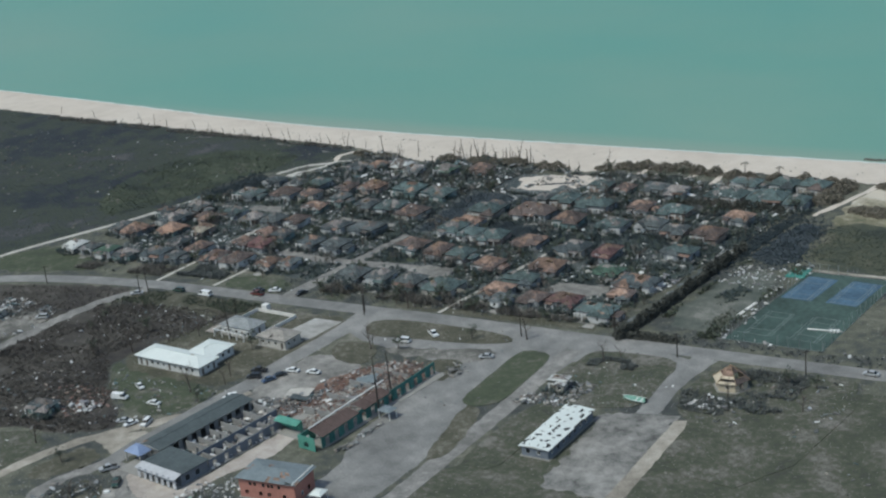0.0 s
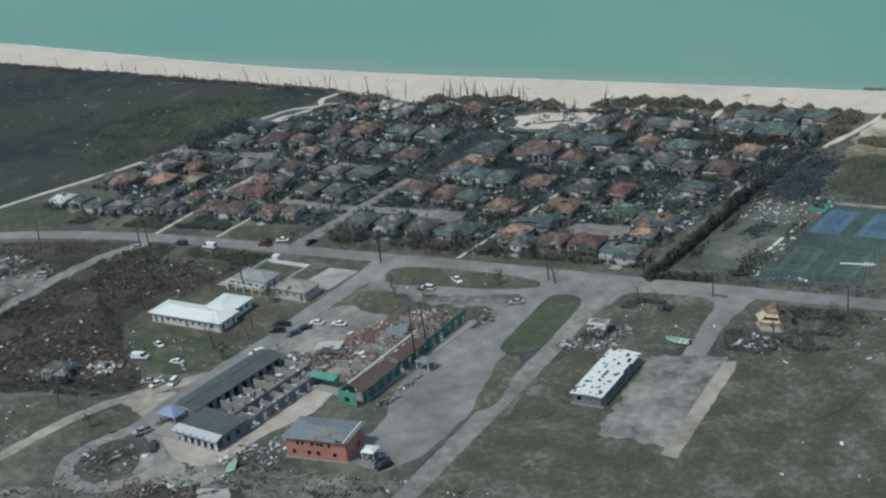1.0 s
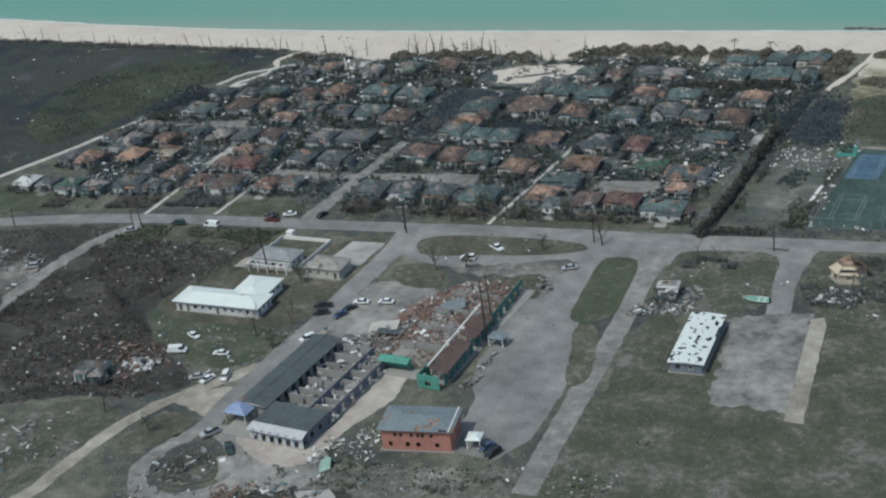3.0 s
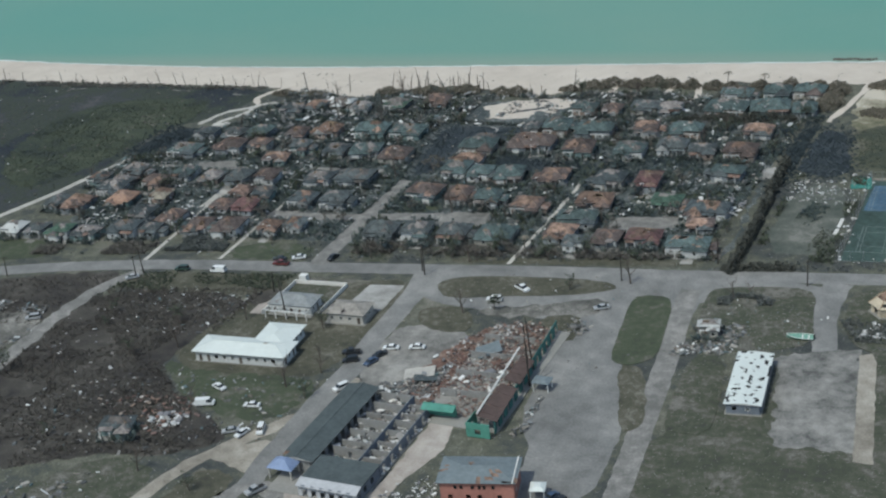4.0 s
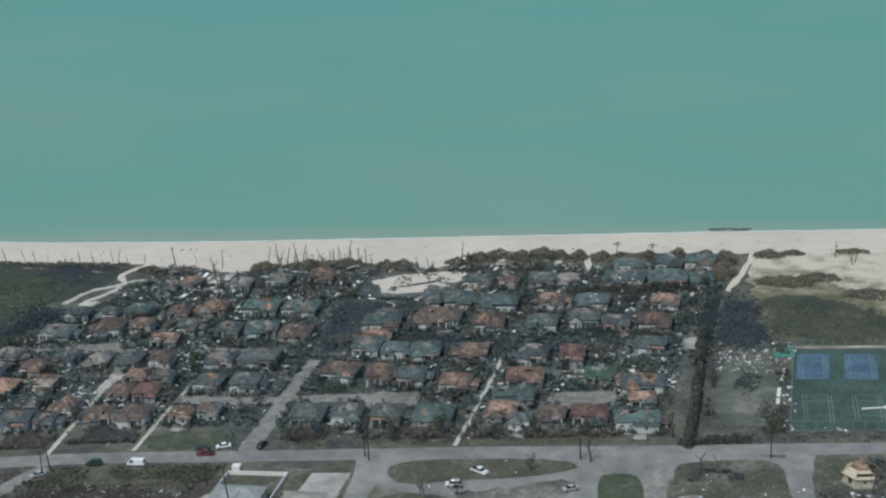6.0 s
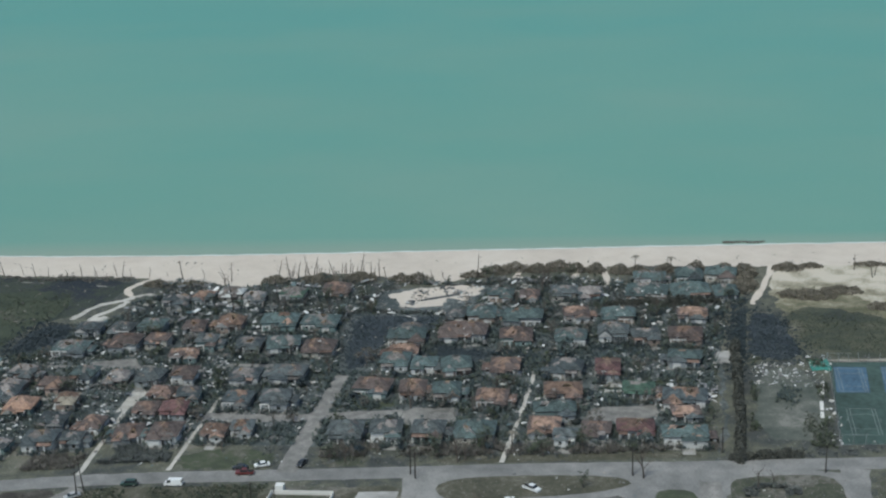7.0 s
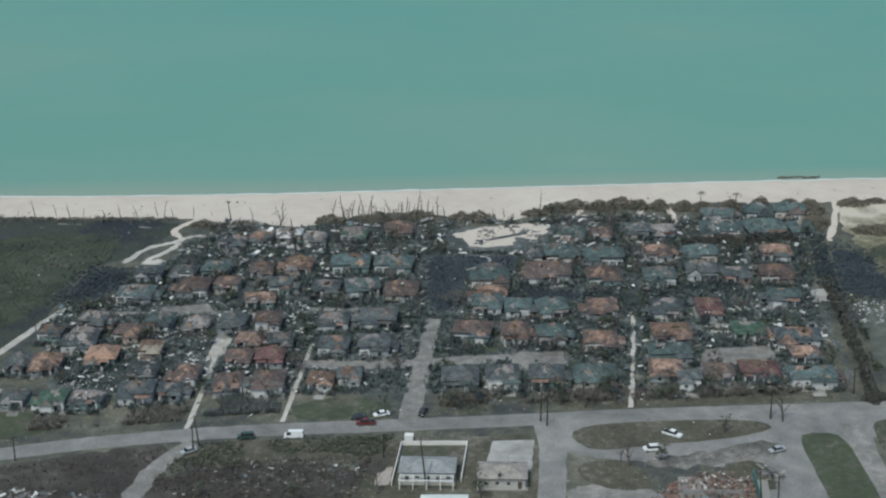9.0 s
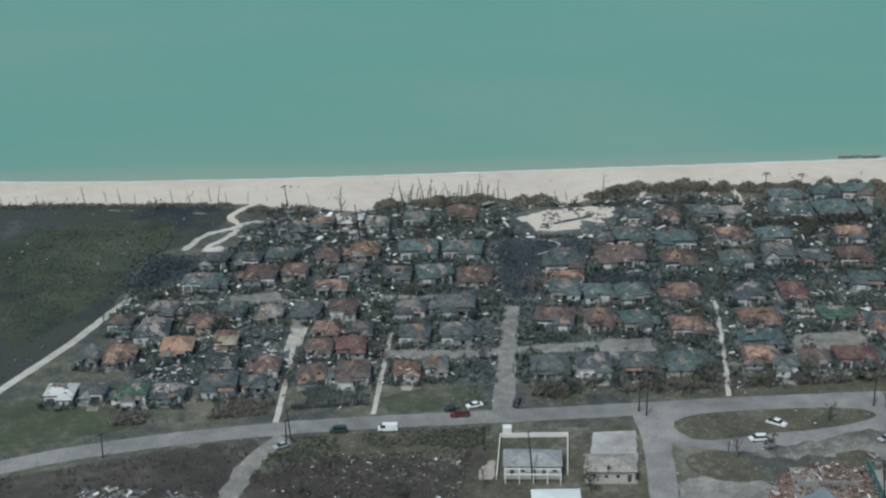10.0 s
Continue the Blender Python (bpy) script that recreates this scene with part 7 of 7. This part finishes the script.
debris("debris", "litter along the court edge", M_whitebris, 900, [(148, 36), (186, 40), (300, 58), (300, 64), (186, 46), (154, 42), (154, 80), (150, 80)], 64, (0.3, 1.8), 0.12, 0.35, False)
debris("debris", "litter on the wide field", M_debris, 700, [(178, -40), (205, -38), (240, 25), (330, 20), (320, -60), (230, -95)], 65, (0.2, 1.2), 0.06, 0.5)
debris("debris", "wreckage by the white-roofed shed", M_debris, 1000, [(122, -26), (137, -22), (138, -6), (124, -8)], 66, (0.3, 2.0), 0.12, 0.4, False, True, 0.4)
debris("debris", "pale wreckage round the sandy clearing", M_debris, 1800, [(-100, -40), (-72, -40), (-66, -56), (-70, -76), (-110, -72)], 67, (0.3, 2.4), 0.12, 0.35, False, True, 0.4)
debris("debris", "litter on the lawn of the white-roofed building", M_debris, 500, [(-16, -60), (0, -66), (36, -62), (40, -70), (30, -92), (0, -78)], 68, (0.25, 1.6), 0.1, 0.4)
debris("debris", "litter on grass islands and forecourt", M_debris, 500, [(40, -30), (40, 10), (156, 22), (160, -20), (110, -40)], 69, (0.15, 0.9), 0.08, 0.4, False)
debris("debris", "wreckage on the white sand clearing", M_debris, 500, [(-5, 137), (28, 142), (30, 162), (-4, 156)], 72, (0.3, 2.2), 0.15, 0.4, False)
debris("debris", "rubble on the turning loop island", M_debris, 350, [(46, -133), (43, -124), (50, -119), (58, -125), (56, -131)], 73, (0.2, 1.2), 0.15, 0.3, False)
brush("brush", "dry brush on the turning loop island", M_twigs, 700, [(46, -133), (43, -124), (50, -119), (58, -125), (56, -131)], 74, (0.3, 1.0), 10, 0.06, 0.15, 0.2)
debris("beach_wrack", "driftwood and dark wrack on the beach", M_twigs, 1500, [(-300, 153), (-108, 163), (-50, 168), (20, 170), (135, 194), (200, 200), (200, 215), (60, 198), (-60, 184), (-300, 170)], 70, (0.2, 1.0), 0.1, 0.55, False, False)

debris("debris", "small litter on the grass of the islands", M_debris, 900, [(126, -20), (156, -14), (152, 18), (124, 14)], 75, (0.1, 0.8), 0.2, 0.4)
debris("debris", "small litter over the rough grass", M_debris, 500, [(160, 20), (206, 28), (206, -38), (178, -40)], 76, (0.1, 0.8), 0.2, 0.5)
debris("debris", "small litter round the parked cars", M_debris, 900, [(-16, -66), (36, -60), (46, -40), (40, -100), (20, -100), (0, -80)], 77, (0.1, 0.9), 0.2, 0.45)

# ---- battered trees, each a thing of its own ----
KINDS = [bare_tree(k, h, sp, lm, lf) for k, (h, sp, lm, lf) in enumerate(((7.5, 1.0, 7, 0), (6.0, 1.3, 6, 0), (9.0, 0.7, 7, 0), (5.0, 1.4, 6, 8), (6.5, 1.1, 7, 10)))]
r = random.Random(3)
xs, ys = spots(420, TOWN, 91, 0.1, 0.3)
spread = list(zip(xs, ys))[:95]
spread += list(zip(*spots(90, NORTH, 92, 0.1, 0.3)))[:26] + list(zip(*spots(60, BROWN, 93, 0.1, 0.3)))[:14] + list(zip(*spots(60, PAVILION, 94, 0.1, 0.2)))[:5] + [(56, -13), (58, -16), (66, -12), (83, 4), (130, 9), (134, 12), (99, 12), (40, 17), (70, 22), (31, -52), (34, -57), (28, -66), (36, -70), (22, -34), (-4, -34), (-9, -20), (50, -128), (74, -122), (30, -116), (12, -112)]
for n, (x, y) in enumerate(spread):
    m = pose(float(x), float(y), 0, rz=r.uniform(0, 360))
    src = KINDS[n % 5]
    sc = r.uniform(0.65, 1.15)
    if n < 5:
        src.matrix_basis = m
    else:
        src.scale = (sc, sc, sc)
        copy_thing(src, m)
        src.scale = (1, 1, 1)



def clump_tree(seed, h, spread, mat, words):
    """A tree that kept some leaves: trunk, two limbs and an uneven crown of small clumps with gaps."""
    q = random.Random(seed)
    hub = thing("tree", pose(0, 0, 0), f"storm-battered tree with {words} crown in clumps", "tree", "leafy trees of the settlement")
    trunk = limb_points(q, (0, 0, 0), (q.uniform(-0.2, 0.2), q.uniform(-0.2, 0.2), 1), h * 0.62, 0.15, 4)
    part("trunk", Build().tube(trunk, [h * 0.032, h * 0.027, h * 0.022, h * 0.016, h * 0.01], 6), M_bark, hub)
    ends = [trunk[-1]]
    for k in range(2):
        a = q.uniform(0, 6.28)
        pts = limb_points(q, trunk[2], (math.cos(a), math.sin(a), 0.8), h * 0.4, 0.3, 3)
        part("limb", Build().tube(pts, [h * 0.016, h * 0.013, h * 0.009, h * 0.005], 4), M_bark, hub)
        ends += pts[2:]
    crown = Build()
    for k in range(9):
        c = Vector(ends[k % len(ends)]) + Vector((q.gauss(0, spread * 0.42), q.gauss(0, spread * 0.42), q.gauss(0, h * 0.10)))
        size = spread * q.uniform(0.16, 0.40)
        for _ in range(26):
            d = Vector((q.gauss(0, 1), q.gauss(0, 1), q.gauss(0, 0.8))).normalized() * size * q.uniform(0.5, 1.1)
            u, w = Vector((q.gauss(0, 1), q.gauss(0, 1), q.gauss(0, 1))).normalized() * 0.3, Vector((q.gauss(0, 1), q.gauss(0, 1), q.gauss(0, 1))).normalized() * 0.22
            crown.add([c + d - u, c + d + w, c + d + u, c + d - w], [(0, 1, 2, 3)])
    part("crown", crown, mat, hub, kind="stuff")
    return hub


LEAFY = [clump_tree(40, 5.0, 2.6, M_darkbrush, "a blue-green"), clump_tree(41, 4.2, 2.2, M_bluebrush, "a dark"), clump_tree(42, 5.6, 2.4, M_greybrush, "a browned"), clump_tree(43, 3.8, 2.4, M_greentwigs, "a thin green")]
grown = list(zip(*spots(900, INNER, 131, 0.09, 0.42)))[:74] + list(zip(*spots(140, [(6, 15), (60, 22), (117, 32), (116, 36), (60, 27), (6, 20)], 132, 0.1, 0.2)))[:12]
for n, (x, y) in enumerate(grown):
    m = pose(float(x), float(y), 0, rz=r.uniform(0, 360))
    src = LEAFY[n % 4]
    if n < 4:
        src.matrix_basis = m
    else:
        sc = r.uniform(0.7, 1.25)
        src.scale = (sc, sc, sc)
        copy_thing(src, m)
        src.scale = (1, 1, 1)

# snapped casuarina trunks along the beach
def snapped(seed, h):
    q = random.Random(seed)
    hub = thing("snapped_pine", pose(0, 0, 0), "bare snapped pine trunk above the beach", "tree", "snapped trunks along the beach")
    pts = limb_points(q, (0, 0, 0), (q.uniform(-0.25, 0.25), q.uniform(-0.1, 0.1), 1), h, 0.1, 5)
    part("trunk", Build().tube(pts, [0.24, 0.21, 0.18, 0.14, 0.1, 0.05], 5), M_bark, hub)
    for j in range(5):
        b = pts[2 + j % 3]
        part("limb", Build().tube(limb_points(q, b, (q.uniform(-1, 1), q.uniform(-1, 1), 0.7), h * 0.2, 0.3, 3), [0.07, 0.06, 0.04, 0.02], 4), M_bark, hub)
    return hub


PINES = [snapped(k, h) for k, h in enumerate((9.0, 7.0, 5.0, 10.0))]
lines = [(x, 165 + 0.10 * (x + 46) + r.uniform(-2, 3)) for x in (-48, -45, -43, -40, -38, -36, -33, -31, -28, -26, -24, -21, -19, -17, -15)]
lines += [(x, 163 + 0.10 * (x + 46) + r.uniform(-2, 4)) for x in (-52, -47, -44, -41.5, -39, -35, -34, -30, -27, -25, -22, -20, -18, -13, -10)]
lines += [(x, 158.5 + 0.03 * (x + 180) + r.uniform(-1.5, 1.5)) for x in (-173, -158, -147, -139, -128, -126, -119, -113, -98, -82)]
lines += [(x, 153 + r.uniform(-2, 2)) for x in (-330, -300, -276, -262, -250, -238, -226, -216, -204, -196, -188, -180)]
lines += [(x, 157.5 + 0.03 * (x + 180) + r.uniform(-1.5, 2.5)) for x in (-212, -192, -184, -166, -152, -133, -122, -116, -105)]
lines += [(8, 166), (12, 168), (25, 170), (-70, 158), (165.9, 190), (172, 182), (173, 184)]
for n, (x, y) in enumerate(lines):
    m = pose(float(x), float(y), 0, rz=r.uniform(0, 360))
    if n < 4:
        PINES[n].matrix_basis = m
    else:
        src = PINES[n % 4]
        sc = r.uniform(0.55, 1.0) * (0.75 if x < -70 else 1)
        src.scale = (sc, sc, sc)
        copy_thing(src, m)
        src.scale = (1, 1, 1)

# palms
for x, y, h in ((84.3, 179, 7.5), (97.5, 182.5, 6.0), (60, 27, 5.0)):
    q = random.Random(int(x))
    hub = thing("palm", pose(x, y, 0), "wind-torn palm with a ragged crown", "palm tree", "palms")
    part("trunk", Build().tube([(0, 0, 0), (0.15, 0, h * 0.5), (0.4, 0.1, h)], [0.2, 0.15, 0.13], 6), M_bark, hub)
    for k in range(9):
        a = 2 * math.pi * k / 9 + q.random() * 0.5
        s = Build()
        prev = None
        for j in range(5):
            u = j / 4
            c = Vector((0.4 + math.cos(a) * 2.0 * u, 0.1 + math.sin(a) * 2.0 * u, h + 0.7 * u - 1.6 * u * u))
            side = Vector((-math.sin(a), math.cos(a), 0)) * 0.35 * math.sin(math.pi * min(0.95, u + 0.12))
            cur = (c - side - Vector((0, 0, 0.12)), c, c + side - Vector((0, 0, 0.12)))
            if prev:
                s.add([prev[0], prev[1], cur[1], cur[0]], [(0, 1, 2, 3)]).add([prev[1], prev[2], cur[2], cur[1]], [(0, 1, 2, 3)])
            prev = cur
        part("frond", s, M_dunebush, hub)

# hedge row, garden hedge and dune shrubs
def mound_points(cx, cy, rx, ry, h, n, turn=0.0):
    p = rng.normal(size=(n, 3))
    p /= np.linalg.norm(p, axis=1)[:, None]
    p *= (0.55 + 0.45 * rng.random(n) ** 0.4)[:, None]
    lump = 0.75 + 0.5 * lattice_noise(cx + p[:, 0] * rx * 2 + 300, cy + p[:, 1] * ry * 2 + 300, 0.35, 77)
    x, y = p[:, 0] * rx * lump, p[:, 1] * ry * lump
    c, s_ = math.cos(radians(turn)), math.sin(radians(turn))
    return np.stack([cx + x * c - y * s_, cy + x * s_ + y * c, np.abs(p[:, 2]) * h * lump + 0.05], 1)


def row_points(pts, width, h, per_m):
    out = []
    for (x0, y0), (x1, y1) in zip(pts, pts[1:]):
        ln = math.hypot(x1 - x0, y1 - y0)
        for k in range(int(ln / 1.6)):
            u = (k + 0.5) / int(ln / 1.6)
            out.append(mound_points(x0 + (x1 - x0) * u + rng.normal(0, 0.25), y0 + (y1 - y0) * u, width * rng.uniform(0.7, 1.15), 1.5, h * rng.uniform(0.65, 1.15), int(per_m * 1.6)))
    return np.concatenate(out)


def green_row(name, label, category, pts, width, h, per_m, mat, leaf):
    hub = thing(name, pose(*pts[0], 0), label, category)
    p = row_points(pts, width, h, per_m)
    p[:, :2] -= np.array(pts[0])
    ob = leafy_mass("foliage", "", "", mat, p, leaf)
    ob.parent = hub
    ob["kind"] = "stuff"
    s = Build()
    for (x0, y0), (x1, y1) in zip(pts, pts[1:]):
        ln = math.hypot(x1 - x0, y1 - y0)
        for k in range(int(ln / 2.5)):
            u = (k + 0.5) / int(ln / 2.5)
            bx, by = x0 + (x1 - x0) * u - pts[0][0], y0 + (y1 - y0) * u - pts[0][1]
            s.tube([(bx, by, 0), (bx + 0.1, by, h * 0.6)], [0.1, 0.05], 5)
    part("stems", s, M_bark, hub, kind="stuff")


green_row("hedge", "tall dark windbreak hedge along the lane", "hedge", [(124.8, 24), (125.2, 50), (123.8, 80), (122.6, 108)], 1.5, 4.0, 240, M_hedge, 0.34)
green_row("hedge", "dark clipped hedge behind the beach houses", "hedge", [(77, 142.5), (98, 146), (117, 148.5)], 1.9, 3.6, 260, M_hedge, 0.3)
green_row("hedge", "dark shrubs at the end of the hedge", "hedge", [(122, 26), (134, 29), (142, 30)], 1.8, 2.2, 220, M_hedge, 0.32)
for n, (x, y, rx, ry, h) in enumerate(((-4, 164, 5, 3, 3), (3, 164, 6, 3.5, 3.5), (23, 171, 5, 2.5, 2.4), (31, 176, 6, 3.5, 3), (38, 180, 6, 3.5, 3.2), (47, 179.5, 5, 4, 3), (55, 182, 6.5, 4, 3.6), (62, 181, 4, 4, 3), (69.5, 181, 4, 4.2, 3.2), (78.5, 181, 4.5, 4, 3), (85.5, 180, 4.5, 4, 3),
                                       (96, 183.5, 4.5, 3.5, 3), (107, 186, 4, 3, 3.4), (118, 185, 4.5, 4.5, 3), (125, 181, 5, 8, 3.6), (125, 168, 5, 8, 3.6), (141, 189, 6, 3.4, 2.6), (150, 192, 5, 2.2, 1.8), (148, 160, 11, 5, 2.2), (160, 166, 8, 4, 1.8), (178, 150, 10, 5, 2), (200, 148, 14, 6, 2.4), (172, 196, 7, 2, 1.5), (-52, 158, 6, 4, 3), (-34, 160, 9, 5, 3.4), (-20, 164, 7, 5, 3), (-84, 152, 7, 3, 2), (-98, 152, 6, 3, 2))):
    hub = thing("dune_shrub", pose(x, y, 0), "dark olive wind-clipped shrub on the dune", "shrub", "shrubs along the dune")
    p = mound_points(0, 0, rx, ry, h, int(70 * rx * ry) + 200)
    ob = leafy_mass("foliage", "", "", M_dunebush, p, 0.3)
    ob.parent = hub
    ob["kind"] = "stuff"
    part("stems", Build().tube([(0, 0, 0), (0.2, 0.1, h * 0.7)], [0.12, 0.05], 5).tube([(0, 0, 0), (-rx * 0.4, 0.2, h * 0.6)], [0.1, 0.04], 5).tube([(0, 0, 0), (rx * 0.45, -0.2, h * 0.55)], [0.1, 0.04], 5), M_bark, hub)

# rocks at the waterline
M_rock = surface("dark_wet_rock", (0.10, 0.085, 0.075), 0.8, 0.35, 0.3, 1.5)
for n in range(16):
    q = random.Random(900 + n)
    x = 117 + n * 1.05
    ring = [(math.cos(k * 1.047) * q.uniform(0.7, 1.3), math.sin(k * 1.047) * q.uniform(0.4, 0.8)) for k in range(6)]
    ob = new("rock", Build().prism(ring, -0.1, q.uniform(0.35, 0.8), top=0.55).mesh("rock", M_rock))
    ob.matrix_basis = pose(x, 219 + 0.12 * (x - 117) + q.uniform(-0.8, 0.8), 0.1, rz=q.uniform(0, 180))
    tagged(ob, "low dark rock at the waterline", "rock", "rocks at the waterline")

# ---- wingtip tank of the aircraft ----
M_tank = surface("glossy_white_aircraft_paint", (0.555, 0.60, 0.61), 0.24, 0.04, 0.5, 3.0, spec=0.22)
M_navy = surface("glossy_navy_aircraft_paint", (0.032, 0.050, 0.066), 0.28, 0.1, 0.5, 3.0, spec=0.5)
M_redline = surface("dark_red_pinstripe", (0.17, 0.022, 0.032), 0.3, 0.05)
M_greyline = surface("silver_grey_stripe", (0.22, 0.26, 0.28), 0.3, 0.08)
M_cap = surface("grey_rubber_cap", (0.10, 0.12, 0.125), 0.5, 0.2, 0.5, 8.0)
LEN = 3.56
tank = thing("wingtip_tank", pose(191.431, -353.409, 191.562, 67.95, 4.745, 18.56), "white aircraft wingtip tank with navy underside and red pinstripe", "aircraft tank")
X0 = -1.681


def along(u, keys):
    for (a, va), (c, vc) in zip(keys, keys[1:]):
        if u <= c:
            q = (u - a) / (c - a)
            q = q * q * (3 - 2 * q) * 0.35 + q * 0.65
            return va + (vc - va) * q
    return keys[-1][1]


TOP = [(0, -0.591), (0.07, -0.488), (0.13, -0.438), (0.23, -0.390), (0.36, -0.372), (0.48, -0.379), (0.61, -0.408), (0.74, -0.470), (0.87, -0.534), (0.975, -0.568), (1, -0.60)]
LOW = [(0, -0.60), (0.07, -0.716), (0.13, -0.796), (0.2, -0.853), (0.26, -0.888), (0.36, -0.93), (0.5, -0.975), (0.64, -1.0), (0.74, -0.99), (0.81, -0.899), (0.87, -0.808), (0.94, -0.716), (0.975, -0.66), (1, -0.61)]
PARTING = [(0, -0.60), (0.066, -0.706), (0.16, -0.700), (0.29, -0.694), (0.48, -0.706), (0.68, -0.724), (0.81, -0.724), (0.9, -0.722), (0.94, -0.705), (1, -0.61)]
STRIPES = (("red_stripe", 0.28, 1.0, [(0, -0.595), (0.28, -0.595), (0.44, -0.602), (0.61, -0.613), (0.74, -0.610), (0.87, -0.596), (1, -0.598)], 0.013, M_redline),
           ("grey_stripe", 0.34, 0.985, [(0, -0.637), (0.34, -0.637), (0.61, -0.654), (0.74, -0.650), (0.87, -0.636), (1, -0.618)], 0.010, M_greyline),
           ("broad_stripe", 0.36, 0.975, [(0, -0.665), (0.36, -0.665), (0.61, -0.684), (0.74, -0.682), (0.87, -0.668), (1, -0.630)], 0.023, M_greyline))
ROWS = 72


def section(u):
    t, lo = along(u, TOP), along(u, LOW)
    return (t + lo) / 2, max(0.004, (t - lo) / 2)


def skin(y, u, grow=1.0):
    c, hh = section(u)
    v = max(-1.0, min(1.0, (y - c) / hh))
    return math.asin(v), c, hh * grow


def ring_band(u, a0, a1, k, grow=1.0):
    c, hh = section(u)
    out = []
    for j in range(k + 1):
        a = a0 + (a1 - a0) * j / k
        out.append((X0 + LEN * u, c + hh * grow * math.sin(a), hh * grow * 0.85 * math.cos(a)))
    return out


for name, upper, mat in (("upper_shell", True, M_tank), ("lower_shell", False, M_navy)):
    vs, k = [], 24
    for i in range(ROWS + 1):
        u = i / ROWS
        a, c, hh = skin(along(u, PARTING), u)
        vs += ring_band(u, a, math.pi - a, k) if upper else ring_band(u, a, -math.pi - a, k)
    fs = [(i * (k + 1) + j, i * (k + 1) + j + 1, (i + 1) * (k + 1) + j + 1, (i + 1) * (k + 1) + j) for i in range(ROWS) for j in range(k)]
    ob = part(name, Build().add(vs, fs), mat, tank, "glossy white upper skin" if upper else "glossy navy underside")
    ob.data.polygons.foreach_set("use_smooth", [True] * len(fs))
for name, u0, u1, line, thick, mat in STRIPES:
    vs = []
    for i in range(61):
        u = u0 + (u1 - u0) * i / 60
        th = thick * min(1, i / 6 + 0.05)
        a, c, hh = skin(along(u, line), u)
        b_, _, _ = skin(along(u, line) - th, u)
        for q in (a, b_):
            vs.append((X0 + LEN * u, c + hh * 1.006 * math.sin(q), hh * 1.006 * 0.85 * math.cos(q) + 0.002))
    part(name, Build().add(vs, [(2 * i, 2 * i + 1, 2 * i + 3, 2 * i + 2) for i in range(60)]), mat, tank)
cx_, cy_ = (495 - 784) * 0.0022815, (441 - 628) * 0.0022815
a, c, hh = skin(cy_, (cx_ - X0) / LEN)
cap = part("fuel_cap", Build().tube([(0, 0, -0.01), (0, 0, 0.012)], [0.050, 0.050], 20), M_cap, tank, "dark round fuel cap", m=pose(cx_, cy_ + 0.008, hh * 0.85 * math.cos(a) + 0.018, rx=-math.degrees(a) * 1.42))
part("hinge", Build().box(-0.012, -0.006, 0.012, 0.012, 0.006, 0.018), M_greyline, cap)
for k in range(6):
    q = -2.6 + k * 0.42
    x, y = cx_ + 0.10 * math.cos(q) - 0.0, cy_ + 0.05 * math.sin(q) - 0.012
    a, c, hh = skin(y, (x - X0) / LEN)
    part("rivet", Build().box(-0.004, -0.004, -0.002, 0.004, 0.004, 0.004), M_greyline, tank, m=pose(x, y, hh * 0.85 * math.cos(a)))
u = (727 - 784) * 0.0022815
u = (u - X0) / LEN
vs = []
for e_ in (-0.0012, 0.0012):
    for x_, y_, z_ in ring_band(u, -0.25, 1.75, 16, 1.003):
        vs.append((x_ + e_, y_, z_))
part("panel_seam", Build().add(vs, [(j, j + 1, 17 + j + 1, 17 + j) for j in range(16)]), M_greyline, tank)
# added white knobs stand in for small bright spots on the skin
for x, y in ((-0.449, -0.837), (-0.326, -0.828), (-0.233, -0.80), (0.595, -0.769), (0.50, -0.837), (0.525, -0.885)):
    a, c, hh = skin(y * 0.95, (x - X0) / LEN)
    part("bright_spot", Build().tube([(0, 0, -0.004), (0, 0, 0.006), (0, 0, 0.009)], [0.008, 0.008, 0.003], 8), M_trim, tank, "small white knob for a bright spot", m=pose(x * 0.93, y * 0.95, hh * 0.85 * math.cos(a)))
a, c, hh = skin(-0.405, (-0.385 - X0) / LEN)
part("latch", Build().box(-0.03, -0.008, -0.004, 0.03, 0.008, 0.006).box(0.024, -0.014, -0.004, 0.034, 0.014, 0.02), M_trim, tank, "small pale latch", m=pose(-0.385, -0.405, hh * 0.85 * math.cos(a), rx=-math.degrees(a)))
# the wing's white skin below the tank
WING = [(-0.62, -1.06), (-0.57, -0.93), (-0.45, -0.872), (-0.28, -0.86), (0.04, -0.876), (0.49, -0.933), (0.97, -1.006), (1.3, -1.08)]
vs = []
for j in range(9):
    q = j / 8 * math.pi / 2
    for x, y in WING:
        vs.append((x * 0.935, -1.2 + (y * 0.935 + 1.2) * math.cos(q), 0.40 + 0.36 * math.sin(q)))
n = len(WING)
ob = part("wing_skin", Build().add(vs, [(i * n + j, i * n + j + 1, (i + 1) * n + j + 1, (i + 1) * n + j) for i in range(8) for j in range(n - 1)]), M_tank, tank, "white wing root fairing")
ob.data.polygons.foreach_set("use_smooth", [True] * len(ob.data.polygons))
